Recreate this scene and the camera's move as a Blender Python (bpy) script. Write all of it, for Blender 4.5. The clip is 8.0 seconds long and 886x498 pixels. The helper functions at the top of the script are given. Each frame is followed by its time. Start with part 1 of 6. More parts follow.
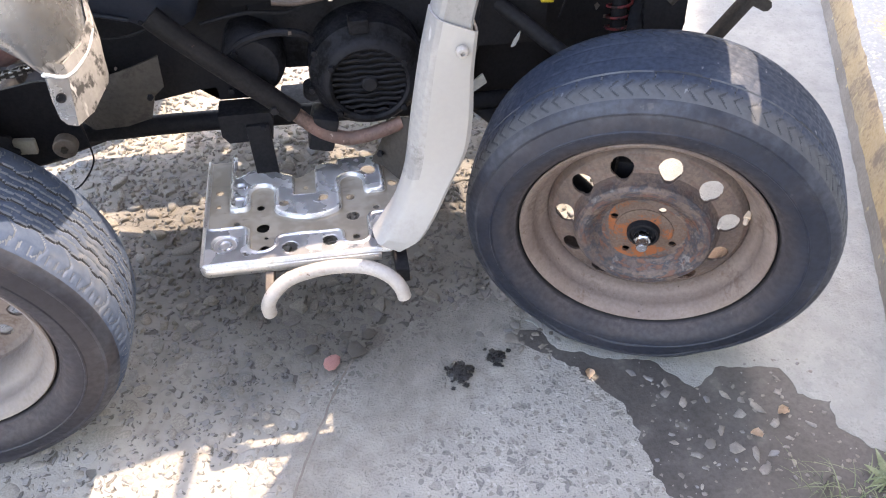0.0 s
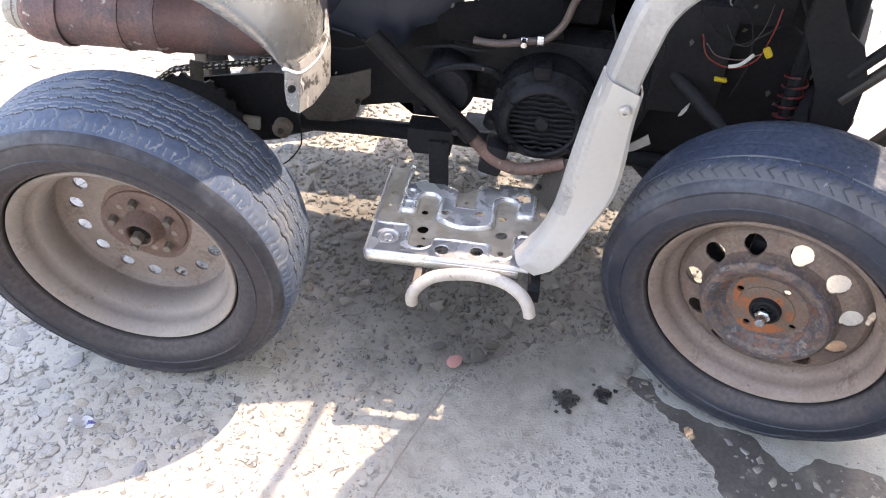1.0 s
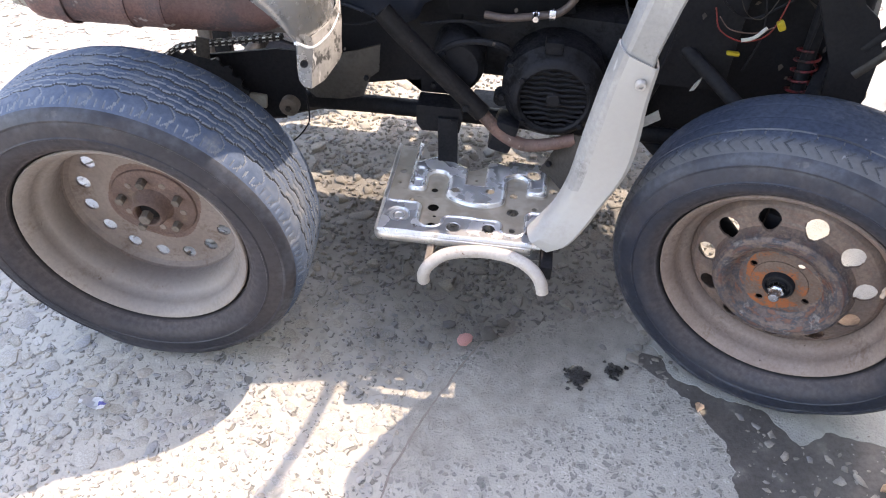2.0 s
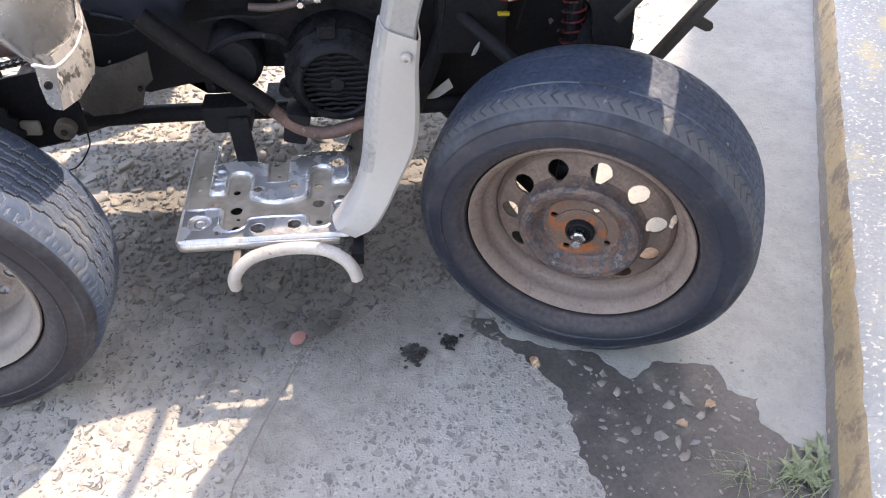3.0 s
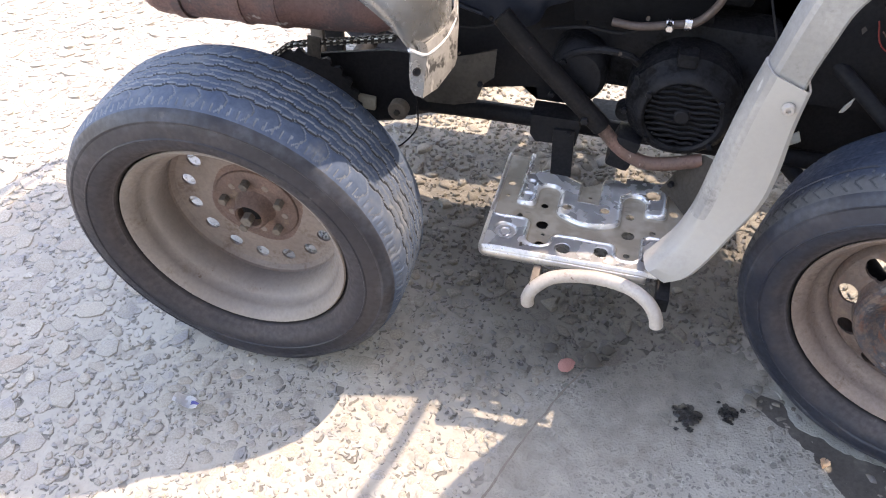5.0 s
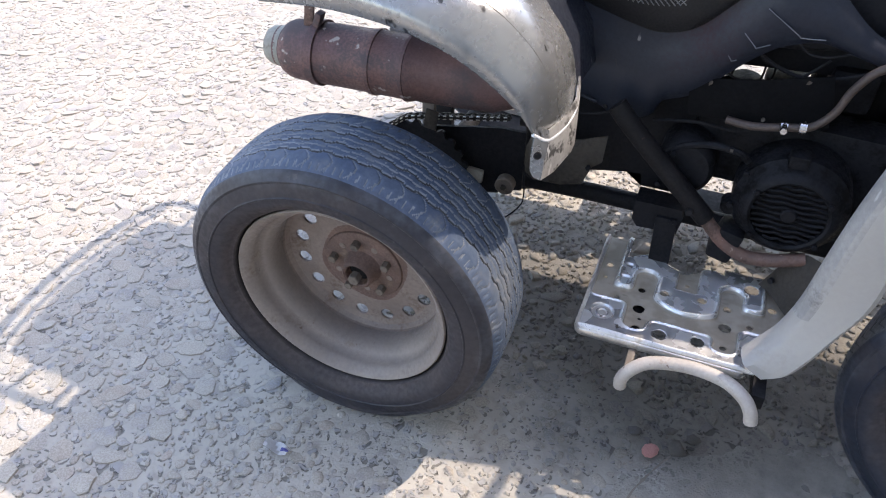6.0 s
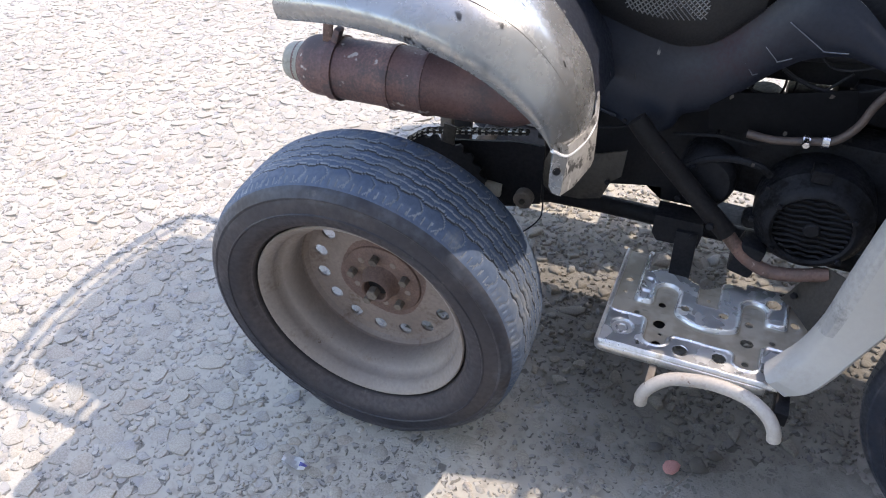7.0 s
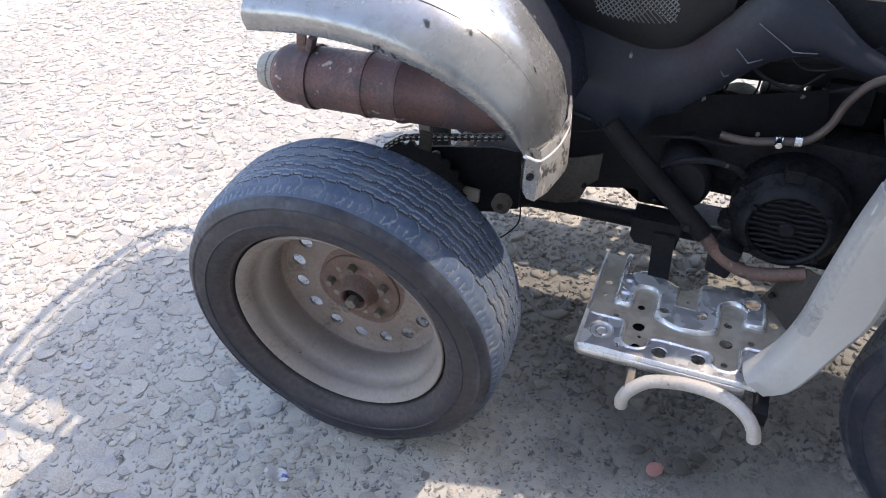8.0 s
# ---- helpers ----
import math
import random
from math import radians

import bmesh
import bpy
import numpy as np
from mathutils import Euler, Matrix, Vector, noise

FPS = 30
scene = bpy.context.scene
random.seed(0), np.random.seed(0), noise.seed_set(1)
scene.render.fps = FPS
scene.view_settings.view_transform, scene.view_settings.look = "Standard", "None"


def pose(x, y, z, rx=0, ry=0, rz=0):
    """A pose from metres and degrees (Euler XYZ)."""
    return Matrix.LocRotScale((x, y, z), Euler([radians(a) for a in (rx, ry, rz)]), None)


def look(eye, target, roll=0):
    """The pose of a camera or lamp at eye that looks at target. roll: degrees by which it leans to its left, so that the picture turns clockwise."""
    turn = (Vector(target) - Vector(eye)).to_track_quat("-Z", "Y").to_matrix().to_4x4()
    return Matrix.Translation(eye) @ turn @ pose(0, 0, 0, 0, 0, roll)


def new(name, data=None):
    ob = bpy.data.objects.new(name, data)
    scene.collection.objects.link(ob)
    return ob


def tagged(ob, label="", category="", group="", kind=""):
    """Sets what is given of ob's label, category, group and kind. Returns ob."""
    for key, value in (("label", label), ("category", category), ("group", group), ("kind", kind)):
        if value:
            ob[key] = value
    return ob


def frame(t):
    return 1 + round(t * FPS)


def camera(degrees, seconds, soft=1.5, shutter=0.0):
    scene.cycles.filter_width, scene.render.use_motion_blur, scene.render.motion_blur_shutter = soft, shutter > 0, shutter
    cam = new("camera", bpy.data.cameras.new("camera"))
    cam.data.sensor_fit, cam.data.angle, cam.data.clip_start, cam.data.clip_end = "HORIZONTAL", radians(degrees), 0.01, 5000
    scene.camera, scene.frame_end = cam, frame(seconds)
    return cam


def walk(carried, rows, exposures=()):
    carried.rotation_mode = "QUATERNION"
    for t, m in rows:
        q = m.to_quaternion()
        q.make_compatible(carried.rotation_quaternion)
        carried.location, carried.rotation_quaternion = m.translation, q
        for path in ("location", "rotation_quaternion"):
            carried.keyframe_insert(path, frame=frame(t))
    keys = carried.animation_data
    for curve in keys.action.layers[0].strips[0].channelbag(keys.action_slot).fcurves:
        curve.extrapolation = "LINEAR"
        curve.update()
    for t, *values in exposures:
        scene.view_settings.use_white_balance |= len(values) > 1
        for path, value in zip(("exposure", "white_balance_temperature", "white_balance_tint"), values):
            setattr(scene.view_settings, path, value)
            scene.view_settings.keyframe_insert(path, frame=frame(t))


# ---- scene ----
cam = camera(59.0, 8.0, 1.1)
PATH = [
    (0, (0.056, -0.833, 1.064), (0.284, 0.583, -0.33), 0.3),
    (0.5, (0.085, -0.928, 1.113), (0.002, 0.555, -0.227), 2.1),
    (1, (0.082, -0.957, 1.14), (-0.091, 0.527, -0.19), 2.5),
    (1.2, (0.063, -0.969, 1.14), (-0.153, 0.525, -0.172), 2.5),
    (2.3, (0.05, -0.958, 1.123), (-0.011, 0.498, -0.247), 2.5),
    (2.5, (0.088, -0.954, 1.123), (0.111, 0.505, -0.245), 1.9),
    (3, (0.179, -0.945, 1.125), (0.314, 0.489, -0.262), 0.5),
    (3.5, (0.217, -0.935, 1.126), (0.381, 0.543, -0.211), 2.1),
    (4, (0.165, -0.916, 1.129), (0.192, 0.599, -0.177), 0.5),
    (4.5, (0.081, -0.87, 1.123), (-0.128, 0.626, -0.187), -2.1),
    (5, (0.021, -0.882, 1.11), (-0.364, 0.51, -0.274), -0.4),
    (5.2, (0.008, -0.894, 1.104), (-0.45, 0.501, -0.254), -1.8),
    (6.3, (-0.046, -0.919, 1.163), (-0.633, 0.523, -0.093), 0.9),
    (6.5, (-0.045, -0.911, 1.159), (-0.659, 0.529, -0.086), -0.4),
    (7, (-0.045, -0.91, 1.159), (-0.649, 0.523, -0.099), -0.2),
    (7.5, (-0.036, -0.904, 1.158), (-0.642, 0.527, -0.101), -0.7),
    (8, (-0.026, -0.898, 1.16), (-0.612, 0.55, -0.088), -0.9),
]
walk(cam, [(t, look(eye, target, roll)) for t, eye, target, roll in PATH], [(0.0, 3.13, 8450, 20), (1.0, 3.14, 8600, 20), (2.5, 2.85, 8050, 19), (3.5, 2.85, 8450, 20), (4.5, 3.13, 8800, 20), (5.2, 2.57, 8300, 19), (6.3, 2.22, 7450, 16), (8.0, 2.22, 7450, 16)])

# ---------------------------------------------------------------- light
SUN_DIR = Vector((0.50, 0.51, 1.0)).normalized()
world = bpy.data.worlds.new("sky")
scene.world = world
world.use_nodes = True
wn = world.node_tree
sky = wn.nodes.new("ShaderNodeTexSky")
sky.sky_type = 'NISHITA'
sky.sun_disc = False
sky.sun_elevation = math.asin(SUN_DIR.z)
sky.sun_rotation = math.atan2(SUN_DIR.x, SUN_DIR.y)
wn.links.new(sky.outputs[0], wn.nodes["Background"].inputs[0])
wn.nodes["Background"].inputs[1].default_value = 0.15
sun = new("sun", bpy.data.lights.new("sun", 'SUN'))
sun.data.energy, sun.data.angle, sun.data.color = 1.13, radians(0.6), (1.0, 0.955, 0.875)
sun.matrix_world = look(SUN_DIR * 20, (0, 0, 0))


# ---------------------------------------------------------------- materials
def nodes_of(name):
    m = bpy.data.materials.new(name)
    m.use_nodes = True
    nt = m.node_tree
    return m, nt, nt.nodes["Principled BSDF"]


def add_noise(nt, co, scale, detail=4.0, rough=0.55, stretch=None):
    n = nt.nodes.new("ShaderNodeTexNoise")
    n.inputs["Scale"].default_value, n.inputs["Detail"].default_value, n.inputs["Roughness"].default_value = scale, detail, rough
    if stretch:
        mp = nt.nodes.new("ShaderNodeMapping")
        mp.inputs["Scale"].default_value = stretch
        nt.links.new(co, mp.inputs[0])
        co = mp.outputs[0]
    nt.links.new(co, n.inputs["Vector"])
    return n.outputs["Fac"]


def ramp(nt, fac, lo, hi, a=0.0, b=1.0):
    n = nt.nodes.new("ShaderNodeMapRange")
    n.interpolation_type = 'SMOOTHSTEP'
    for i, v in enumerate((lo, hi, a, b)):
        n.inputs[i + 1].default_value = v
    nt.links.new(fac, n.inputs[0])
    return n.outputs[0]


def blend(nt, fac, a, b, mode='MIX'):
    n = nt.nodes.new("ShaderNodeMix")
    n.data_type, n.blend_type = 'RGBA', mode
    for sock, v in ((n.inputs[0], fac), (n.inputs[6], a), (n.inputs[7], b)):
        if isinstance(v, bpy.types.NodeSocket):
            nt.links.new(v, sock)
        elif isinstance(v, (int, float)):
            sock.default_value = v
        else:
            sock.default_value = (*v, 1.0)
    return n.outputs[2]


def maths(nt, op, a, b):
    n = nt.nodes.new("ShaderNodeMath")
    n.operation = op
    for sock, v in ((n.inputs[0], a), (n.inputs[1], b)):
        if isinstance(v, bpy.types.NodeSocket):
            nt.links.new(v, sock)
        else:
            sock.default_value = v
    return n.outputs[0]


def relief(nt, bsdf, height, strength, dist):
    n = nt.nodes.new("ShaderNodeBump")
    n.inputs["Strength"].default_value, n.inputs["Distance"].default_value = strength, dist
    nt.links.new(height, n.inputs["Height"])
    nt.links.new(n.outputs[0], bsdf.inputs["Normal"])


def coords(nt):
    return nt.nodes.new("ShaderNodeTexCoord").outputs["Object"]


def surface(name, a, b, big=6.0, fine=90.0, rough=(0.5, 0.8), metal=0.0, bump=0.25, dist=0.002, dirt=None, dirt_at=(0.5, 0.65), dirt_scale=14.0,
            specks=None, speck_at=(0.68, 0.74), speck_scale=160.0, stretch=None, dirt_rough=0.85, spec=0.5, mottle=0.35):
    """Two tones at one scale, grain at another, dirt in patches and fine specks or scratches."""
    m, nt, bsdf = nodes_of(name)
    co = coords(nt)
    f1 = add_noise(nt, co, big, 5)
    f2 = add_noise(nt, co, fine, 6, 0.65)
    col = blend(nt, ramp(nt, f1, 0.32, 0.68), a, b)
    col = blend(nt, ramp(nt, f2, 0.3, 0.7, 0.0, mottle), col, tuple(c * 0.55 for c in a))
    ro = ramp(nt, f2, 0.3, 0.7, *rough)
    me = None
    if dirt:
        d = ramp(nt, maths(nt, 'ADD', maths(nt, 'MULTIPLY', add_noise(nt, co, dirt_scale, 6, 0.6), 0.75), maths(nt, 'MULTIPLY', f2, 0.25)), *dirt_at)
        col = blend(nt, d, col, dirt)
        ro = maths(nt, 'ADD', maths(nt, 'MULTIPLY', ro, maths(nt, 'SUBTRACT', 1.0, d)), maths(nt, 'MULTIPLY', d, dirt_rough))
        if metal:
            me = maths(nt, 'MULTIPLY', maths(nt, 'SUBTRACT', 1.0, d), metal)
    if specks:
        s = ramp(nt, add_noise(nt, co, speck_scale, 3, 0.5, stretch), *speck_at)
        col = blend(nt, s, col, specks)
    nt.links.new(col, bsdf.inputs["Base Color"])
    nt.links.new(ro, bsdf.inputs["Roughness"])
    if me:
        nt.links.new(me, bsdf.inputs["Metallic"])
    else:
        bsdf.inputs["Metallic"].default_value = metal
    bsdf.inputs["Specular IOR Level"].default_value = spec
    relief(nt, bsdf, f2, bump, dist)
    return m


def front_tread_material():
    """Bluish worn rubber, pale scuffs, tan dust rubbed into the outer shoulder."""
    m, nt, bsdf = nodes_of("tyre_rubber")
    co = coords(nt)
    sep = nt.nodes.new("ShaderNodeSeparateXYZ")
    nt.links.new(co, sep.inputs[0])
    n1, n2, n3 = add_noise(nt, co, 9, 5), add_noise(nt, co, 130, 5), add_noise(nt, co, 26, 6, 0.65)
    col = blend(nt, ramp(nt, n1, 0.34, 0.66), (0.022, 0.036, 0.066), (0.042, 0.058, 0.090))
    col = blend(nt, ramp(nt, n3, 0.56, 0.72, 0.0, 0.55), col, (0.125, 0.140, 0.165))
    col = blend(nt, ramp(nt, n2, 0.35, 0.7, 0.0, 0.4), col, (0.018, 0.024, 0.036))
    edge = maths(nt, 'ADD', sep.outputs[1], maths(nt, 'MULTIPLY', maths(nt, 'SUBTRACT', n3, 0.5), 0.030))
    col = blend(nt, ramp(nt, edge, 0.006, 0.028, 0.62, 0.0), col, (0.112, 0.110, 0.104))
    flecks = ramp(nt, add_noise(nt, co, 75, 3, 0.5, (1.0, 0.5, 1.0)), 0.70, 0.74, 0.0, 0.7)
    col = blend(nt, flecks, col, (0.22, 0.23, 0.25))
    nt.links.new(col, bsdf.inputs["Base Color"])
    nt.links.new(ramp(nt, n2, 0.3, 0.7, 0.5, 0.75), bsdf.inputs["Roughness"])
    bsdf.inputs["Specular IOR Level"].default_value = 0.35
    relief(nt, bsdf, n2, 0.2, 0.002)
    return m


M_TYRE = front_tread_material()


M_TYRE_REAR = surface("dusty_tyre_rubber", (0.058, 0.088, 0.146), (0.098, 0.126, 0.178), 9, 120, (0.6, 0.8), bump=0.15, dirt=(0.27, 0.265, 0.25), dirt_at=(0.52, 0.82), dirt_scale=13, spec=0.3)


def sidewall_material(name, low, high, reach, film):
    """Dark sidewall rubber with scuffs, brown dust caked round the bead."""
    m, nt, bsdf = nodes_of(name)
    co = coords(nt)
    sep = nt.nodes.new("ShaderNodeSeparateXYZ")
    nt.links.new(co, sep.inputs[0])
    r = maths(nt, 'SQRT', maths(nt, 'ADD', maths(nt, 'MULTIPLY', sep.outputs[0], sep.outputs[0]), maths(nt, 'MULTIPLY', sep.outputs[2], sep.outputs[2])), 0.0)
    n1, n2, n3 = add_noise(nt, co, 7, 5), add_noise(nt, co, 120, 5), add_noise(nt, co, 24, 5)
    col = blend(nt, ramp(nt, n1, 0.32, 0.68), low, high)
    rr = maths(nt, 'ADD', r, maths(nt, 'MULTIPLY', maths(nt, 'SUBTRACT', n3, 0.5), 0.045))
    dust = ramp(nt, rr, 0.188, reach, 0.80, 0.0)
    dust = maths(nt, 'MAXIMUM', dust, maths(nt, 'MULTIPLY', ramp(nt, n3, 0.48, 0.64), film))
    col = blend(nt, dust, col, blend(nt, ramp(nt, n1, 0.3, 0.7), (0.092, 0.074, 0.074), (0.050, 0.042, 0.046)))
    # grey wear on the shoulder and on the raised rings
    worn = maths(nt, 'MULTIPLY', ramp(nt, rr, 0.240, 0.258, 0.0, 0.6), ramp(nt, add_noise(nt, co, 16, 6), 0.36, 0.60))
    col = blend(nt, worn, col, (0.078, 0.086, 0.104))
    col = blend(nt, ramp(nt, r, 0.1868, 0.1882, 0.9, 0.0), col, (0.010, 0.009, 0.010))
    scuff = ramp(nt, add_noise(nt, co, 46, 4, 0.5), 0.69, 0.74, 0.0, 0.45)
    col = blend(nt, scuff, col, (0.12, 0.115, 0.112))
    col = blend(nt, ramp(nt, n2, 0.3, 0.7, 0.0, 0.35), col, (0.016, 0.016, 0.018))
    nt.links.new(col, bsdf.inputs["Base Color"])
    nt.links.new(maths(nt, 'ADD', ramp(nt, n2, 0.3, 0.7, 0.42, 0.6), maths(nt, 'MULTIPLY', dust, 0.2)), bsdf.inputs["Roughness"])
    bsdf.inputs["Specular IOR Level"].default_value = 0.4
    relief(nt, bsdf, n2, 0.15, 0.002)
    return m


M_TYRE_SIDE = sidewall_material("tyre_sidewall", (0.010, 0.015, 0.028), (0.023, 0.028, 0.043), 0.222, 0.26)
M_TYRE_SIDE_REAR = sidewall_material("dusty_tyre_sidewall", (0.012, 0.013, 0.022), (0.026, 0.026, 0.036), 0.224, 0.34)
M_GROOVE_REAR = surface("dusty_tread_groove", (0.215, 0.240, 0.275), (0.120, 0.140, 0.170), 14, 160, (0.7, 0.9), bump=0.1)
M_NICK = surface("tread_nick", (0.026, 0.030, 0.038), (0.042, 0.046, 0.054), 12, 140, (0.6, 0.85), bump=0.1)
M_GROOVE = surface("dust_filled_groove", (0.130, 0.138, 0.148), (0.070, 0.080, 0.095), 22, 160, (0.7, 0.9), bump=0.1)
M_RIM_REAR = surface("taupe_painted_steel", (0.280, 0.240, 0.220), (0.214, 0.182, 0.168), 8, 160, (0.42, 0.62), bump=0.10, dirt=(0.165, 0.120, 0.095), dirt_at=(0.55, 0.74), dirt_scale=14, specks=(0.12, 0.085, 0.065), speck_at=(0.71, 0.76), speck_scale=60)
M_DISC_REAR = surface("dusty_brown_disc", (0.235, 0.190, 0.170), (0.180, 0.140, 0.124), 12, 160, (0.5, 0.7), bump=0.15, dirt=(0.115, 0.078, 0.060), dirt_at=(0.52, 0.72), dirt_scale=20)
M_RIM_FRONT = surface("brown_rusty_steel", (0.196, 0.140, 0.118), (0.240, 0.184, 0.160), 12, 170, (0.45, 0.7), bump=0.22, dirt=(0.135, 0.088, 0.068), dirt_at=(0.54, 0.70), dirt_scale=22, specks=(0.07, 0.045, 0.035), speck_at=(0.69, 0.75), speck_scale=80)
def disc_material():
    """Old wheel paint gone brown, blue-grey remains in the dish, rust in rings round the hub."""
    m, nt, bsdf = nodes_of("flaking_wheel_paint")
    co = coords(nt)
    sep = nt.nodes.new("ShaderNodeSeparateXYZ")
    nt.links.new(co, sep.inputs[0])
    r = maths(nt, 'SQRT', maths(nt, 'ADD', maths(nt, 'MULTIPLY', sep.outputs[0], sep.outputs[0]), maths(nt, 'MULTIPLY', sep.outputs[2], sep.outputs[2])), 0.0)
    ringed = nt.nodes.new("ShaderNodeCombineXYZ")
    nt.links.new(maths(nt, 'MULTIPLY', r, 130.0), ringed.inputs[0])
    nt.links.new(maths(nt, 'MULTIPLY', maths(nt, 'ARCTAN2', sep.outputs[2], sep.outputs[0]), 2.6), ringed.inputs[1])
    rings = add_noise(nt, ringed.outputs[0], 1.0, 5, 0.6)
    n1, n2, n3 = add_noise(nt, co, 14, 5), add_noise(nt, co, 190, 5), add_noise(nt, co, 46, 6, 0.65)
    dish = maths(nt, 'MULTIPLY', ramp(nt, r, 0.050, 0.062), ramp(nt, r, 0.098, 0.108, 1.0, 0.0))
    col = blend(nt, ramp(nt, n1, 0.34, 0.66), (0.172, 0.118, 0.094), (0.104, 0.074, 0.064))
    blue = maths(nt, 'MULTIPLY', ramp(nt, maths(nt, 'ADD', maths(nt, 'MULTIPLY', n3, 0.5), maths(nt, 'MULTIPLY', rings, 0.5)), 0.45, 0.53), maths(nt, 'ADD', maths(nt, 'MULTIPLY', dish, 0.76), 0.20))
    col = blend(nt, blue, col, (0.032, 0.036, 0.050))
    rust = maths(nt, 'MULTIPLY', ramp(nt, rings, 0.52, 0.62), ramp(nt, r, 0.070, 0.110, 0.9, 0.25))
    col = blend(nt, rust, col, (0.165, 0.060, 0.032))
    pale = maths(nt, 'MULTIPLY', ramp(nt, n3, 0.58, 0.68), maths(nt, 'ADD', maths(nt, 'MULTIPLY', dish, 0.5), 0.2))
    col = blend(nt, pale, col, (0.25, 0.225, 0.21))
    col = blend(nt, ramp(nt, n2, 0.3, 0.7, 0.0, 0.4), col, (0.065, 0.050, 0.045))
    nt.links.new(col, bsdf.inputs["Base Color"])
    nt.links.new(ramp(nt, n2, 0.3, 0.7, 0.45, 0.75), bsdf.inputs["Roughness"])
    relief(nt, bsdf, maths(nt, 'ADD', n2, n3), 0.5, 0.002)
    return m


M_DISC = disc_material()
M_HUB_RUST = surface("orange_rust", (0.135, 0.090, 0.070), (0.115, 0.070, 0.052), 30, 240, (0.6, 0.9), bump=0.6, dirt=(0.27, 0.082, 0.028), dirt_at=(0.49, 0.58), dirt_scale=30, specks=(0.045, 0.04, 0.04), speck_at=(0.66, 0.72), speck_scale=60)
M_HUB_BROWN = surface("brown_hub_rust", (0.168, 0.106, 0.090), (0.105, 0.068, 0.059), 30, 240, (0.6, 0.9), bump=0.6, dirt=(0.19, 0.135, 0.105), dirt_at=(0.55, 0.72), dirt_scale=30)
M_EXHAUST = surface("rusty_exhaust", (0.122, 0.064, 0.064), (0.205, 0.102, 0.084), 9, 200, (0.5, 0.75), bump=0.3, dirt=(0.090, 0.068, 0.070), dirt_at=(0.47, 0.62), dirt_scale=13, specks=(0.38, 0.32, 0.29), speck_at=(0.66, 0.72), speck_scale=44)
M_HOSE = surface("dusty_brown_hose", (0.055, 0.040, 0.035), (0.085, 0.060, 0.052), 26, 200, (0.45, 0.7), bump=0.3, dirt=(0.12, 0.085, 0.075), dirt_at=(0.58, 0.7), dirt_scale=40)
M_EXHAUST_TIP = surface("ashy_metal", (0.36, 0.345, 0.30), (0.27, 0.255, 0.22), 20, 200, (0.6, 0.8), bump=0.3, dirt=(0.16, 0.11, 0.08), dirt_at=(0.56, 0.7), dirt_scale=30)
M_PLASTIC = surface("silver_fender_plastic", (0.39, 0.393, 0.395), (0.34, 0.343, 0.350), 8, 45, (0.18, 0.32), metal=0.66, bump=0.04, dirt=(0.075, 0.080, 0.090), dirt_at=(0.52, 0.74), dirt_scale=9, specks=(0.05, 0.05, 0.052), speck_at=(0.66, 0.72), speck_scale=40, stretch=(1.0, 1.0, 0.35), dirt_rough=0.45)
M_LEG = surface("warm_grey_plastic", (0.385, 0.362, 0.338), (0.350, 0.330, 0.310), 5, 130, (0.42, 0.55), bump=0.02, dirt=(0.31, 0.285, 0.26), dirt_at=(0.55, 0.78), dirt_scale=9, specks=(0.20, 0.185, 0.17), speck_at=(0.74, 0.78), speck_scale=36, stretch=(1.0, 1.0, 0.3), mottle=0.08)
M_TIP = surface("black_scuffed_plastic", (0.37, 0.355, 0.34), (0.27, 0.26, 0.25), 14, 150, (0.38, 0.55), bump=0.12, dirt=(0.055, 0.053, 0.052), dirt_at=(0.50, 0.60), dirt_scale=36, specks=(0.55, 0.53, 0.51), speck_at=(0.64, 0.70), speck_scale=60, stretch=(1.0, 1.0, 0.3))
M_PLASTIC_WORN = surface("scuffed_grey_plastic", (0.37, 0.355, 0.34), (0.28, 0.27, 0.26), 14, 150, (0.38, 0.55), bump=0.12, dirt=(0.16, 0.153, 0.147), dirt_at=(0.54, 0.72), dirt_scale=24, specks=(0.46, 0.445, 0.43), speck_at=(0.66, 0.74), speck_scale=60, stretch=(1.0, 1.0, 0.3))
# the reddish patches are a red reflection put into the panel's colour
M_BODY = surface("faded_dark_plastic", (0.0125, 0.0170, 0.0290), (0.0200, 0.0235, 0.0360), 5, 150, (0.36, 0.55), bump=0.06, dirt=(0.052, 0.020, 0.026), dirt_at=(0.54, 0.80), dirt_scale=5, specks=(0.20, 0.19, 0.19), speck_at=(0.71, 0.75), speck_scale=55, stretch=(1.0, 1.0, 0.25), spec=0.34)
# near-black tone that puts the engine bay's shade into a colour
M_BAY_DARK = surface("bay_shade_black", (0.0045, 0.0047, 0.0058), (0.0075, 0.0076, 0.0088), 14, 150, (0.7, 0.9), bump=0.2, spec=0.08)
# paler tone for the thin lines along the panel ribs
M_RIB = surface("pale_plastic_edge", (0.17, 0.18, 0.21), (0.09, 0.10, 0.12), 40, 200, (0.4, 0.6), bump=0.1)
M_SEAT = surface("black_vinyl", (0.006, 0.006, 0.008), (0.010, 0.010, 0.012), 12, 260, (0.5, 0.7), bump=0.2)
M_MESH = surface("silver_mesh", (0.42, 0.44, 0.46), (0.33, 0.34, 0.36), 20, 200, (0.35, 0.5), metal=0.7, bump=0.1)
M_BLACK = surface("black_frame_paint", (0.0120, 0.0122, 0.0150), (0.0175, 0.0172, 0.0195), 12, 160, (0.5, 0.8), bump=0.2, dirt=(0.030, 0.025, 0.023), dirt_at=(0.58, 0.74), dirt_scale=22, spec=0.16)
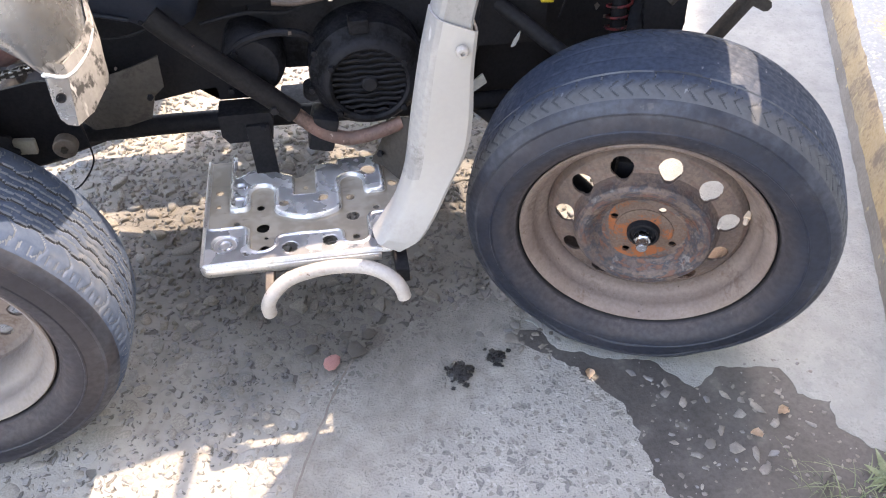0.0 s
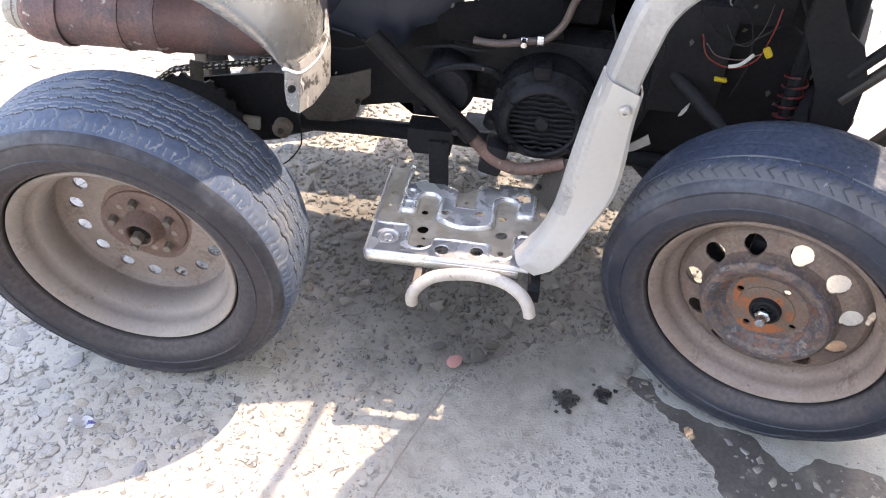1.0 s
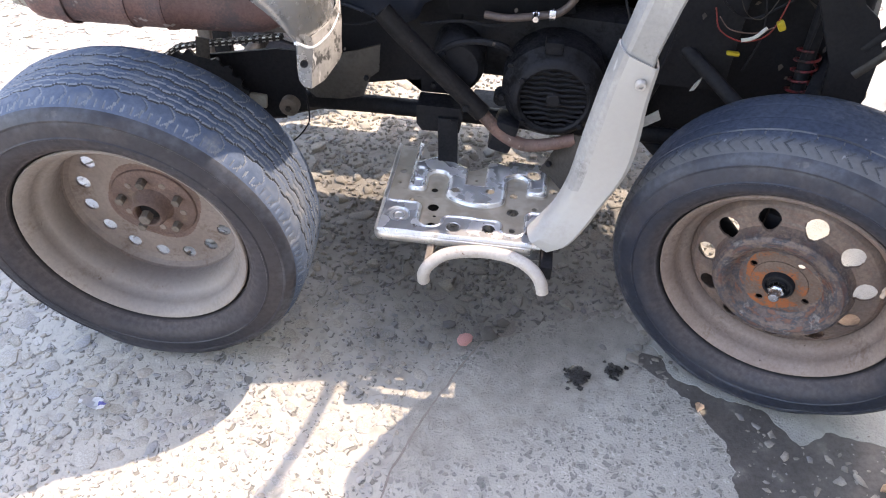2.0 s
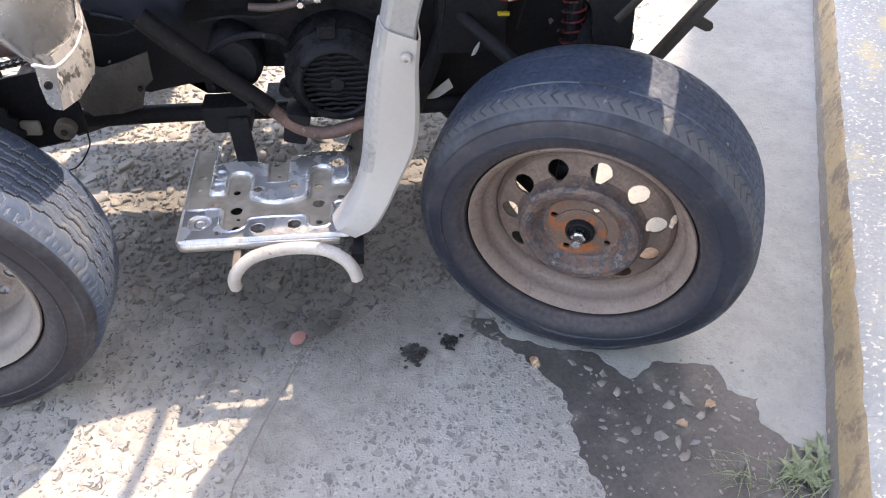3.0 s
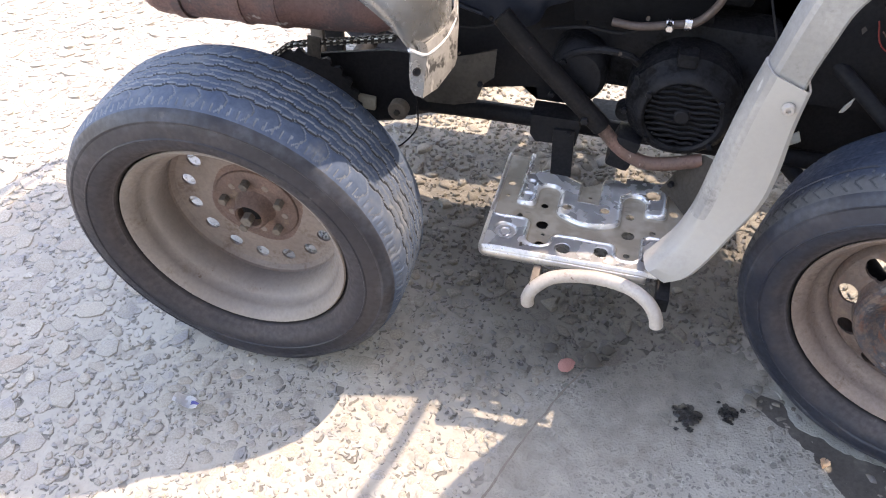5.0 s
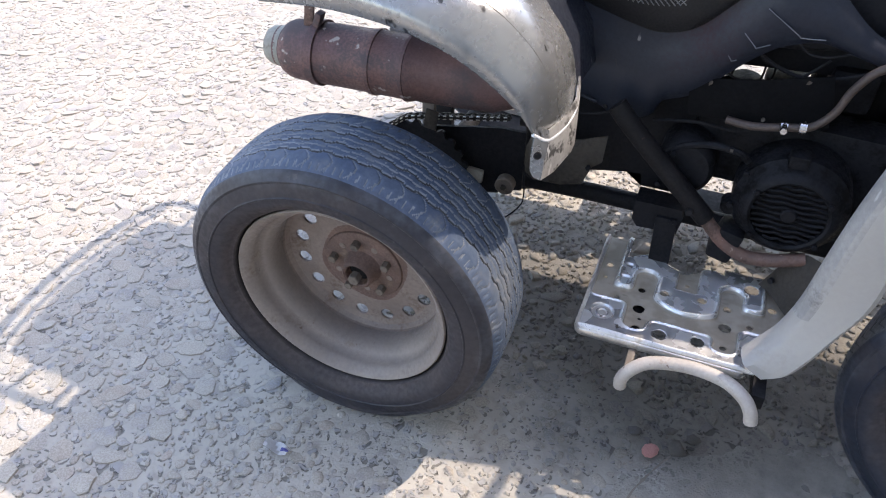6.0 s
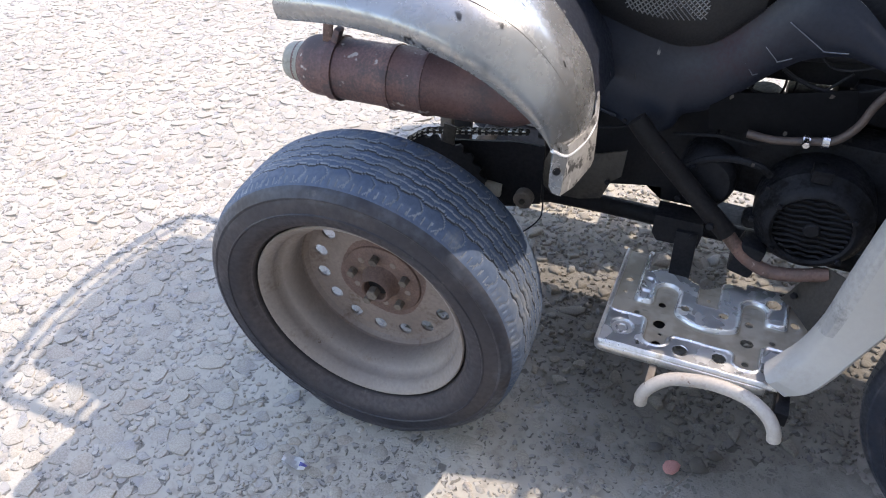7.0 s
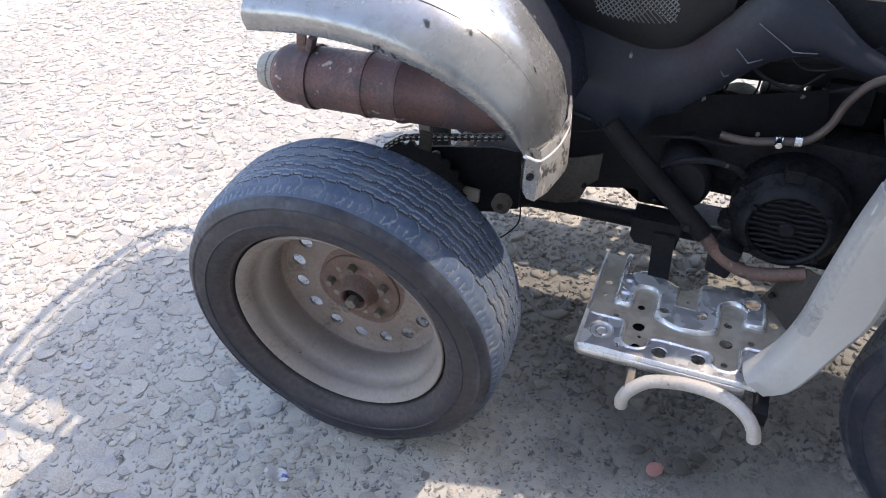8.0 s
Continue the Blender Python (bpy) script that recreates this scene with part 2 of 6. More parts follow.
M_BRONZE = surface("greased_dusty_frame", (0.028, 0.023, 0.019), (0.042, 0.034, 0.028), 14, 170, (0.45, 0.7), bump=0.25, dirt=(0.10, 0.08, 0.06), dirt_at=(0.56, 0.72), dirt_scale=24)
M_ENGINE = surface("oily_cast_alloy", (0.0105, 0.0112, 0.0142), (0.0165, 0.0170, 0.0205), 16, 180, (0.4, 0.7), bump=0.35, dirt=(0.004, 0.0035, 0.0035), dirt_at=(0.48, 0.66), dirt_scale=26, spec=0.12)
M_BRACKET = surface("dusty_brown_steel", (0.155, 0.128, 0.108), (0.095, 0.080, 0.072), 20, 160, (0.55, 0.8), bump=0.2, dirt=(0.05, 0.04, 0.035), dirt_at=(0.55, 0.7), dirt_scale=30)
M_GUARD = surface("dusty_chain_cover", (0.045, 0.037, 0.030), (0.030, 0.026, 0.022), 10, 140, (0.5, 0.75), bump=0.15, dirt=(0.018, 0.015, 0.013), dirt_at=(0.52, 0.7), dirt_scale=16)
M_PIPE = surface("rusty_header_pipe", (0.19, 0.105, 0.085), (0.12, 0.075, 0.062), 22, 200, (0.5, 0.75), bump=0.4, dirt=(0.07, 0.045, 0.036), dirt_at=(0.5, 0.66), dirt_scale=34,
                 specks=(0.33, 0.24, 0.21), speck_at=(0.68, 0.74), speck_scale=110)
M_PIPE_DARK = surface("sooty_pipe", (0.0065, 0.0062, 0.0072), (0.013, 0.0118, 0.0130), 20, 200, (0.5, 0.75), bump=0.4, dirt=(0.028, 0.015, 0.013), dirt_at=(0.58, 0.72), dirt_scale=30, specks=(0.10, 0.06, 0.05), speck_at=(0.72, 0.76), speck_scale=70, spec=0.2)
M_STEEL = surface("worn_zinc_steel", (0.70, 0.69, 0.67), (0.55, 0.54, 0.53), 30, 220, (0.26, 0.44), metal=0.75, bump=0.10, dist=0.001, dirt=(0.40, 0.36, 0.31), dirt_at=(0.52, 0.70), dirt_scale=40)


def plate_material(level):
    """Worn zinc on the lands, caked dust in the pressed hollows, rubbed edges."""
    m, nt, bsdf = nodes_of("pressed_plate_steel")
    co = coords(nt)
    sep = nt.nodes.new("ShaderNodeSeparateXYZ")
    nt.links.new(co, sep.inputs[0])
    n1, n3 = add_noise(nt, co, 30, 2), add_noise(nt, co, 75, 4, 0.6, (0.35, 1.0, 1.0))
    z = maths(nt, 'ADD', sep.outputs[2], maths(nt, 'MULTIPLY', maths(nt, 'SUBTRACT', n1, 0.5), 0.0018))
    dust = ramp(nt, z, level - 0.0060, level - 0.0032, 1.0, 0.0)
    thin = maths(nt, 'MULTIPLY', ramp(nt, n1, 0.50, 0.72), 0.35)
    lip = ramp(nt, z, level + 0.0010, level + 0.0019)
    col = blend(nt, ramp(nt, n1, 0.35, 0.65), (0.58, 0.58, 0.595), (0.76, 0.76, 0.77))
    col = blend(nt, thin, col, (0.44, 0.40, 0.34))
    col = blend(nt, lip, col, (0.88, 0.88, 0.88))
    mud = blend(nt, ramp(nt, n1, 0.4, 0.62), (0.270, 0.232, 0.182), (0.365, 0.318, 0.258))
    mud = blend(nt, ramp(nt, n3, 0.62, 0.70), mud, (0.24, 0.21, 0.17))
    col = blend(nt, dust, col, mud)
    nt.links.new(col, bsdf.inputs["Base Color"])
    nt.links.new(maths(nt, 'MULTIPLY', maths(nt, 'SUBTRACT', 1.0, maths(nt, 'MAXIMUM', dust, thin)), 0.72), bsdf.inputs["Metallic"])
    nt.links.new(maths(nt, 'ADD', ramp(nt, n1, 0.3, 0.7, 0.22, 0.31), maths(nt, 'MULTIPLY', dust, 0.3)), bsdf.inputs["Roughness"])
    return m


M_PLATE = plate_material(0.257)
M_CHROME = surface("bright_zinc", (0.72, 0.72, 0.72), (0.6, 0.6, 0.61), 40, 300, (0.15, 0.3), metal=1.0, bump=0.1)
M_BAR = surface("silver_painted_bar", (0.50, 0.455, 0.42), (0.40, 0.36, 0.33), 18, 190, (0.4, 0.6), bump=0.15, dirt=(0.26, 0.20, 0.165), dirt_at=(0.56, 0.70), dirt_scale=26, specks=(0.14, 0.08, 0.06), speck_at=(0.71, 0.76), speck_scale=60)
M_RED = surface("red_spring_paint", (0.22, 0.010, 0.016), (0.12, 0.008, 0.010), 30, 200, (0.35, 0.5), bump=0.1, dirt=(0.012, 0.008, 0.008), dirt_at=(0.47, 0.60), dirt_scale=45)
M_YELLOW = surface("yellow_connector", (0.52, 0.38, 0.03), (0.42, 0.30, 0.02), 30, 200, (0.35, 0.5), bump=0.05)
M_WIRE_RED = surface("red_wire", (0.24, 0.022, 0.02), (0.16, 0.018, 0.016), 30, 200, (0.4, 0.5), bump=0.05)
M_WIRE_WHITE = surface("white_wire_sleeve", (0.55, 0.54, 0.51), (0.42, 0.41, 0.39), 30, 200, (0.5, 0.6), bump=0.1)
M_WHITE = surface("white_plastic_scrap", (0.75, 0.75, 0.76), (0.6, 0.61, 0.64), 30, 200, (0.4, 0.6), bump=0.1)
M_BLUE = surface("blue_print", (0.10, 0.12, 0.42), (0.20, 0.18, 0.5), 60, 200, (0.4, 0.6), bump=0.1)
M_LEAF = surface("dry_leaf", (0.66, 0.48, 0.34), (0.72, 0.56, 0.43), 50, 300, (0.6, 0.8), bump=0.3, dirt=(0.42, 0.22, 0.10), dirt_at=(0.58, 0.7), dirt_scale=90)
M_GRASS = surface("grass_blade", (0.150, 0.185, 0.095), (0.265, 0.305, 0.185), 45, 200, (0.45, 0.65), bump=0.1)
M_PINK = surface("pink_brick_chip", (0.46, 0.22, 0.20), (0.36, 0.17, 0.155), 50, 300, (0.7, 0.9), bump=0.4)
M_OIL = surface("fresh_oil", (0.012, 0.012, 0.013), (0.02, 0.02, 0.02), 40, 200, (0.12, 0.5), bump=0.5, dist=0.003)
M_WALL = surface("plastered_wall", (0.55, 0.52, 0.46), (0.45, 0.42, 0.37), 2, 60, (0.8, 0.95), bump=0.3)


def engine_shade(nt, co, col, amount=0.93):
    """Blotchy darkening under the engine: the bike's shade put into the ground colour."""
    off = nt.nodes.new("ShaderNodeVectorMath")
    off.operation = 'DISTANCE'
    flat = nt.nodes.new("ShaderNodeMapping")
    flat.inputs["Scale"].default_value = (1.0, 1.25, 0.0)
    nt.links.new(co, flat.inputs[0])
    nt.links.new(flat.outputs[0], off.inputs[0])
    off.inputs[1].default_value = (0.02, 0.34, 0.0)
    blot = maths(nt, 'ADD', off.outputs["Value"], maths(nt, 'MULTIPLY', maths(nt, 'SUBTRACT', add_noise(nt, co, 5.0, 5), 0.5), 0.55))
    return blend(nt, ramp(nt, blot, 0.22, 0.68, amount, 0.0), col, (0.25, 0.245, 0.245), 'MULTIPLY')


def sanded(nt, co, col, wide, strength):
    """Fine tan sand smeared along the upper edge of the slab, thinning out to both sides."""
    sep = nt.nodes.new("ShaderNodeSeparateXYZ")
    nt.links.new(co, sep.inputs[0])
    n = add_noise(nt, co, 9, 6, 0.6)
    # distance from the line through (-0.10, -0.24) and (0.33, 0.06)
    d = maths(nt, 'ADD', maths(nt, 'ADD', maths(nt, 'MULTIPLY', sep.outputs[0], -0.572), maths(nt, 'MULTIPLY', sep.outputs[1], 0.820)), 0.140)
    d = maths(nt, 'ABSOLUTE', maths(nt, 'ADD', d, maths(nt, 'MULTIPLY', maths(nt, 'SUBTRACT', n, 0.5), 0.16)), 0.0)
    near = maths(nt, 'MULTIPLY', ramp(nt, d, wide * 0.35, wide, strength, 0.0), maths(nt, 'MULTIPLY', ramp(nt, sep.outputs[0], -0.16, -0.04), ramp(nt, sep.outputs[0], 0.34, 0.42, 1.0, 0.0)))
    tone = blend(nt, ramp(nt, add_noise(nt, co, 22, 6), 0.35, 0.65), (0.36, 0.338, 0.305), (0.27, 0.252, 0.228))
    return blend(nt, near, col, tone)


def pebble_material(name, by_object, skin=(0.412, 0.380, 0.328), cover=(0.30, 0.85)):
    """River pebbles set in old concrete: grey, tan, bluish and reddish stones with a dusty skin."""
    m, nt, bsdf = nodes_of(name)
    if by_object:
        rnd = nt.nodes.new("ShaderNodeObjectInfo").outputs["Random"]
    else:
        rnd = nt.nodes.new("ShaderNodeNewGeometry").outputs["Random Per Island"]
    cr = nt.nodes.new("ShaderNodeValToRGB")
    el = cr.color_ramp.elements
    stops = ((0.0, (0.30, 0.285, 0.26)), (0.16, (0.41, 0.37, 0.315)), (0.34, (0.25, 0.255, 0.27)), (0.48, (0.44, 0.405, 0.35)), (0.60, (0.36, 0.30, 0.245)), (0.72, (0.225, 0.245, 0.295)), (0.80, (0.33, 0.32, 0.30)), (0.90, (0.39, 0.32, 0.275)),
             (0.95, (0.50, 0.475, 0.43)), (1.0, (0.30, 0.325, 0.37)))
    for i, (p, c) in enumerate(stops):
        e = el[i] if i < 2 else el.new(p)
        e.position, e.color = p, (*c, 1)
    nt.links.new(rnd, cr.inputs[0])
    geo = nt.nodes.new("ShaderNodeNewGeometry").outputs["Position"]
    dust = ramp(nt, add_noise(nt, geo, 30, 5), 0.34, 0.62, *cover)
    col = blend(nt, dust, cr.outputs[0], skin)
    f = add_noise(nt, geo, 300, 4)
    col = blend(nt, ramp(nt, f, 0.35, 0.65, 0.0, 0.42), col, (0.15, 0.135, 0.115))
    col = engine_shade(nt, geo, col)
    nt.links.new(col, bsdf.inputs["Base Color"])
    bsdf.inputs["Roughness"].default_value = 0.75
    relief(nt, bsdf, f, 0.3, 0.0015)
    return m


M_PEBBLE = pebble_material("pebble_single", True)
M_GRAVEL = pebble_material("muddy_gravel", True, (0.165, 0.147, 0.133), (0.35, 0.95))
M_PEBBLES = pebble_material("pebble_field", False)


def ground_material():
    """Old cement matrix between the pebbles, sandy, with small grit in it."""
    m, nt, bsdf = nodes_of("old_cement_matrix")
    co = nt.nodes.new("ShaderNodeNewGeometry").outputs["Position"]
    big, mid, fine = add_noise(nt, co, 2.2, 5), add_noise(nt, co, 26, 6), add_noise(nt, co, 210, 5)
    col = blend(nt, ramp(nt, big, 0.35, 0.65), (0.430, 0.402, 0.358), (0.354, 0.335, 0.302))
    col = blend(nt, ramp(nt, mid, 0.50, 0.74, 0.0, 0.7), col, (0.21, 0.19, 0.165))
    # small stones level with the cement: smooth faces, each in its own grey; the dark crescent on one fixed side is
    # crevice dirt and relief shade painted together
    warp = nt.nodes.new("ShaderNodeVectorMath")
    warp.operation = 'MULTIPLY_ADD'
    nz = nt.nodes.new("ShaderNodeTexNoise")
    nz.inputs["Scale"].default_value = 38
    nt.links.new(co, nz.inputs["Vector"])
    nt.links.new(nz.outputs["Color"], warp.inputs[0])
    warp.inputs[1].default_value = (0.030, 0.030, 0.0)
    nt.links.new(co, warp.inputs[2])
    h = maths(nt, 'MULTIPLY', fine, 0.30)
    for sc, share, amount, shift in ((30, 0.38, 0.55, 0.0062), (58, 0.38, 0.60, 0.0042), (125, 0.40, 0.55, 0.0024)):
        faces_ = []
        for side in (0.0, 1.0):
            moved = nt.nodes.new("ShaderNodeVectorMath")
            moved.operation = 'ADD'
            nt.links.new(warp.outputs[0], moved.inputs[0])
            moved.inputs[1].default_value = (-shift * side, shift * 0.9 * side, 0)
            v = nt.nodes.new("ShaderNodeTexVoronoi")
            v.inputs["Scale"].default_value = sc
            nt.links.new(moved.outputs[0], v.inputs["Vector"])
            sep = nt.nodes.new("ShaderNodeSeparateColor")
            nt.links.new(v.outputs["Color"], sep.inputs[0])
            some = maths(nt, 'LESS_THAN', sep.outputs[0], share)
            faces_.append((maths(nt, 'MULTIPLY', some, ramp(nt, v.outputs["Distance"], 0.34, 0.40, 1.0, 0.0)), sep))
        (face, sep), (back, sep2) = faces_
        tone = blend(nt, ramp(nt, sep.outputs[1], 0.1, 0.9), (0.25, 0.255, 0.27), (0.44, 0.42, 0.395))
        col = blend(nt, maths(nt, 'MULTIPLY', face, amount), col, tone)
        crescent = maths(nt, 'MULTIPLY', maths(nt, 'MULTIPLY', back, ramp(nt, sep2.outputs[2], 0.15, 0.45)), maths(nt, 'SUBTRACT', 1.0, face))
        col = blend(nt, maths(nt, 'MULTIPLY', crescent, 0.66), col, (0.070, 0.064, 0.058))
        h = maths(nt, 'ADD', h, maths(nt, 'SUBTRACT', maths(nt, 'MULTIPLY', face, 0.30), maths(nt, 'MULTIPLY', crescent, 0.5)))
    col = sanded(nt, co, engine_shade(nt, co, col), 0.10, 0.85)
    nt.links.new(col, bsdf.inputs["Base Color"])
    bsdf.inputs["Roughness"].default_value = 0.85
    h = maths(nt, 'ADD', h, maths(nt, 'MULTIPLY', mid, 0.5))
    relief(nt, bsdf, h, 0.95, 0.006)
    return m


def slab_material(name, base, dark, stone_amount, sandy=False):
    """Cast concrete worn until its small stones show."""
    m, nt, bsdf = nodes_of(name)
    co = nt.nodes.new("ShaderNodeNewGeometry").outputs["Position"]
    big, mid, fine = add_noise(nt, co, 3.0, 6), add_noise(nt, co, 19, 6), add_noise(nt, co, 260, 5)
    col = blend(nt, ramp(nt, big, 0.36, 0.64), base, dark)
    col = blend(nt, ramp(nt, mid, 0.40, 0.68, 0.0, 0.45), col, tuple(c * 0.8 for c in dark))
    warp = nt.nodes.new("ShaderNodeVectorMath")
    warp.operation = 'MULTIPLY_ADD'
    nz = nt.nodes.new("ShaderNodeTexNoise")
    nz.inputs["Scale"].default_value = 45
    nt.links.new(co, nz.inputs["Vector"])
    nt.links.new(nz.outputs["Color"], warp.inputs[0])
    warp.inputs[1].default_value = (0.022, 0.022, 0.0)
    nt.links.new(co, warp.inputs[2])
    height = fine
    for sc, tone, amount in ((40, (0.24, 0.235, 0.215), stone_amount * 1.0), (70, (0.17, 0.17, 0.162), stone_amount * 1.15), (95, (0.20, 0.19, 0.165), stone_amount * 1.1), (110, (0.50, 0.48, 0.45), stone_amount * 0.7), (150, (0.13, 0.13, 0.128), stone_amount * 1.0), (240, (0.12, 0.118, 0.115), stone_amount * 0.55)):
        v = nt.nodes.new("ShaderNodeTexVoronoi")
        v.inputs["Scale"].default_value = sc
        nt.links.new(warp.outputs[0], v.inputs["Vector"])
        sep = nt.nodes.new("ShaderNodeSeparateColor")
        nt.links.new(v.outputs["Color"], sep.inputs[0])
        some = maths(nt, 'LESS_THAN', sep.outputs[0], 0.30)
        spot = maths(nt, 'MULTIPLY', some, ramp(nt, v.outputs["Distance"], 0.33, 0.40, 1.0, 0.0))
        col = blend(nt, maths(nt, 'MULTIPLY', spot, amount), col, tone)
        height = maths(nt, 'SUBTRACT', height, maths(nt, 'MULTIPLY', spot, 0.6 * amount))
    if sandy:
        col = sanded(nt, co, col, 0.13, 0.92)
        col = engine_shade(nt, co, col, 0.80)
    nt.links.new(col, bsdf.inputs["Base Color"])
    bsdf.inputs["Roughness"].default_value = 0.85
    relief(nt, bsdf, height, 0.8, 0.004)
    return m


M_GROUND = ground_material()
M_SLAB = slab_material("worn_concrete", (0.420, 0.402, 0.372), (0.342, 0.327, 0.302), 0.68, True)
M_GUTTER = slab_material("smooth_concrete", (0.350, 0.347, 0.324), (0.300, 0.297, 0.278), 0.16)
M_WET = surface("wet_mud", (0.068, 0.062, 0.058), (0.102, 0.093, 0.086), 9, 120, (0.35, 0.7), bump=0.4, dist=0.003, dirt=(0.185, 0.168, 0.152), dirt_at=(0.54, 0.72), dirt_scale=18, specks=(0.27, 0.25, 0.235), speck_at=(0.69, 0.73), speck_scale=110)
M_KERB_TOP = surface("chipped_kerb_paint", (0.385, 0.375, 0.352), (0.33, 0.322, 0.305), 5, 120, (0.7, 0.9), bump=0.5, dist=0.004, dirt=(0.50, 0.41, 0.23), dirt_at=(0.54, 0.61), dirt_scale=9, specks=(0.60, 0.55, 0.44), speck_at=(0.58, 0.66), speck_scale=110)
M_KERB_FACE = surface("dirty_yellow_kerb_paint", (0.40, 0.280, 0.155), (0.32, 0.238, 0.150), 7, 110, (0.7, 0.9), bump=0.4, dist=0.003, dirt=(0.180, 0.130, 0.095), dirt_at=(0.47, 0.62), dirt_scale=15, specks=(0.48, 0.37, 0.19), speck_at=(0.64, 0.72), speck_scale=30, stretch=(1.0, 1.0, 0.4))
# grey-brown tone, darker than the kerb face above it
M_KERB_FOOT = surface("grey_brown_kerb_foot", (0.235, 0.205, 0.182), (0.180, 0.155, 0.138), 9, 110, (0.75, 0.9), bump=0.5, dist=0.003, dirt=(0.12, 0.105, 0.095), dirt_at=(0.56, 0.70), dirt_scale=20, specks=(0.40, 0.31, 0.18), speck_at=(0.66, 0.72), speck_scale=40)
M_WALK = surface("grey_pavement", (0.33, 0.325, 0.335), (0.27, 0.265, 0.27), 4, 120, (0.75, 0.9), bump=0.4, dist=0.003, dirt=(0.23, 0.22, 0.215), dirt_scale=9)
M_CHAIN = surface("greasy_chain_steel", (0.055, 0.05, 0.046), (0.03, 0.027, 0.025), 60, 300, (0.35, 0.55), metal=0.5, bump=0.2)


# ---------------------------------------------------------------- mesh helpers
from mathutils.geometry import delaunay_2d_cdt


def finish(me, angle=38):
    me.shade_smooth()
    me.set_sharp_from_angle(angle=radians(angle))


def part(name, bm, material, parent=None, label="", angle=38, fix=True):
    """Links a bmesh as one mesh object, under a thing or a part."""
    me = bpy.data.meshes.new(name)
    if fix:
        bmesh.ops.recalc_face_normals(bm, faces=bm.faces)
    bm.to_mesh(me)
    bm.free()
    for m in (material if isinstance(material, (list, tuple)) else [material]):
        me.materials.append(m)
    finish(me, angle)
    ob = new(name, me)
    ob.parent = parent
    return tagged(ob, label)


def raw(name, verts, faces, material, parent=None, label="", angle=38, slots=None):
    me = bpy.data.meshes.new(name)
    me.from_pydata(verts, [], faces)
    for m in (material if isinstance(material, (list, tuple)) else [material]):
        me.materials.append(m)
    if slots is not None:
        me.polygons.foreach_set("material_index", slots)
    me.update()
    finish(me, angle)
    ob = new(name, me)
    ob.parent = parent
    return tagged(ob, label)


def spline(pts, steps=6):
    """A smooth line through the points."""
    p = [Vector(q) for q in pts]
    if len(p) < 3:
        return p
    p = [p[0] * 2 - p[1]] + p + [p[-1] * 2 - p[-2]]
    out = []
    for i in range(1, len(p) - 2):
        for k in range(steps):
            t = k / steps
            a, b, c, d = p[i - 1:i + 3]
            out.append(0.5 * ((2 * b) + (c - a) * t + (2 * a - 5 * b + 4 * c - d) * t * t + (3 * b - a - 3 * c + d) * t ** 3))
    return out + [p[-2]]


def tube_into(bm, pts, r, n=10, steps=6, flat=1.0, cap=True):
    """A round rod along a smooth line. r: one radius, or one at each end."""
    line = spline(pts, steps)
    r0, r1 = r if isinstance(r, tuple) else (r, r)
    up = Vector((0.13, 0.21, 1)).normalized()
    rings, last = [], None
    for i, p in enumerate(line):
        d = (line[min(i + 1, len(line) - 1)] - line[max(i - 1, 0)]).normalized()
        if last is None:
            u = d.cross(up).normalized()
        else:
            u = (last - d * last.dot(d)).normalized()
        last = u
        w = d.cross(u)
        rr = r0 + (r1 - r0) * i / max(1, len(line) - 1)
        rings.append([bm.verts.new(p + rr * (math.cos(a) * u + flat * math.sin(a) * w)) for a in (2 * math.pi * k / n for k in range(n))])
    for a, b in zip(rings, rings[1:]):
        for k in range(n):
            bm.faces.new((a[k], a[(k + 1) % n], b[(k + 1) % n], b[k]))
    if cap:
        bm.faces.new(rings[0][::-1])
        bm.faces.new(rings[-1])
    return bm


def tube(pts, r, n=10, steps=6, flat=1.0):
    return tube_into(bmesh.new(), pts, r, n, steps, flat)


def box_into(bm, c, size, m=None, bevel=0.0):
    made = bmesh.ops.create_cube(bm, size=1.0)["verts"]
    t = Matrix.Translation(c) @ (m or Matrix()) @ Matrix.Diagonal((*size, 1))
    bmesh.ops.transform(bm, matrix=t, verts=made)
    if bevel:
        edges = list({e for v in made for e in v.link_edges})
        bmesh.ops.bevel(bm, geom=edges, offset=bevel, segments=2, affect='EDGES', profile=0.6)
    return bm


def box(c, size, m=None, bevel=0.003):
    return box_into(bmesh.new(), c, size, m, bevel)


def turned_into(bm, profile, n=48, m=None, closed=False):
    """A turned body about local y, from (radius, y) pairs."""
    rings = []
    for r, y in profile:
        if r < 1e-6:
            rings.append([bm.verts.new((0, y, 0))])
        else:
            rings.append([bm.verts.new((r * math.cos(2 * math.pi * k / n), y, r * math.sin(2 * math.pi * k / n))) for k in range(n)])
    pairs = list(zip(rings, rings[1:])) + ([(rings[-1], rings[0])] if closed else [])
    for a, b in pairs:
        for k in range(n):
            q = [a[k % len(a)], a[(k + 1) % len(a)], b[(k + 1) % len(b)], b[k % len(b)]]
            q = list(dict.fromkeys(q))
            if len(q) > 2:
                bm.faces.new(q)
    if m is not None:
        bmesh.ops.transform(bm, matrix=m, verts=[v for r in rings for v in r])
    return bm


def turned(profile, n=48, m=None, closed=False):
    return turned_into(bmesh.new(), profile, n, m, closed)


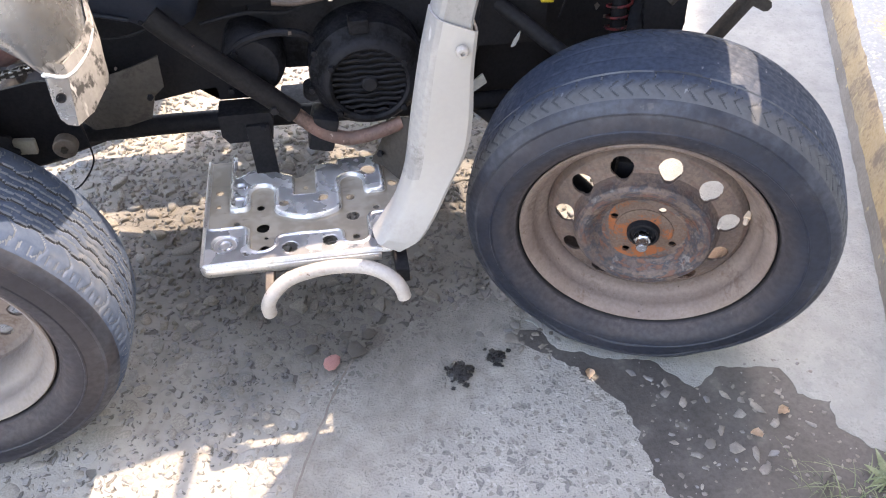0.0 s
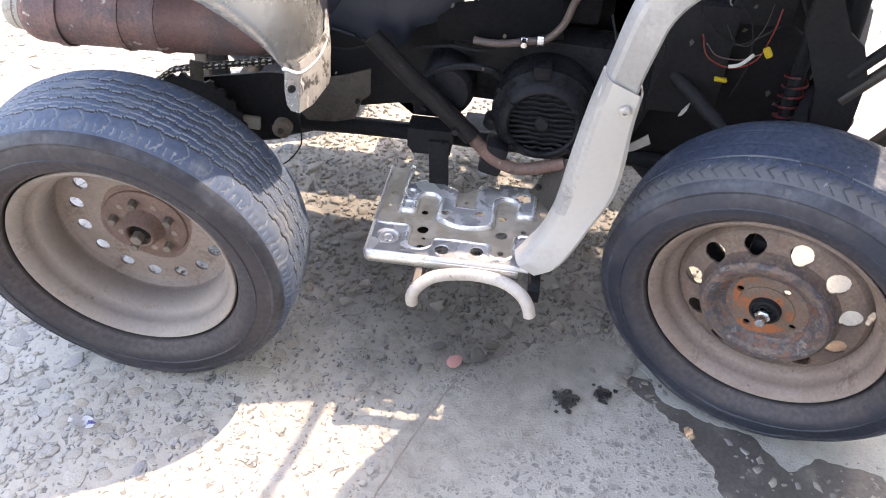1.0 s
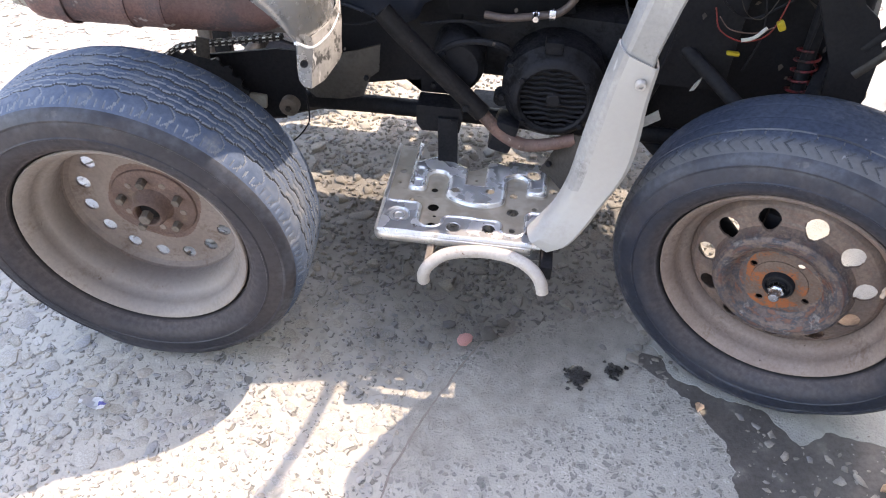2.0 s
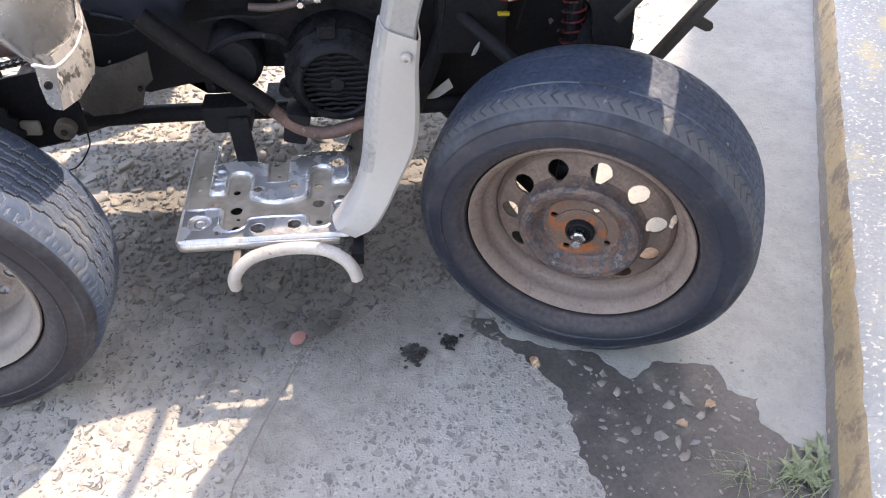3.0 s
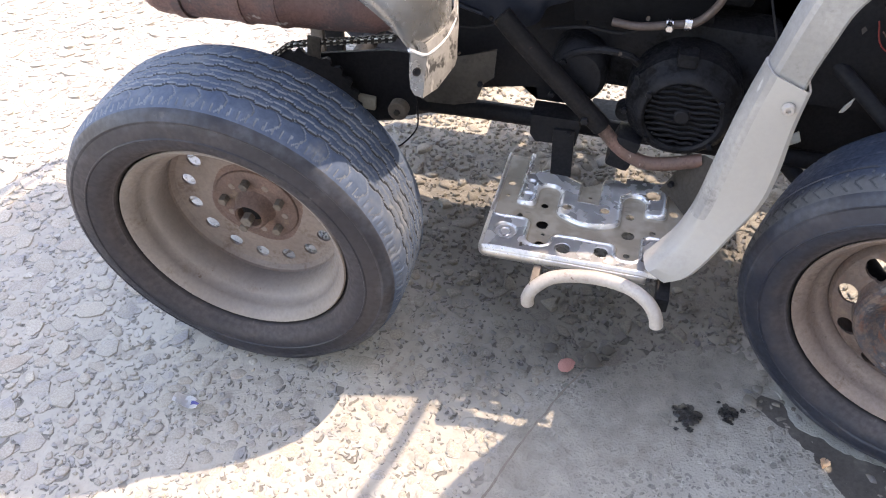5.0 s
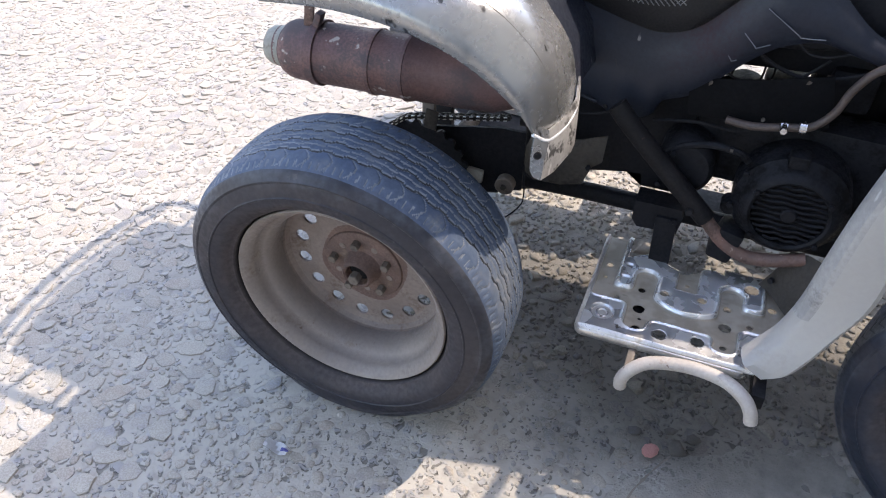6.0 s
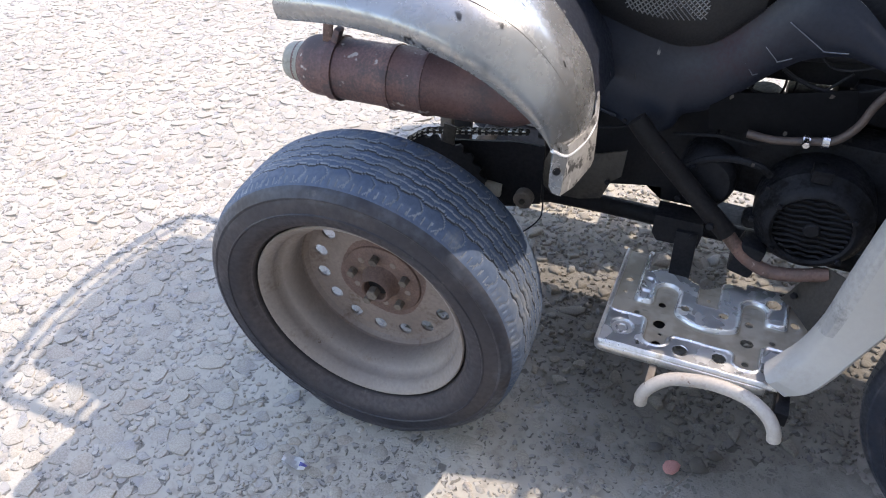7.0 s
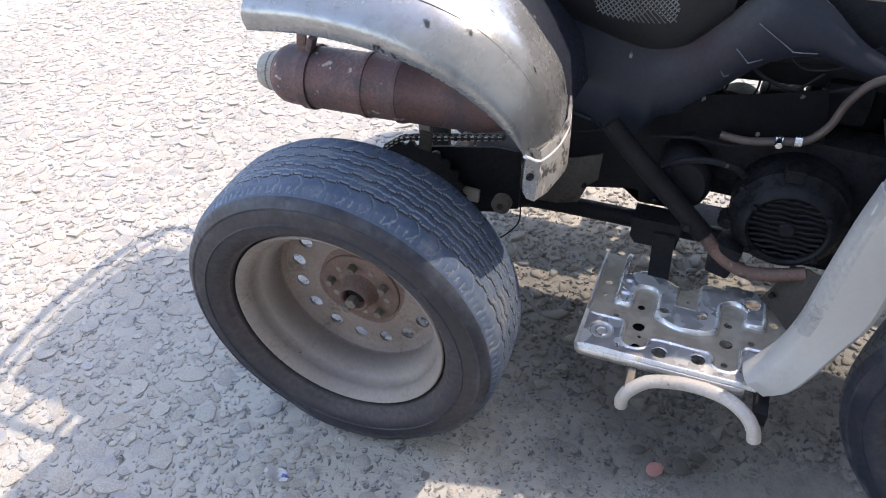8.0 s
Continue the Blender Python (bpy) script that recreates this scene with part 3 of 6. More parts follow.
def loft(sections, thick=0.0, caps=False, closed=False):
    """A skin through rows of points; thick gives it a second side."""
    bm = bmesh.new()
    rows = [[bm.verts.new(p) for p in s] for s in sections]
    k = len(rows[0])
    for a, b in zip(rows, rows[1:]):
        for i in range(k if closed else k - 1):
            bm.faces.new((a[i], a[(i + 1) % k], b[(i + 1) % k], b[i]))
    if caps:
        bm.faces.new(rows[0][::-1])
        bm.faces.new(rows[-1])
    if thick:
        bmesh.ops.recalc_face_normals(bm, faces=bm.faces)
        bmesh.ops.solidify(bm, geom=list(bm.faces), thickness=thick)
    return bm


def resample(rows, steps):
    """Smooth rows of section points along the sweep."""
    cols = [spline(c, steps) for c in zip(*rows)]
    return [list(r) for r in zip(*cols)]


def sheet(outline, z0, z1, bm=None):
    """A flat plate with the given outline, between two heights."""
    bm = bm or bmesh.new()
    n = len(outline)
    pts, _, tris, _, _, _ = delaunay_2d_cdt([Vector(p) for p in outline], [], [list(range(n))], 1, 1e-6)
    top = [bm.verts.new((p.x, p.y, z1)) for p in pts]
    low = [bm.verts.new((p.x, p.y, z0)) for p in pts]
    for t in tris:
        bm.faces.new([top[i] for i in t])
        bm.faces.new([low[i] for i in t[::-1]])
    rim = [e for e in bm.edges if len(e.link_faces) == 1 and all(abs(v.co.z - z1) < 1e-5 for v in e.verts)]
    twin = dict(zip(top, low))
    for e in rim:
        a, b = e.verts
        if a in twin and b in twin:
            bm.faces.new((a, b, twin[b], twin[a]))
    return bm


def ragged(pts, size=0.012, step=0.02, seed=0.0, keep=()):
    """An outline whose edges are broken and uneven; edges in keep stay straight."""
    out = []
    n = len(pts)
    for i in range(n):
        a, b = Vector(pts[i]), Vector(pts[(i + 1) % n])
        if i in keep:
            out.append(tuple(a))
            continue
        k = max(1, int((b - a).length / step))
        side = Vector((-(b - a).y, (b - a).x)).normalized()
        for j in range(k):
            p = a.lerp(b, j / k)
            w = noise.noise((p.x * 16 + seed, p.y * 16, seed)) + 0.6 * noise.noise((p.x * 55, p.y * 55 + seed, 3.0))
            q = p + side * size * w * (1.0 if j else 0.5)
            out.append((q.x, q.y))
    return out


# ---------------------------------------------------------------- ground, kerb, wall
KERB_A, KERB_DIR = Vector((1.004, 0.0)), Vector((0.391, 0.9204))
KERB_OUT = Vector((KERB_DIR.y, -KERB_DIR.x))


def along(s, off):
    p = KERB_A + KERB_DIR * s + KERB_OUT * off
    return (p.x, p.y)


bm = bmesh.new()
far = 400.0
xs = [-far, -30, -6] + [-3.0 + 0.1 * i for i in range(61)] + [6, 30, far]
ys = [-far, -30, -6] + [-3.0 + 0.1 * i for i in range(81)] + [9, 30, far]
grid = [[bm.verts.new((x, y, 0.0012 * noise.noise((x * 3.1, y * 3.1, 0)) - 0.0016 if abs(x) < 5 and abs(y) < 6 else -0.01)) for x in xs] for y in ys]
for a, b in zip(grid, grid[1:]):
    for i in range(len(xs) - 1):
        bm.faces.new((a[i], a[i + 1], b[i + 1], b[i]))
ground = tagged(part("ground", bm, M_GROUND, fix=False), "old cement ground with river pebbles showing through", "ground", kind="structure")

SLAB_EDGE = [(-0.135, -0.85), (-0.096, -0.33), (-0.075, -0.17), (-0.03, -0.06), (0.04, 0.005), (0.126, 0.05), (0.20, 0.09), (0.30, 0.12), (0.345, 0.06), (0.325, 0.0), (0.405, -0.068),
             (0.434, -0.112), (0.459, -0.172), (0.463, -0.238), (0.475, -0.30), (0.50, -0.42), (0.52, -0.85)]
slab = tagged(part("concrete_slab", sheet(ragged(SLAB_EDGE, 0.016, 0.006, 1.0), -0.03, 0.0008), M_SLAB), "worn grey concrete slab with small dark stones", "concrete", kind="structure")
GUTTER_EDGE = [(0.345, 0.045), (0.393, -0.030), (0.47, -0.055), (0.541, -0.080), (0.589, -0.139), (0.648, -0.106), (0.746, -0.124), (0.752, -0.178), (0.802, -0.199), (0.787, -0.247), (0.817, -0.291), (0.862, -0.315),
               along(-0.36, 0.01), along(14, 0.01), along(14, -0.42), along(0.8, -0.42), (0.55, 0.35)]
gutter = tagged(part("gutter_slab", sheet(ragged(GUTTER_EDGE, 0.009, 0.007, 4.0, keep=(12, 13, 14)), -0.03, 0.0012), M_GUTTER), "smooth pale concrete gutter beside the kerb", "concrete", kind="structure")
bm = bmesh.new()
wet_o = ragged([(0.30, 0.03), (0.36, 0.02), (0.60, -0.02), (0.86, -0.10), along(-0.3, 0.015), along(-1.2, 0.015), (0.50, -1.2), (0.44, -0.3), (0.40, -0.1), (0.30, -0.02)], 0.005, 0.03, 6.0)
wet = tagged(part("wet_mud", sheet(wet_o, -0.03, 0.0004, bm), M_WET), "dark wet mud with gravel in a broken patch", "mud", kind="structure")

# the dirt-filled joint along the left side of the slab
line = spline([(0.050, 0.030, 0), (0.012, -0.040, 0), (-0.026, -0.125, 0), (-0.060, -0.215, 0), (-0.092, -0.330, 0), (-0.118, -0.55, 0)], 14)
vs, fs = [], []
for i, p in enumerate(line):
    w = 0.0022 + 0.0022 * noise.noise((i * 0.31, 4.0, 0)) + 0.0012 * noise.noise((i * 0.9, 9.0, 0))
    j = 0.004 * noise.noise((i * 0.22, 1.0, 5.0))
    for sd in (-1, 1):
        vs.append((p.x + j + sd * max(0.0, w), p.y + 0.3 * sd * w, 0.0016))
for i in range(len(line) - 1):
    fs.append((2 * i, 2 * i + 1, 2 * i + 3, 2 * i + 2))
tagged(raw("slab_joint", vs, fs, M_KERB_FOOT), "dark dirt-filled joint beside the concrete slab", "joint", kind="structure")

# kerb stones, each with its own length, a battered face and a worn edge
s, k = -6.2, 0
kerb = tagged(new("kerb"), "concrete kerb with dirty yellow painted face", "kerb", kind="structure")
rng = random.Random(5)
for ln in (1.0, 1.0, 1.0, 1.0, 1.0, 0.86, 0.62, 0.95, 1.0, 1.0, 1.0, 1.0, 1.0, 1.0, 1.0, 1.0):
    bm = bmesh.new()
    rows = []
    steps = int(ln / 0.03)
    for i in range(steps + 1):
        ss = s + 0.0002 + (ln - 0.0004) * i / steps
        w = [0.0035 * noise.noise((ss * 22, j * 5.1, 2.0)) + 0.003 * noise.noise((ss * 70, j * 3.3, 7.0)) for j in range(6)]
        prof = ((0.0 + w[0], -0.05), (0.004 + w[1], 0.042), (0.014 + w[2], 0.095), (0.020 + w[3], 0.114 + w[3]), (0.034, 0.1225 + w[4]), (0.10, 0.124 + 0.4 * w[5]), (0.168, 0.124), (0.172, -0.05))
        rows.append([(*along(ss, o), z) for o, z in prof])
    vs = [[bm.verts.new(p) for p in r] for r in rows]
    for a, b in zip(vs, vs[1:]):
        for j in range(7):
            f = bm.faces.new((a[j], a[j + 1], b[j + 1], b[j]))
            f.material_index = 2 if j == 0 else 0 if j < 3 else 1
    bm.faces.new(vs[0][::-1])
    bm.faces.new(vs[-1])
    part("kerb_stone", bm, (M_KERB_FACE, M_KERB_TOP, M_KERB_FOOT), kerb, angle=60)
    s += ln
walk_o = [along(-8, 0.174), along(14, 0.174), along(14, 1.5), along(-8, 1.5)]
pavement = tagged(part("pavement", sheet(walk_o, -0.03, 0.118), M_WALK), "grey concrete pavement behind the kerb", "pavement", kind="structure")
# unseen wall, its height set so that its shadow covers gutter and kerb
wall_o = [along(-9, 1.5), along(14, 1.5), along(14, 1.75), along(-9, 1.75)]
wall_east = tagged(part("wall_east", sheet(wall_o, -0.03, 7.12), M_WALL), "plain plastered wall behind the pavement, unseen, added for its shade", "wall", kind="structure")


# ---------------------------------------------------------------- the quad bike
quad = tagged(new("quad_bike"), "stripped old quad bike with car wheels and grey plastic fenders", "quad bike")


def tyre_mesh(name, parent, style, label, low, wider):
    """Car tyre, axle along y, outer flange plane at y = 0: a turned carcass with a cut tread band.
    low: how high the sidewall stands; wider: added between the two beads."""
    na, nw = 864, 76
    mid, half, crown = 0.0625, 0.066, 0.2885
    bead = 0.183
    ang = np.arange(na) * 2 * np.pi / na
    s = np.linspace(-1, 1, nw)
    A, S = np.meshgrid(ang, s, indexing="ij")
    r = crown - 0.006 * np.abs(S) ** 2.6 - 0.004 * np.clip(np.abs(S) - 0.8, 0, 1) / 0.2
    if style == "rear":
        cut = np.zeros_like(A)
        for c, amp, wide, deep in ((-0.52, 0.030, 0.032, 1.0), (-0.17, 0.026, 0.036, 1.0), (0.17, 0.026, 0.036, 1.0), (0.52, 0.030, 0.032, 1.0), (-0.34, 0.016, 0.014, 0.65), (0.0, 0.016, 0.014, 0.65), (0.34, 0.016, 0.014, 0.65)):
            g = np.abs(S - c - amp * np.clip(1.6 * np.sin(46 * A + 4 * c), -1, 1))
            cut = np.maximum(cut, np.clip(1.3 - g / wide, 0, 1) * deep)
        # bowed sipes over the shoulders, short nicks at the very edge
        sh = np.abs(S) > 0.54
        ph = (A * 46 / (2 * np.pi) + 0.35 * np.sin((np.abs(S) - 0.54) * 6.5)) % 1
        cut = np.maximum(cut, np.where(sh, np.clip(1.25 - np.abs(ph - 0.5) / 0.038, 0, 1) * 0.62, 0))
        ph2 = (A * 138 / (2 * np.pi) + 0.3 * S) % 1
        cut = np.maximum(cut, np.where(np.abs(S) > 0.84, np.clip(1.2 - np.abs(ph2 - 0.5) / 0.14, 0, 1) * 0.55, 0))
        inner = (A * 92 / (2 * np.pi) + 0.9 * S) % 1
        cut = np.maximum(cut, np.where(np.abs(S) < 0.5, np.clip(1.2 - np.abs(inner - 0.5) / 0.05, 0, 1) * 0.33, 0))
        depth = 0.0034
    else:
        cut = np.zeros_like(A)
        for c, deep, wide in ((-0.46, 0.62, 0.016), (-0.02, 0.22, 0.034), (0.46, 0.22, 0.034)):
            g = np.abs(S - c - 0.008 * np.sin(9 * A))
            cut = np.maximum(cut, np.clip(1.3 - g / wide, 0, 1) * deep)
        # short dusty cross cuts beside the groove, herringbone nicks on the shoulders
        ph = (A * 51 / (2 * np.pi) + 0.35 * S) % 1
        cut = np.maximum(cut, np.clip(1.25 - np.abs(ph - 0.5) / 0.035, 0, 1) * 0.46 * ((S > -0.70) & (S < -0.46)))
        ph = (A * 54 / (2 * np.pi) + 0.55 * S) % 1
        cut = np.maximum(cut, np.clip(1.25 - np.abs(ph - 0.5) / 0.11, 0, 1) * 0.20 * (np.abs(np.abs(S) - 0.22) < 0.18))
        ph2 = (A * 88 / (2 * np.pi) + 3.6 * np.abs(np.abs(S) - 0.84)) % 1
        cut = np.maximum(cut, np.where(np.abs(S) > 0.68, np.clip(1.2 - np.abs(ph2 - 0.5) / 0.13, 0, 1) * 0.36, 0))
        depth = 0.0038
    r = r - depth * cut
    r = bead + (r - bead) * low
    yb = mid + half * S + wider * (S + 1) / 2
    tread = np.stack([r * np.cos(A), yb, r * np.sin(A)], -1).reshape(-1, 3)
    verts = tread.tolist()
    faces, slots = [], []
    for i in range(na):
        j = (i + 1) % na
        for k in range(nw - 1):
            faces.append((i * nw + k, j * nw + k, j * nw + k + 1, i * nw + k + 1))
            slots.append(2 if (0.42 if style == "front" else 0.30) < cut[i, k] < (9 if style == "front" else 0.80) else 3 if style == "front" and cut[i, k] > 0.24 else 3 if style == "rear" and cut[i, k] >= 0.80 else 0)
    # sidewalls: shoulder, bulge, moulded rings, bead
    side = [(0.2765, -0.0085), (0.270, -0.0145), (0.262, -0.0185), (0.2605, -0.0200), (0.2575, -0.0202), (0.2560, -0.0195), (0.245, -0.0228), (0.232, -0.0246), (0.2305, -0.0262), (0.2285, -0.0262),
            (0.2270, -0.0246), (0.216, -0.0235), (0.205, -0.0190), (0.197, -0.0120), (0.1925, -0.0065), (0.1905, -0.0060), (0.1885, -0.0030), (0.1868, 0.0030), (0.1855, 0.0085), (0.176, 0.0110)]
    ns = 216
    for sign in (0, 1):
        base = len(verts)
        edge = 0 if sign == 0 else nw - 1
        ratio = na // ns
        for rr, yy in side:
            y = yy if sign == 0 else 2 * mid - yy + wider
            rr = bead + (rr - bead) * low if rr > bead else rr
            for k in range(ns):
                a = 2 * math.pi * k / ns
                verts.append((rr * math.cos(a), y, rr * math.sin(a)))
        for k in range(ns):
            k2 = (k + 1) % ns
            fan = [((k * ratio + q) % na) * nw + edge for q in range(ratio + 1)]
            faces.append(tuple(fan[::-1] if sign == 0 else fan) + ((base + k, base + k2) if sign == 0 else (base + k2, base + k)))
            slots.append(0)
        for q in range(len(side) - 1):
            for k in range(ns):
                k2 = (k + 1) % ns
                a, b, c, d = base + q * ns + k, base + q * ns + k2, base + (q + 1) * ns + k2, base + (q + 1) * ns + k
                faces.append((a, b, c, d) if sign == 1 else (d, c, b, a))
                slots.append(1)
    # flattened where it carries the load, the sidewalls bulging above the contact
    to_world = parent.matrix_basis
    back = to_world.inverted()
    for i, v in enumerate(verts):
        p = to_world @ Vector(v)
        if p.z < 0.045:
            out = -1 if v[1] < mid + wider / 2 else 1
            push = 0.006 * math.sin(math.pi * min(1.0, max(0.0, (p.z + 0.008) / 0.053))) * (1 if abs(v[1] - mid - wider / 2) > 0.06 else 0)
            p.z = max(p.z, 0.0012 + 0.02 * max(0.0, p.z))
            q = back @ p
            verts[i] = (q.x, q.y + out * push, q.z)
    return raw(name, verts, faces, (M_TYRE_REAR, M_TYRE_SIDE_REAR, M_GROOVE_REAR, M_NICK) if style == "rear" else (M_TYRE, M_TYRE_SIDE, M_GROOVE, M_NICK), parent, label, 42, slots)


def holed_disc(profile, holes, n_ang=540, thick=0.004):
    """A pressed steel disc about y from (radius, y) pairs, with holes (radius, angle, along, across) cut through it."""
    bm = bmesh.new()
    fine = []
    for (r0, y0), (r1, y1) in zip(profile, profile[1:]):
        k = max(1, round(math.hypot(r1 - r0, y1 - y0) / 0.0014))
        fine += [(r0 + (r1 - r0) * i / k, y0 + (y1 - y0) * i / k) for i in range(k)]
    fine.append(profile[-1])
    rows = []
    for r, y in fine:
        row = []
        for k in range(n_ang):
            a = 2 * math.pi * k / n_ang
            rr, aa = r, a
            for hr, ha, hl, hc in holes:
                da = (a - ha + math.pi) % (2 * math.pi) - math.pi
                u, v = (r - hr) / hc, r * da / hl
                q = math.hypot(u, v)
                if abs(q - 1) < 0.00092 / hc:
                    u, v = u / q, v / q
                    rr, aa = hr + u * hc, ha + v * hl / rr
            row.append(bm.verts.new((rr * math.cos(aa), y, rr * math.sin(aa))))
        rows.append(row)
    for i in range(len(fine) - 1):
        for k in range(n_ang):
            k2 = (k + 1) % n_ang
            r = 0.5 * (fine[i][0] + fine[i + 1][0])
            a = 2 * math.pi * (k + 0.5) / n_ang
            gone = False
            for hr, ha, hl, hc in holes:
                da = (a - ha + math.pi) % (2 * math.pi) - math.pi
                if math.hypot((r - hr) / hc, r * da / hl) < 0.98:
                    gone = True
            if not gone:
                bm.faces.new((rows[i][k], rows[i][k2], rows[i + 1][k2], rows[i + 1][k]))
    bmesh.ops.delete(bm, geom=[v for v in bm.verts if not v.link_faces], context='VERTS')
    # second skin behind, and walls round every edge
    front = list(bm.faces)
    rim = [e for e in bm.edges if len(e.link_faces) == 1]
    twin = {v: bm.verts.new((v.co.x, v.co.y + thick, v.co.z)) for v in list(bm.verts)}
    for f in front:
        bm.faces.new([twin[v] for v in reversed(f.verts)])
    for e in rim:
        p, q = e.verts
        bm.faces.new((p, q, twin[q], twin[p]))
    return bm


def hexagon(r, length, m, dome=0.0):
    bm = bmesh.new()
    turned_into(bm, [(0, 0), (r * 0.86, 0), (r, -0.0012), (r, -length + 0.0015), (r * 0.85, -length), (0, -length - dome)], 6, m)
    return bm


RIM = [(0.1825, 0.004), (0.1835, 0.0005), (0.1815, -0.0015), (0.178, 0.0005), (0.1735, 0.006), (0.168, 0.012), (0.1655, 0.020), (0.1645, 0.030), (0.158, 0.036), (0.1495, 0.045), (0.1475, 0.060),
       (0.1475, 0.080), (0.156, 0.092), (0.1645, 0.098), (0.1645, 0.112), (0.172, 0.118), (0.1815, 0.1265), (0.1835, 0.1245), (0.1825, 0.121), (0.174, 0.122), (0.1675, 0.115), (0.1675, 0.100),
       (0.159, 0.096), (0.1505, 0.083), (0.1505, 0.058), (0.153, 0.046), (0.161, 0.038), (0.1675, 0.032), (0.168, 0.020), (0.171, 0.013), (0.177, 0.006)]


def rim_profile(wider):
    return [(r, y + wider if y > 0.075 else y) for r, y in RIM]


def rear_wheel(m, detailed=True):
    w = part("rear_wheel", turned(rim_profile(0.009), 128, closed=True), M_RIM_REAR, quad, "deep beige steel wheel with worn car tyre", 50)
    w.matrix_basis = m
    tyre_mesh("tyre", w, "rear", "worn dusty car tyre with wavy grooves", 0.859, 0.009)
    holes = [(0.1185, radians(-1.2 + 24 * k), 0.0122, 0.0122) for k in range(15)]
    part("wheel_disc", holed_disc([(0.149, 0.074), (0.1465, 0.086), (0.140, 0.093), (0.130, 0.096), (0.104, 0.0965), (0.090, 0.0955), (0.080, 0.094), (0.064, 0.0935), (0.028, 0.0935)], holes), (M_DISC_REAR, M_HUB_BROWN), w, "flat brown disc with fifteen round holes", 30)
    for f in w.children[-1].data.polygons:
        f.material_index = 1 if math.hypot(f.center.x, f.center.z) < 0.079 + 0.004 * math.sin(4 * math.atan2(f.center.z, f.center.x)) else 0
    part("hub", turned([(0.0, 0.080), (0.0195, 0.080), (0.0205, 0.064), (0.0235, 0.061), (0.0275, 0.065), (0.031, 0.082), (0.035, 0.0875), (0.064, 0.0880), (0.070, 0.0905), (0.0715, 0.094), (0.0715, 0.12), (0.0, 0.12)], 48), M_HUB_BROWN, w, "rusty brown hub plate")
    for k in range(5):
        a = radians(24 + 72 * k)
        part("wheel_nut", hexagon(0.0080, 0.014, Matrix.Translation((0.051 * math.cos(a), 0.088, 0.051 * math.sin(a)))), M_BRACKET, w)
        b = radians(60 + 72 * k)
        part("hub_plug", turned([(0, -0.0022), (0.005, -0.0022), (0.0062, -0.001), (0.0062, 0.002)], 16, Matrix.Translation((0.050 * math.cos(b), 0.089, 0.050 * math.sin(b)))), M_DISC_REAR, w)
    part("axle_nut", hexagon(0.0105, 0.016, Matrix.Translation((0, 0.066, 0))), M_BRACKET, w)
    part("bore", turned([(0.0, 0.0785), (0.0193, 0.0785), (0.0193, 0.0795), (0.0, 0.0795)], 24), M_BLACK, w, "black greasy bore")
    if detailed:
        lump = turned([(0.0, -0.005), (0.006, -0.0045), (0.0095, -0.001), (0.0095, 0.004)], 16, Matrix.Translation((-0.048, 0.007, -0.185)) @ pose(0, 0, 0, 0, 14, 0) @ Matrix.Diagonal((1.7, 1.0, 0.75, 1)))
        bmesh.ops.transform(lump, matrix=Matrix.Translation((0, 0, 0.0085)), verts=lump.verts)
        part("wheel_weight", lump, M_RIM_REAR, w)
    return w


def front_wheel(m):
    w = part("front_wheel", turned(rim_profile(0.0153), 128, closed=True), M_RIM_FRONT, quad, "brown rusty steel wheel with worn car tyre", 50)
    w.matrix_basis = m
    tyre_mesh("tyre", w, "front", "scuffed dark car tyre, worn almost smooth", 0.851, 0.0153)
    holes = [(0.1190, radians(-16.2 + 360 / 11 * k), 0.0170, 0.0155) for k in range(11)]
    part("wheel_disc", holed_disc([(0.1485, 0.066), (0.1475, 0.050), (0.1445, 0.046), (0.139, 0.040), (0.130, 0.0365), (0.118, 0.0335), (0.108, 0.030), (0.104, 0.0220), (0.100, 0.0100), (0.095, 0.0045), (0.086, 0.0045), (0.079, 0.0085), (0.069, 0.019), (0.0625, 0.0235), (0.030, 0.0245)],
                                  holes + [(0.0495, radians(-23 + 90 * k), 0.0056, 0.0056) for k in range(4)]), (M_DISC, M_HUB_RUST), w, "pressed disc with oval holes, flaking paint and orange rust", 30)
    for f in w.children[-1].data.polygons:
        f.material_index = 1 if math.hypot(f.center.x, f.center.z) < 0.057 + 0.006 * math.sin(3 * math.atan2(f.center.z, f.center.x) + 1) else 0
    part("hub_ring", turned([(0.0232, 0.0245), (0.0240, 0.0210), (0.036, 0.0212), (0.0425, 0.0225), (0.0430, 0.0245)], 60), M_HUB_RUST, w, "orange rusted hub face")
    part("hub", turned([(0.0, 0.012), (0.0125, 0.012), (0.0135, 0.016), (0.0175, 0.017), (0.0195, 0.012), (0.0225, 0.0115), (0.0238, 0.014), (0.0238, 0.05), (0.0, 0.05)], 40), M_BLACK, w, "black greasy hub centre")
    part("axle_nut", hexagon(0.0125, 0.013, Matrix.Translation((0, 0.0125, 0))), M_CHROME, w, "bright zinc axle nut")
    part("axle_end", turned([(0.0085, 0.0), (0.0085, -0.012), (0.0072, -0.0145), (0.0, -0.015)], 20), M_CHROME, w, "threaded bright axle end")
    a = radians(16.5)
    part("valve", turned([(0, 0.0), (0.003, 0.0), (0.0036, 0.002), (0.0036, 0.009), (0.0052, 0.010), (0.0052, 0.020), (0, 0.020)], 12,
                         Matrix.Translation((0.141 * math.cos(a), 0.030, 0.141 * math.sin(a))) @ pose(0, 0, 0, 18, 0, -12)), M_LEAF, w, "brass valve stem")
    return w


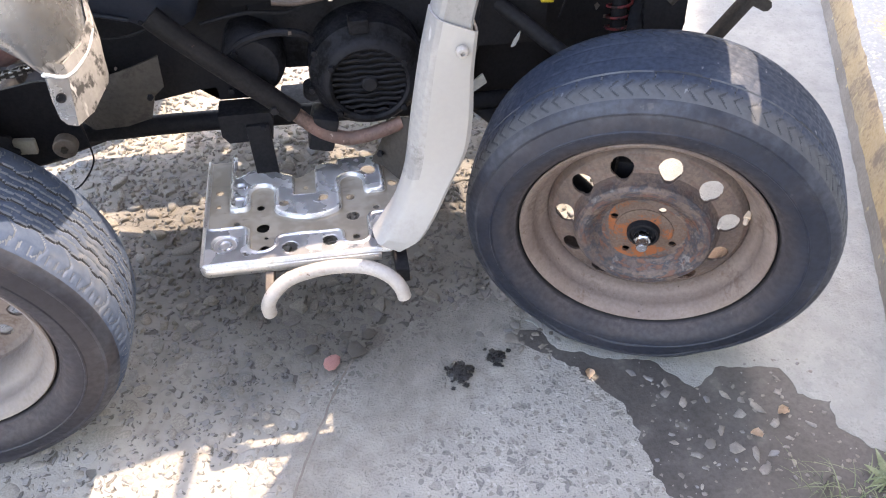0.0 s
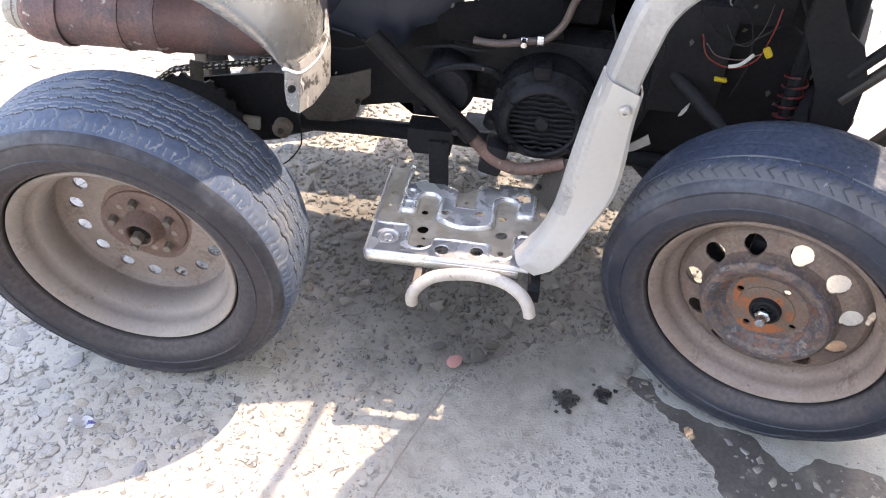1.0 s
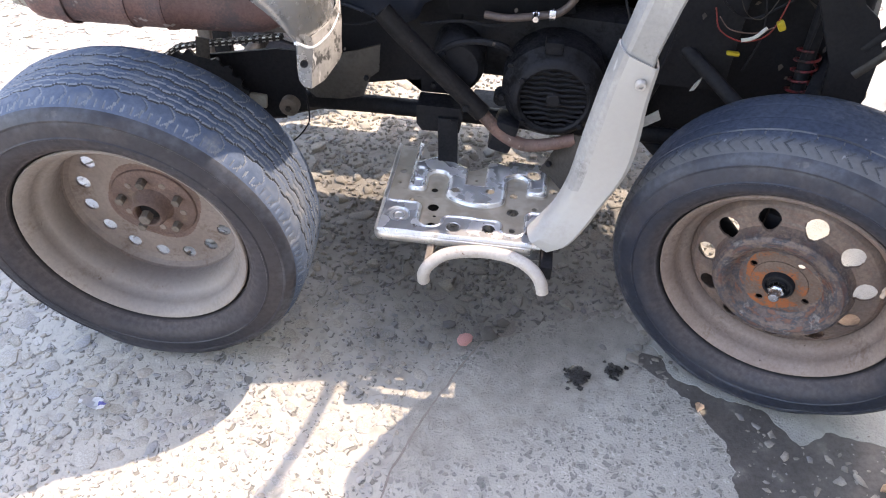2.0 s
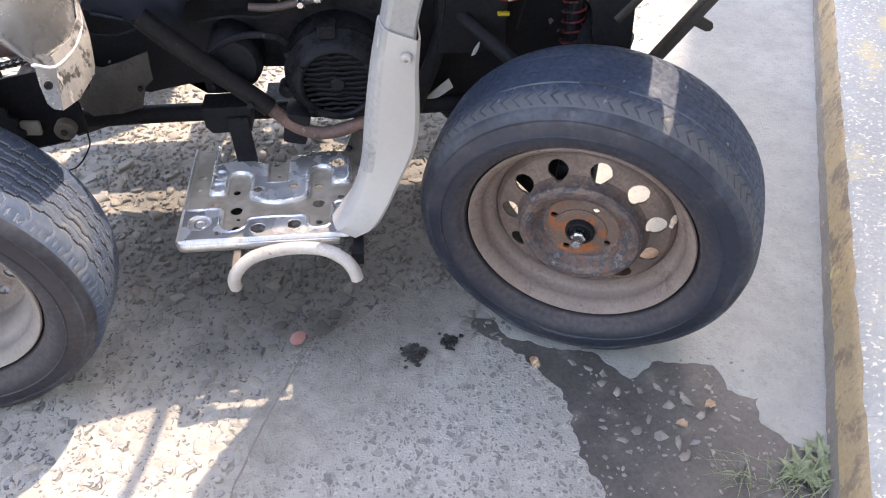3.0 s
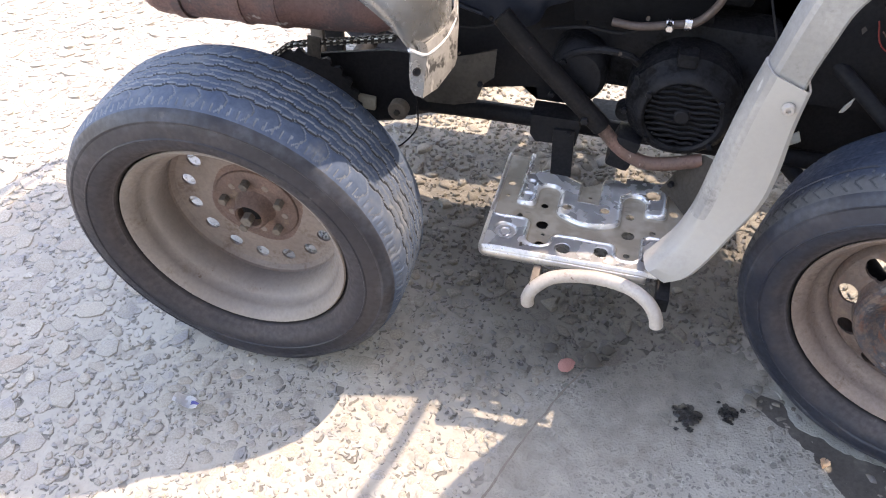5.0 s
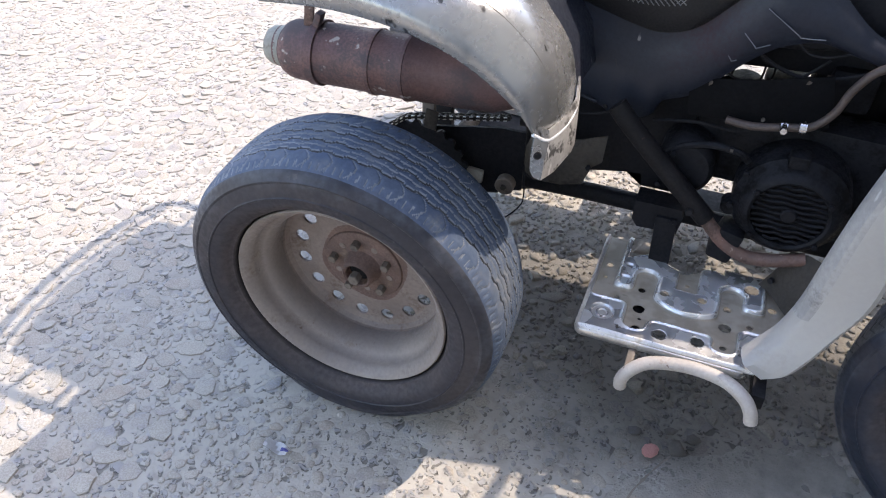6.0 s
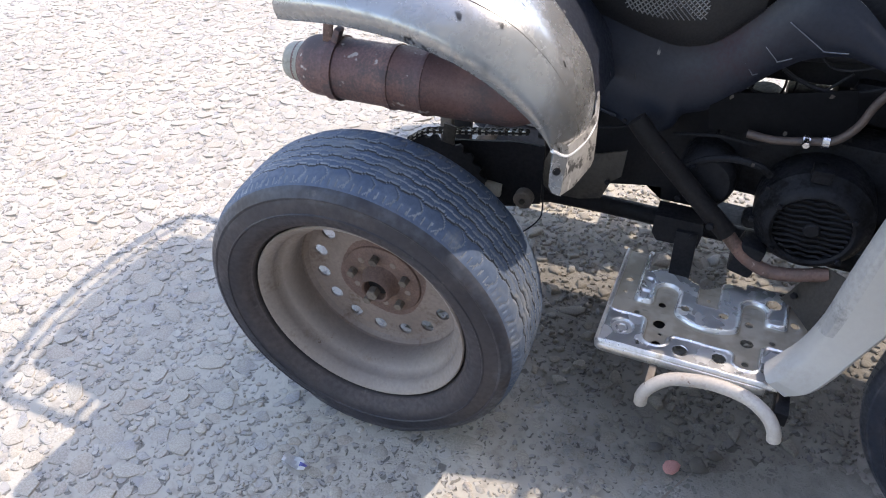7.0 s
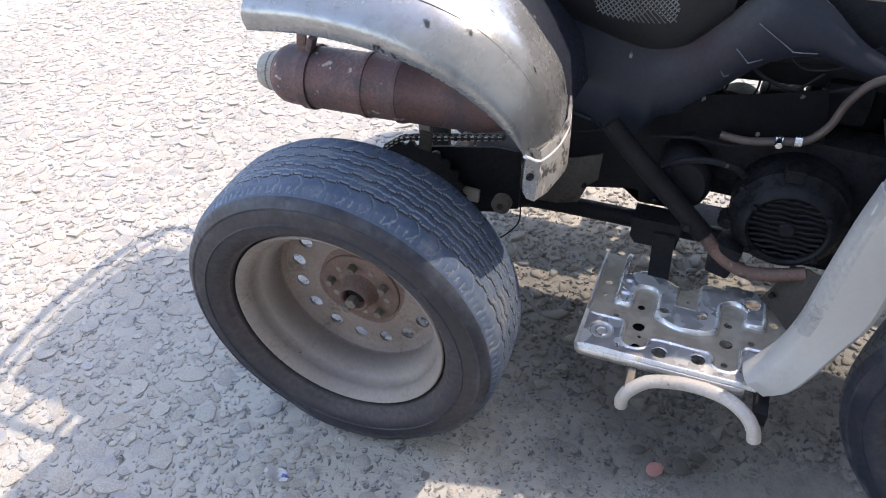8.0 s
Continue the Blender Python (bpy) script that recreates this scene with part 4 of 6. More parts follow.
FRONT_HUB = pose(0.480, -0.0515, 0.2660, 4.2, 0, -23.6)
rear_wheel(pose(-0.530, -0.1176, 0.2745, 3.4, 0, 0.55) @ Matrix.Scale(1.010, 4))
rear_wheel(pose(-0.530, 1.015, 0.2765, 0, 0, 180) @ Matrix.Scale(1.010, 4), False)
front_wheel(FRONT_HUB @ Matrix.Scale(1.0043, 4))
front_wheel(pose(0.480, 0.972, 0.2740, 0, 0, 156.4) @ Matrix.Scale(1.0043, 4))


def ramp01(v, a, b):
    t = np.clip((v - a) / (b - a), 0, 1)
    return t * t * (3 - 2 * t)


def footplate(far=False):
    """Pressed steel footrest plate: dusty sunken channels, bright worn lands, drilled holes, folded rim."""
    x0, x1, y0, y1, z0 = -0.166, 0.150, 0.0, 0.256, 0.257
    step = 0.0017
    nx, ny = int((x1 - x0) / step) + 1, int((y1 - y0) / step) + 1
    X, Y = np.meshgrid(np.linspace(x0, x1, nx), np.linspace(y0, y1, ny), indexing="ij")

    def slot(ax, bx, ay, by, r):
        cx, cy, hx, hy = (ax + bx) / 2, (ay + by) / 2, (bx - ax) / 2 - r, (by - ay) / 2 - r
        qx, qy = np.maximum(np.abs(X - cx) - hx, 0), np.maximum(np.abs(Y - cy) - hy, 0)
        return np.hypot(qx, qy) - r

    def join(a, b, k=0.010):
        m = np.clip(0.5 + 0.5 * (b - a) / k, 0, 1)
        return b + (a - b) * m - k * m * (1 - m)

    # channels: two upright lobes, a band with a bowed edge between them, arms to both sides
    bow = 0.089 + 0.017 * ((X + 0.002) / 0.05) ** 2
    sd = np.maximum(np.abs(X + 0.005) - 0.066, np.maximum(0.057 - Y, Y - bow))
    for q in (slot(-0.096, -0.058, 0.026, 0.176, 0.017), slot(0.046, 0.084, 0.025, 0.184, 0.017), slot(-0.162, -0.07, 0.084, 0.120, 0.012), slot(-0.162, -0.127, 0.088, 0.30, 0.014),
              slot(0.07, 0.20, 0.089, 0.138, 0.012), slot(0.118, 0.22, 0.095, 0.30, 0.012)):
        sd = join(sd, q)
    tab = slot(-0.028, 0.009, 0.146, 0.30, 0.006)
    rad = np.hypot(X + 0.131, Y - 0.046)
    low = 1 - ramp01(sd, -0.0028, 0.0020)
    low = np.maximum(low, 0.8 * (1 - ramp01(tab, -0.0025, 0.0015)))
    dish = 1 - ramp01(rad, 0.0165, 0.0195)
    Z = z0 - 0.0085 * low - 0.0042 * dish + 0.0020 * (1 - ramp01(np.abs(rad - 0.009), 0.0, 0.0022)) * dish + 0.0006 * np.sin(X * 90) * np.sin(Y * 75)
    slot_l = np.minimum(slot(-0.121, -0.101, 0.129, 0.150, 0.006), slot(-0.119, -0.103, 0.160, 0.184, 0.006))
    Z -= 0.0035 * (1 - ramp01(slot_l, -0.003, 0.002))
    Z += 0.0018 * (1 - ramp01(np.abs(sd - 0.0035), 0.0, 0.003))
    edge = np.minimum(X - x0, Y - y0)
    Z -= 0.006 * (1 - ramp01(edge, 0.0, 0.007)) ** 2
    holes = [(-0.035, 0.026, 0.0115), (0.024, 0.032, 0.0115), (-0.080, 0.130, 0.0062), (-0.076, 0.082, 0.0102), (-0.071, 0.059, 0.0032), (-0.073, 0.035, 0.0074), (-0.100, 0.019, 0.003),
             (-0.043, 0.127, 0.0075), (0.019, 0.133, 0.0075), (0.061, 0.136, 0.0070), (0.062, 0.091, 0.0105), (0.064, 0.043, 0.0055), (0.100, 0.106, 0.0055), (0.094, 0.192, 0.0125), (-0.116, 0.097, 0.0048),
             (-0.131, 0.037, 0.0024), (-0.145, 0.176, 0.0062), (-0.145, 0.141, 0.0034), (0.090, 0.030, 0.0024), (-0.009, 0.168, 0.0034), (0.131, 0.162, 0.0075), (0.133, 0.200, 0.006), (-0.101, 0.023, 0.0024)]
    gone = np.zeros((nx, ny), bool)
    for hx, hy, r in holes:
        dx, dy = X - hx, Y - hy
        d = np.hypot(dx, dy) + 1e-9
        near = np.abs(d - r) < step * 0.72
        X = np.where(near, hx + dx / d * r, X)
        Y = np.where(near, hy + dy / d * r, Y)
    verts = [(float(a), float(b), float(c)) for a, b, c in zip(X.ravel(), Y.ravel(), Z.ravel())]
    faces, slots = [], []
    for i in range(nx - 1):
        for j in range(ny - 1):
            cx, cy = X[i:i + 2, j:j + 2].mean(), Y[i:i + 2, j:j + 2].mean()
            if any(math.hypot(cx - hx, cy - hy) < r * 0.97 for hx, hy, r in holes):
                continue
            if cy > 0.208 + 0.012 * math.sin(cx * 60) and -0.118 < cx < 0.045:
                continue
            if cy > 0.228 and cx > 0.0:
                continue
            if cx > 0.114 + 0.6 * max(0.0, cy - 0.03) + 0.002 * math.sin(cy * 300):
                continue
            if math.hypot(max(0, x0 + 0.014 - cx), max(0, y0 + 0.014 - cy)) > 0.0142:
                continue
            faces.append((i * ny + j, (i + 1) * ny + j, (i + 1) * ny + j + 1, i * ny + j + 1))
            slots.append(1 if edge[i, j] < 0.0062 else 0)
    # folded rim along the outer and rear edge
    rim = [(x0 + 0.0, y1 - 0.002)] + [(x0, y0 + 0.014 + (y1 - y0 - 0.03) * (1 - k / 30)) for k in range(31)] + [(x0 + 0.014 - 0.014 * math.cos(a), y0 + 0.014 - 0.014 * math.sin(a)) for a in (math.pi / 2 * k / 6 for k in range(1, 6))] + \
          [(x0 + 0.014 + (0.100 - x0 - 0.016) * k / 40, y0) for k in range(41)]
    base = len(verts)
    for x, y in rim:
        o = Vector((-(y1 - y0) if x < x0 + 0.004 else 0, -1.0 if y < y0 + 0.004 else 0))
        o = o.normalized() if o.length else Vector((-0.7, -0.7))
        for d, z in ((0.0, z0 - 0.0060), (0.0014, z0 - 0.0085), (0.0018, z0 - 0.0125), (0.0006, z0 - 0.021)):
            verts.append((x + o.x * d, y + o.y * d, z))
    for k in range(len(rim) - 1):
        for q in range(3):
            a = base + k * 4 + q
            faces.append((a, a + 1, a + 5, a + 4))
            slots.append(1)
    if far:
        verts = [(x, 0.84 - y, z) for x, y, z in verts]
        faces = [f[::-1] for f in faces]
    ob = raw("footplate", verts, faces, (M_PLATE, M_STEEL), quad, "pressed steel footrest plate, worn bright, with many holes", 45, slots)
    sol = ob.modifiers.new("thickness", 'SOLIDIFY')
    sol.thickness, sol.offset = 0.0018, -1
    return ob


footplate()
footplate(True)
part("plate_stay", box((-0.076, 0.092, 0.228), (0.034, 0.150, 0.012), None, 0.003), M_BLACK, quad, "black bar under the footrest plate")
bar = tube([(-0.073, -0.046, 0.196), (-0.073, -0.048, 0.214), (-0.063, -0.043, 0.233), (-0.035, -0.030, 0.248), (0.020, -0.022, 0.253), (0.072, -0.028, 0.252), (0.104, -0.044, 0.245), (0.119, -0.055, 0.230), (0.124, -0.058, 0.212)], 0.0105, 14, 5)
part("heel_bar", bar, M_BAR, quad, "bent silver tube under the footrest")
part("heel_bar_bracket", box((-0.068, -0.005, 0.226), (0.012, 0.085, 0.024), bevel=0.002), M_BRACKET, quad)
part("heel_bar_bracket", box((0.126, 0.002, 0.228), (0.020, 0.065, 0.026), bevel=0.002), M_BLACK, quad)


def guard_rows(stations):
    rows = []
    for (lx, lz), (rx, rz), yo in stations:
        def at(f, y):
            return (lx + (rx - lx) * f, y + yo, lz + (rz - lz) * f)
        rows.append([at(0.03, 0.066), at(0.0, 0.056), at(0.03, 0.044), at(0.13, 0.030), at(0.24, 0.0255), at(0.90, 0.022), at(0.98, 0.026), at(1.0, 0.036), at(0.98, 0.080)])
    return rows


lower = guard_rows([((0.179, 0.606), (0.238, 0.585), 0.0), ((0.166, 0.542), (0.2345, 0.530), -0.001), ((0.153, 0.455), (0.2350, 0.462), -0.002), ((0.142, 0.372), (0.2285, 0.408), -0.004),
                    ((0.126, 0.320), (0.2030, 0.350), -0.010), ((0.108, 0.294), (0.1820, 0.304), -0.018), ((0.094, 0.279), (0.158, 0.268), -0.026), ((0.088, 0.272), (0.128, 0.252), -0.029)])
bm = loft(resample(lower, 4), 0.003)
g = part("fender_leg", bm, (M_LEG, M_PLASTIC_WORN), quad, "grey plastic fender leg running down to the footrest", 30)
for f in g.data.polygons:
    c = f.center
    f.material_index = 1 if f.normal.x < -0.35 and c.z > 0.36 else 0
part("screw", turned([(0, 0.0), (0.0028, 0.0), (0.0032, -0.0038), (0.0062, -0.0034), (0.0082, 0.0), (0.0082, 0.004)], 20, Matrix.Translation((0.216, 0.0165, 0.563))), M_BAR, g, "round silver screw")
upper = guard_rows([((0.176, 0.580), (0.232, 0.570), 0.006), ((0.184, 0.612), (0.2335, 0.600), 0.005), ((0.194, 0.664), (0.2440, 0.648), 0.004), ((0.206, 0.712), (0.2580, 0.696), 0.004), ((0.226, 0.762), (0.2900, 0.733), 0.004),
                    ((0.275, 0.812), (0.342, 0.762), 0.0), ((0.36, 0.842), (0.42, 0.782), -0.008), ((0.47, 0.850), (0.52, 0.788), -0.014), ((0.58, 0.838), (0.60, 0.780), -0.018), ((0.670, 0.822), (0.680, 0.768), -0.018)])
wide = []
for i, r in enumerate(upper):
    back = 0.095 + max(0, i - 3) * (0.018 if i < 6 else 0.050)
    r = list(r)
    if i > 4:
        r[0] = (r[1][0] + (0.09 if i == len(upper) - 1 else 0.02), min(back, 0.30), r[1][2] + 0.02)
    wide.append(r)
part("front_fender", loft(resample(wide, 4), 0.003), (M_PLASTIC_WORN, M_PLASTIC), quad, "scuffed grey plastic front fender", 30)

# unseen flap added ahead of the fender to shade the front tread
flap = [[(x + (0.28 * min(y, 0.16) + 0.05 * y if x < 0.71 else 0.0), y - 0.02, z - 0.018 * (1 if y < 0.02 else 0)) for y in (0.0, 0.03, 0.16, 0.32)] for x, z in ((0.688, 0.801), (0.78, 0.796), (0.84, 0.782), (0.90, 0.762))]
part("fender_flap", loft(resample(flap, 3), 0.003), M_PLASTIC_WORN, quad, "unseen grey flap added to shade the front tyre")

FENDER = [((-0.655, -0.047, 0.733), (-0.654, -0.050, 0.765), (-0.645, 0.005, 0.806), (-0.625, 0.150, 0.815)), ((-0.560, -0.047, 0.739), (-0.557, -0.050, 0.770), (-0.540, 0.005, 0.808), (-0.505, 0.150, 0.812)),
          ((-0.464, -0.043, 0.729), (-0.458, -0.046, 0.758), (-0.432, 0.012, 0.796), (-0.395, 0.148, 0.792)), ((-0.382, -0.037, 0.703), (-0.372, -0.039, 0.730), (-0.346, 0.022, 0.764), (-0.330, 0.146, 0.748)),
          ((-0.325, -0.026, 0.664), (-0.314, -0.027, 0.688), (-0.289, 0.036, 0.714), (-0.290, 0.145, 0.703)), ((-0.288, -0.009, 0.621), (-0.279, -0.008, 0.637), (-0.255, 0.050, 0.656), (-0.258, 0.146, 0.657)),
          ((-0.268, 0.011, 0.577), (-0.260, 0.030, 0.566), (-0.241, 0.090, 0.566), (-0.242, 0.149, 0.592))]


def stood(p, f):
    """Moves a point along the line of sight of the usual eye, to f times its distance."""
    e = Vector((-0.02, -0.91, 1.15))
    return e + (Vector(p) - e) * f


FENDER = [[stood(p, 0.958) for p in r] for r in FENDER]
rows = []
for e, m_, c, i_ in FENDER:
    lip = (e[0] + 0.002, e[1] + 0.006, e[2] - 0.004)
    rows.append(spline([lip, e, m_, c, i_], 4))
part("rear_fender", loft(resample(rows, 5), 0.003), M_PLASTIC, quad, "sun-bleached grey plastic rear fender arch", 60)
part("inner_fender", loft([[q[3] + Vector((0, -0.004, -0.004)), Vector((q[3].x, 0.20, q[3].z - 0.012)), Vector((q[3].x, 0.30, q[3].z - 0.03))] for q in FENDER], 0.003), M_BODY, quad, "dark plastic inner fender")
crease = [Vector(q[1]).lerp(Vector(q[2]), 0.80) + Vector((0.0, -0.0031, 0.0031)) for q in FENDER]
part("fender_crease", tube(crease, 0.0007, 6, 5), M_GUARD, quad, "dark crease line along the fender")
tip = [[(-0.2685, 0.012, 0.579), (-0.269, 0.008, 0.545), (-0.268, 0.007, 0.522), (-0.262, 0.008, 0.512)], [(-0.252, 0.034, 0.562), (-0.252, 0.022, 0.545), (-0.252, 0.012, 0.520), (-0.253, 0.010, 0.508)],
       [(-0.239, 0.080, 0.562), (-0.238, 0.070, 0.540), (-0.241, 0.058, 0.512), (-0.244, 0.050, 0.500)], [(-0.234, 0.120, 0.574), (-0.230, 0.108, 0.545), (-0.229, 0.102, 0.522), (-0.231, 0.096, 0.512)],
       [(-0.240, 0.150, 0.594), (-0.236, 0.138, 0.552), (-0.235, 0.126, 0.530), (-0.236, 0.118, 0.522)]]
tip = [[stood(p, 0.958) for p in c] for c in tip]
tip_top = [c[0] for c in tip]
tip = [[(c[0][0] - 0.003, c[0][1] + 0.004, c[0][2] + 0.012)] + c for c in tip]
t = part("fender_tip", loft(tip, 0.003), (M_PLASTIC, M_TIP), quad, "grey plastic fender end with a screw hole", 30)
for f in t.data.polygons:
    f.material_index = 1 if f.center.y > -0.014 else 0
part("tip_edge", tube([(p[0], p[1] - 0.002, p[2]) for p in tip_top], 0.0030, 8, 4), M_WHITE, t, "chipped pale edge")
part("screw_hole", turned([(0.0, -0.0005), (0.0035, -0.0005), (0.0048, -0.0018), (0.0058, -0.0012), (0.0062, 0.001)], 16, Matrix.Translation(stood((-0.2595, 0.0115, 0.546), 0.958)) @ pose(0, 0, 0, -14, 0, 30)), M_BLACK, t, "dark empty screw hole")

# side panel below the seat, with pressed ribs
PANEL = [((-0.330, 0.215, 0.575), (-0.340, 0.212, 0.735)), ((-0.250, 0.208, 0.551), (-0.269, 0.203, 0.710)), ((-0.215, 0.206, 0.540), (-0.217, 0.200, 0.695)), ((-0.180, 0.206, 0.524), (-0.182, 0.200, 0.685)), ((-0.136, 0.206, 0.536), (-0.140, 0.200, 0.678)),
         ((-0.119, 0.206, 0.566), (-0.119, 0.200, 0.681)), ((-0.084, 0.205, 0.582), (-0.100, 0.200, 0.688)), ((-0.052, 0.204, 0.612), (-0.074, 0.200, 0.708)), ((-0.022, 0.203, 0.644), (-0.040, 0.200, 0.745)), ((0.004, 0.202, 0.668), (-0.010, 0.200, 0.780)), ((0.030, 0.202, 0.685), (0.025, 0.200, 0.798)),
         ((0.076, 0.202, 0.697), (0.078, 0.200, 0.768)), ((0.128, 0.204, 0.684), (0.134, 0.200, 0.722)), ((0.20, 0.208, 0.662), (0.212, 0.204, 0.688))]
PANEL = [tuple(stood(p, 1.04) for p in q) for q in PANEL]
rows = []
for lo, up in resample([list(p) for p in PANEL], 4):
    r = []
    for q in range(9):
        f = q / 8
        p = lo.lerp(up, f)
        p.y -= 0.014 * math.sin(math.pi * min(1, f * 1.1)) - 0.005 * (1 if f == 0 else 0)
        r.append(p)
    rows.append(r)
sp = part("side_panel", loft(rows, 0.003), M_BODY, quad, "faded dark plastic side panel under the seat", 40)
for a, b, c in (((-0.005, 0.186, 0.740), (0.046, 0.189, 0.706), (0.076, 0.190, 0.708)), ((-0.026, 0.189, 0.700), (-0.007, 0.191, 0.681), (0.010, 0.191, 0.689)), ((-0.047, 0.191, 0.672), (-0.034, 0.194, 0.655), (-0.028, 0.194, 0.658))):
    a, b, c = (stood(Vector(v) - Vector((0, 0.0045, 0)), 1.04) for v in (a, b, c))
    part("panel_rib", tube([a, Vector(a).lerp(Vector(b), 0.9), b, c], 0.0008, 6, 3), M_RIB, sp, "thin pale rib edge")
for x, z in ((-0.201, 0.541), (-0.152, 0.553), (-0.074, 0.615)):
    part("screw_hole", turned([(0.0, -0.0006), (0.003, -0.0006), (0.0038, 0.001)], 12, Matrix.Translation(stood((x, 0.1985, z), 1.04))), M_BLACK, sp)
part("panel_scratch", tube([stood(p, 1.04) for p in ((-0.196, 0.1895, 0.628), (-0.193, 0.1892, 0.616), (-0.189, 0.1895, 0.600))], 0.0022, 6, 3, 0.4), M_GUARD, sp, "pale scrape")
part("panel_lip", tube([stood(p, 1.04) for p in ((-0.262, 0.203, 0.556), (-0.240, 0.201, 0.552), (-0.216, 0.2, 0.546))], 0.003, 8, 3), M_BODY, sp)
SEAT = [((-0.340, 0.206, 0.735), (-0.345, 0.200, 0.860)), ((-0.269, 0.197, 0.710), (-0.275, 0.178, 0.835)), ((-0.217, 0.194, 0.695), (-0.215, 0.174, 0.815)), ((-0.182, 0.194, 0.685), (-0.178, 0.174, 0.805)), ((-0.140, 0.194, 0.678), (-0.134, 0.174, 0.802)),
        ((-0.100, 0.194, 0.688), (-0.096, 0.176, 0.806)), ((-0.074, 0.194, 0.708), (-0.068, 0.180, 0.812)), ((-0.040, 0.194, 0.745), (-0.036, 0.186, 0.820))]
SEAT = [tuple(stood(p, 1.04) for p in q) for q in SEAT]
rows = []
for lo, up in resample([list(p) for p in SEAT], 4):
    r = [Vector((lo.x, lo.y + 0.03, lo.z + 0.004))]
    for q in range(9):
        f = q / 8
        p = lo.lerp(up, f)
        p.y -= 0.012 * math.sin(math.pi * f) ** 0.6
        r.append(p)
    r += [Vector((up.x, up.y + 0.05, up.z + 0.022)), Vector((up.x, 0.42, up.z + 0.03)), Vector((up.x, 0.62, up.z + 0.01)), Vector((up.x, 0.65, up.z - 0.08))]
    rows.append(r)
seat = part("seat", loft(rows), M_SEAT, quad, "black vinyl seat with silver mesh on its flank", 60)
bm = bmesh.new()
for i in range(-16, 19):
    for sgn in (1, -1):
        pts = []
        for q in range(13):
            f = q / 12
            x = -0.165 + i * 0.0072 + sgn * 0.026 * (f - 0.5) * 2
            z = 0.722 + f * 0.062 + 0.9 * (x + 0.165) ** 2 * 3
            if -0.225 < x < -0.108:
                g_ = min(1, max(0, (z - 0.690) / 0.12))
                pts.append(stood((x, 0.194 - 0.020 * g_ - 0.012 * math.sin(math.pi * g_) ** 0.6 - 0.0015 + 0.0007 * sgn, z), 1.04))
        if len(pts) > 2:
            tube_into(bm, pts, 0.0009, 4, 1)
part("seat_mesh", bm, M_MESH, seat, "silver diamond mesh")

# exhaust
m_ex = Matrix.Translation((-0.60, 0.20, 0.540)) @ pose(0, 0, 0, 0, -1.5, 0) @ pose(0, 0, 0, 0, 0, -90)
ex = part("silencer", turned([(0.0, -0.192), (0.030, -0.194), (0.036, -0.190), (0.0375, -0.176), (0.046, -0.170), (0.0515, -0.158), (0.0535, -0.140), (0.0535, -0.118), (0.0545, -0.116), (0.0545, -0.112), (0.0535, -0.110),
                              (0.0540, -0.010), (0.0555, -0.006), (0.0555, 0.010), (0.0545, 0.014), (0.0545, 0.060), (0.0560, 0.064), (0.0560, 0.074), (0.0540, 0.078), (0.0530, 0.15), (0.0500, 0.22), (0.034, 0.262), (0.016, 0.28), (0.0, 0.28)], 56, m_ex), M_EXHAUST, quad, "rusty brown exhaust silencer")
part("tail_cap", turned([(0.0, -0.212), (0.022, -0.213), (0.030, -0.210), (0.034, -0.202), (0.0365, -0.186), (0.0375, -0.178), (0.030, -0.176)], 40, m_ex), M_EXHAUST_TIP, ex, "pale ashy outlet cap")
for xx in (0.004, 0.066):
    part("band", turned([(0.0545, xx - 0.004), (0.0572, xx - 0.003), (0.0572, xx + 0.003), (0.0545, xx + 0.004)], 56, m_ex), M_EXHAUST, ex)
for xx in (-0.108,):
    part("clamp", turned([(0.0550, xx - 0.009), (0.0575, xx - 0.008), (0.0575, xx + 0.008), (0.0550, xx + 0.009)], 56, m_ex), M_EXHAUST, ex)
part("hanger", box((-0.716, 0.190, 0.640), (0.018, 0.006, 0.115), pose(0, 0, 0, 0, 8, 0), 0.002), M_PIPE, ex, "rusty flat hanger strap")
part("hanger_bolt", box((-0.700, 0.186, 0.606), (0.012, 0.020, 0.026), pose(0, 0, 0, 0, 20, 0), 0.003), M_EXHAUST, ex)

# header pipe, hose
part("kick_tube", tube([(-0.185, 0.205, 0.545), (-0.155, 0.20, 0.515), (-0.087, 0.20, 0.448), (-0.010, 0.20, 0.374)], 0.0165, 14, 5), M_PIPE_DARK, quad, "sooty dark frame tube")
part("header_pipe", tube([(-0.018, 0.20, 0.382), (0.006, 0.198, 0.357), (0.030, 0.196, 0.336), (0.063, 0.194, 0.3225), (0.090, 0.194, 0.323), (0.118, 0.194, 0.330), (0.155, 0.197, 0.341)], 0.0115, 14, 5), M_PIPE, quad, "rusty bent pipe with worn paint")
part("plate_bracket", loft([[(0.104, 0.212, 0.258), (0.122, 0.194, 0.260), (0.152, 0.140, 0.262)], [(0.116, 0.214, 0.280), (0.122, 0.200, 0.285), (0.160, 0.150, 0.290)],
                            [(0.128, 0.212, 0.312), (0.140, 0.200, 0.318), (0.172, 0.158, 0.326)], [(0.132, 0.206, 0.345), (0.158, 0.196, 0.352), (0.184, 0.164, 0.362)]], 0.003), M_BRONZE, quad, "dusty brown bracket rising from the footrest plate", 50)
part("bracket_bolt", hexagon(0.0062, 0.007, Matrix.Translation((0.118, 0.194, 0.288)) @ pose(0, 0, 0, 0, 0, -25)), M_BLACK, quad)
part("frame_bolt", hexagon(0.007, 0.006, Matrix.Translation((-0.038, 0.184, 0.392))), M_BLACK, quad)
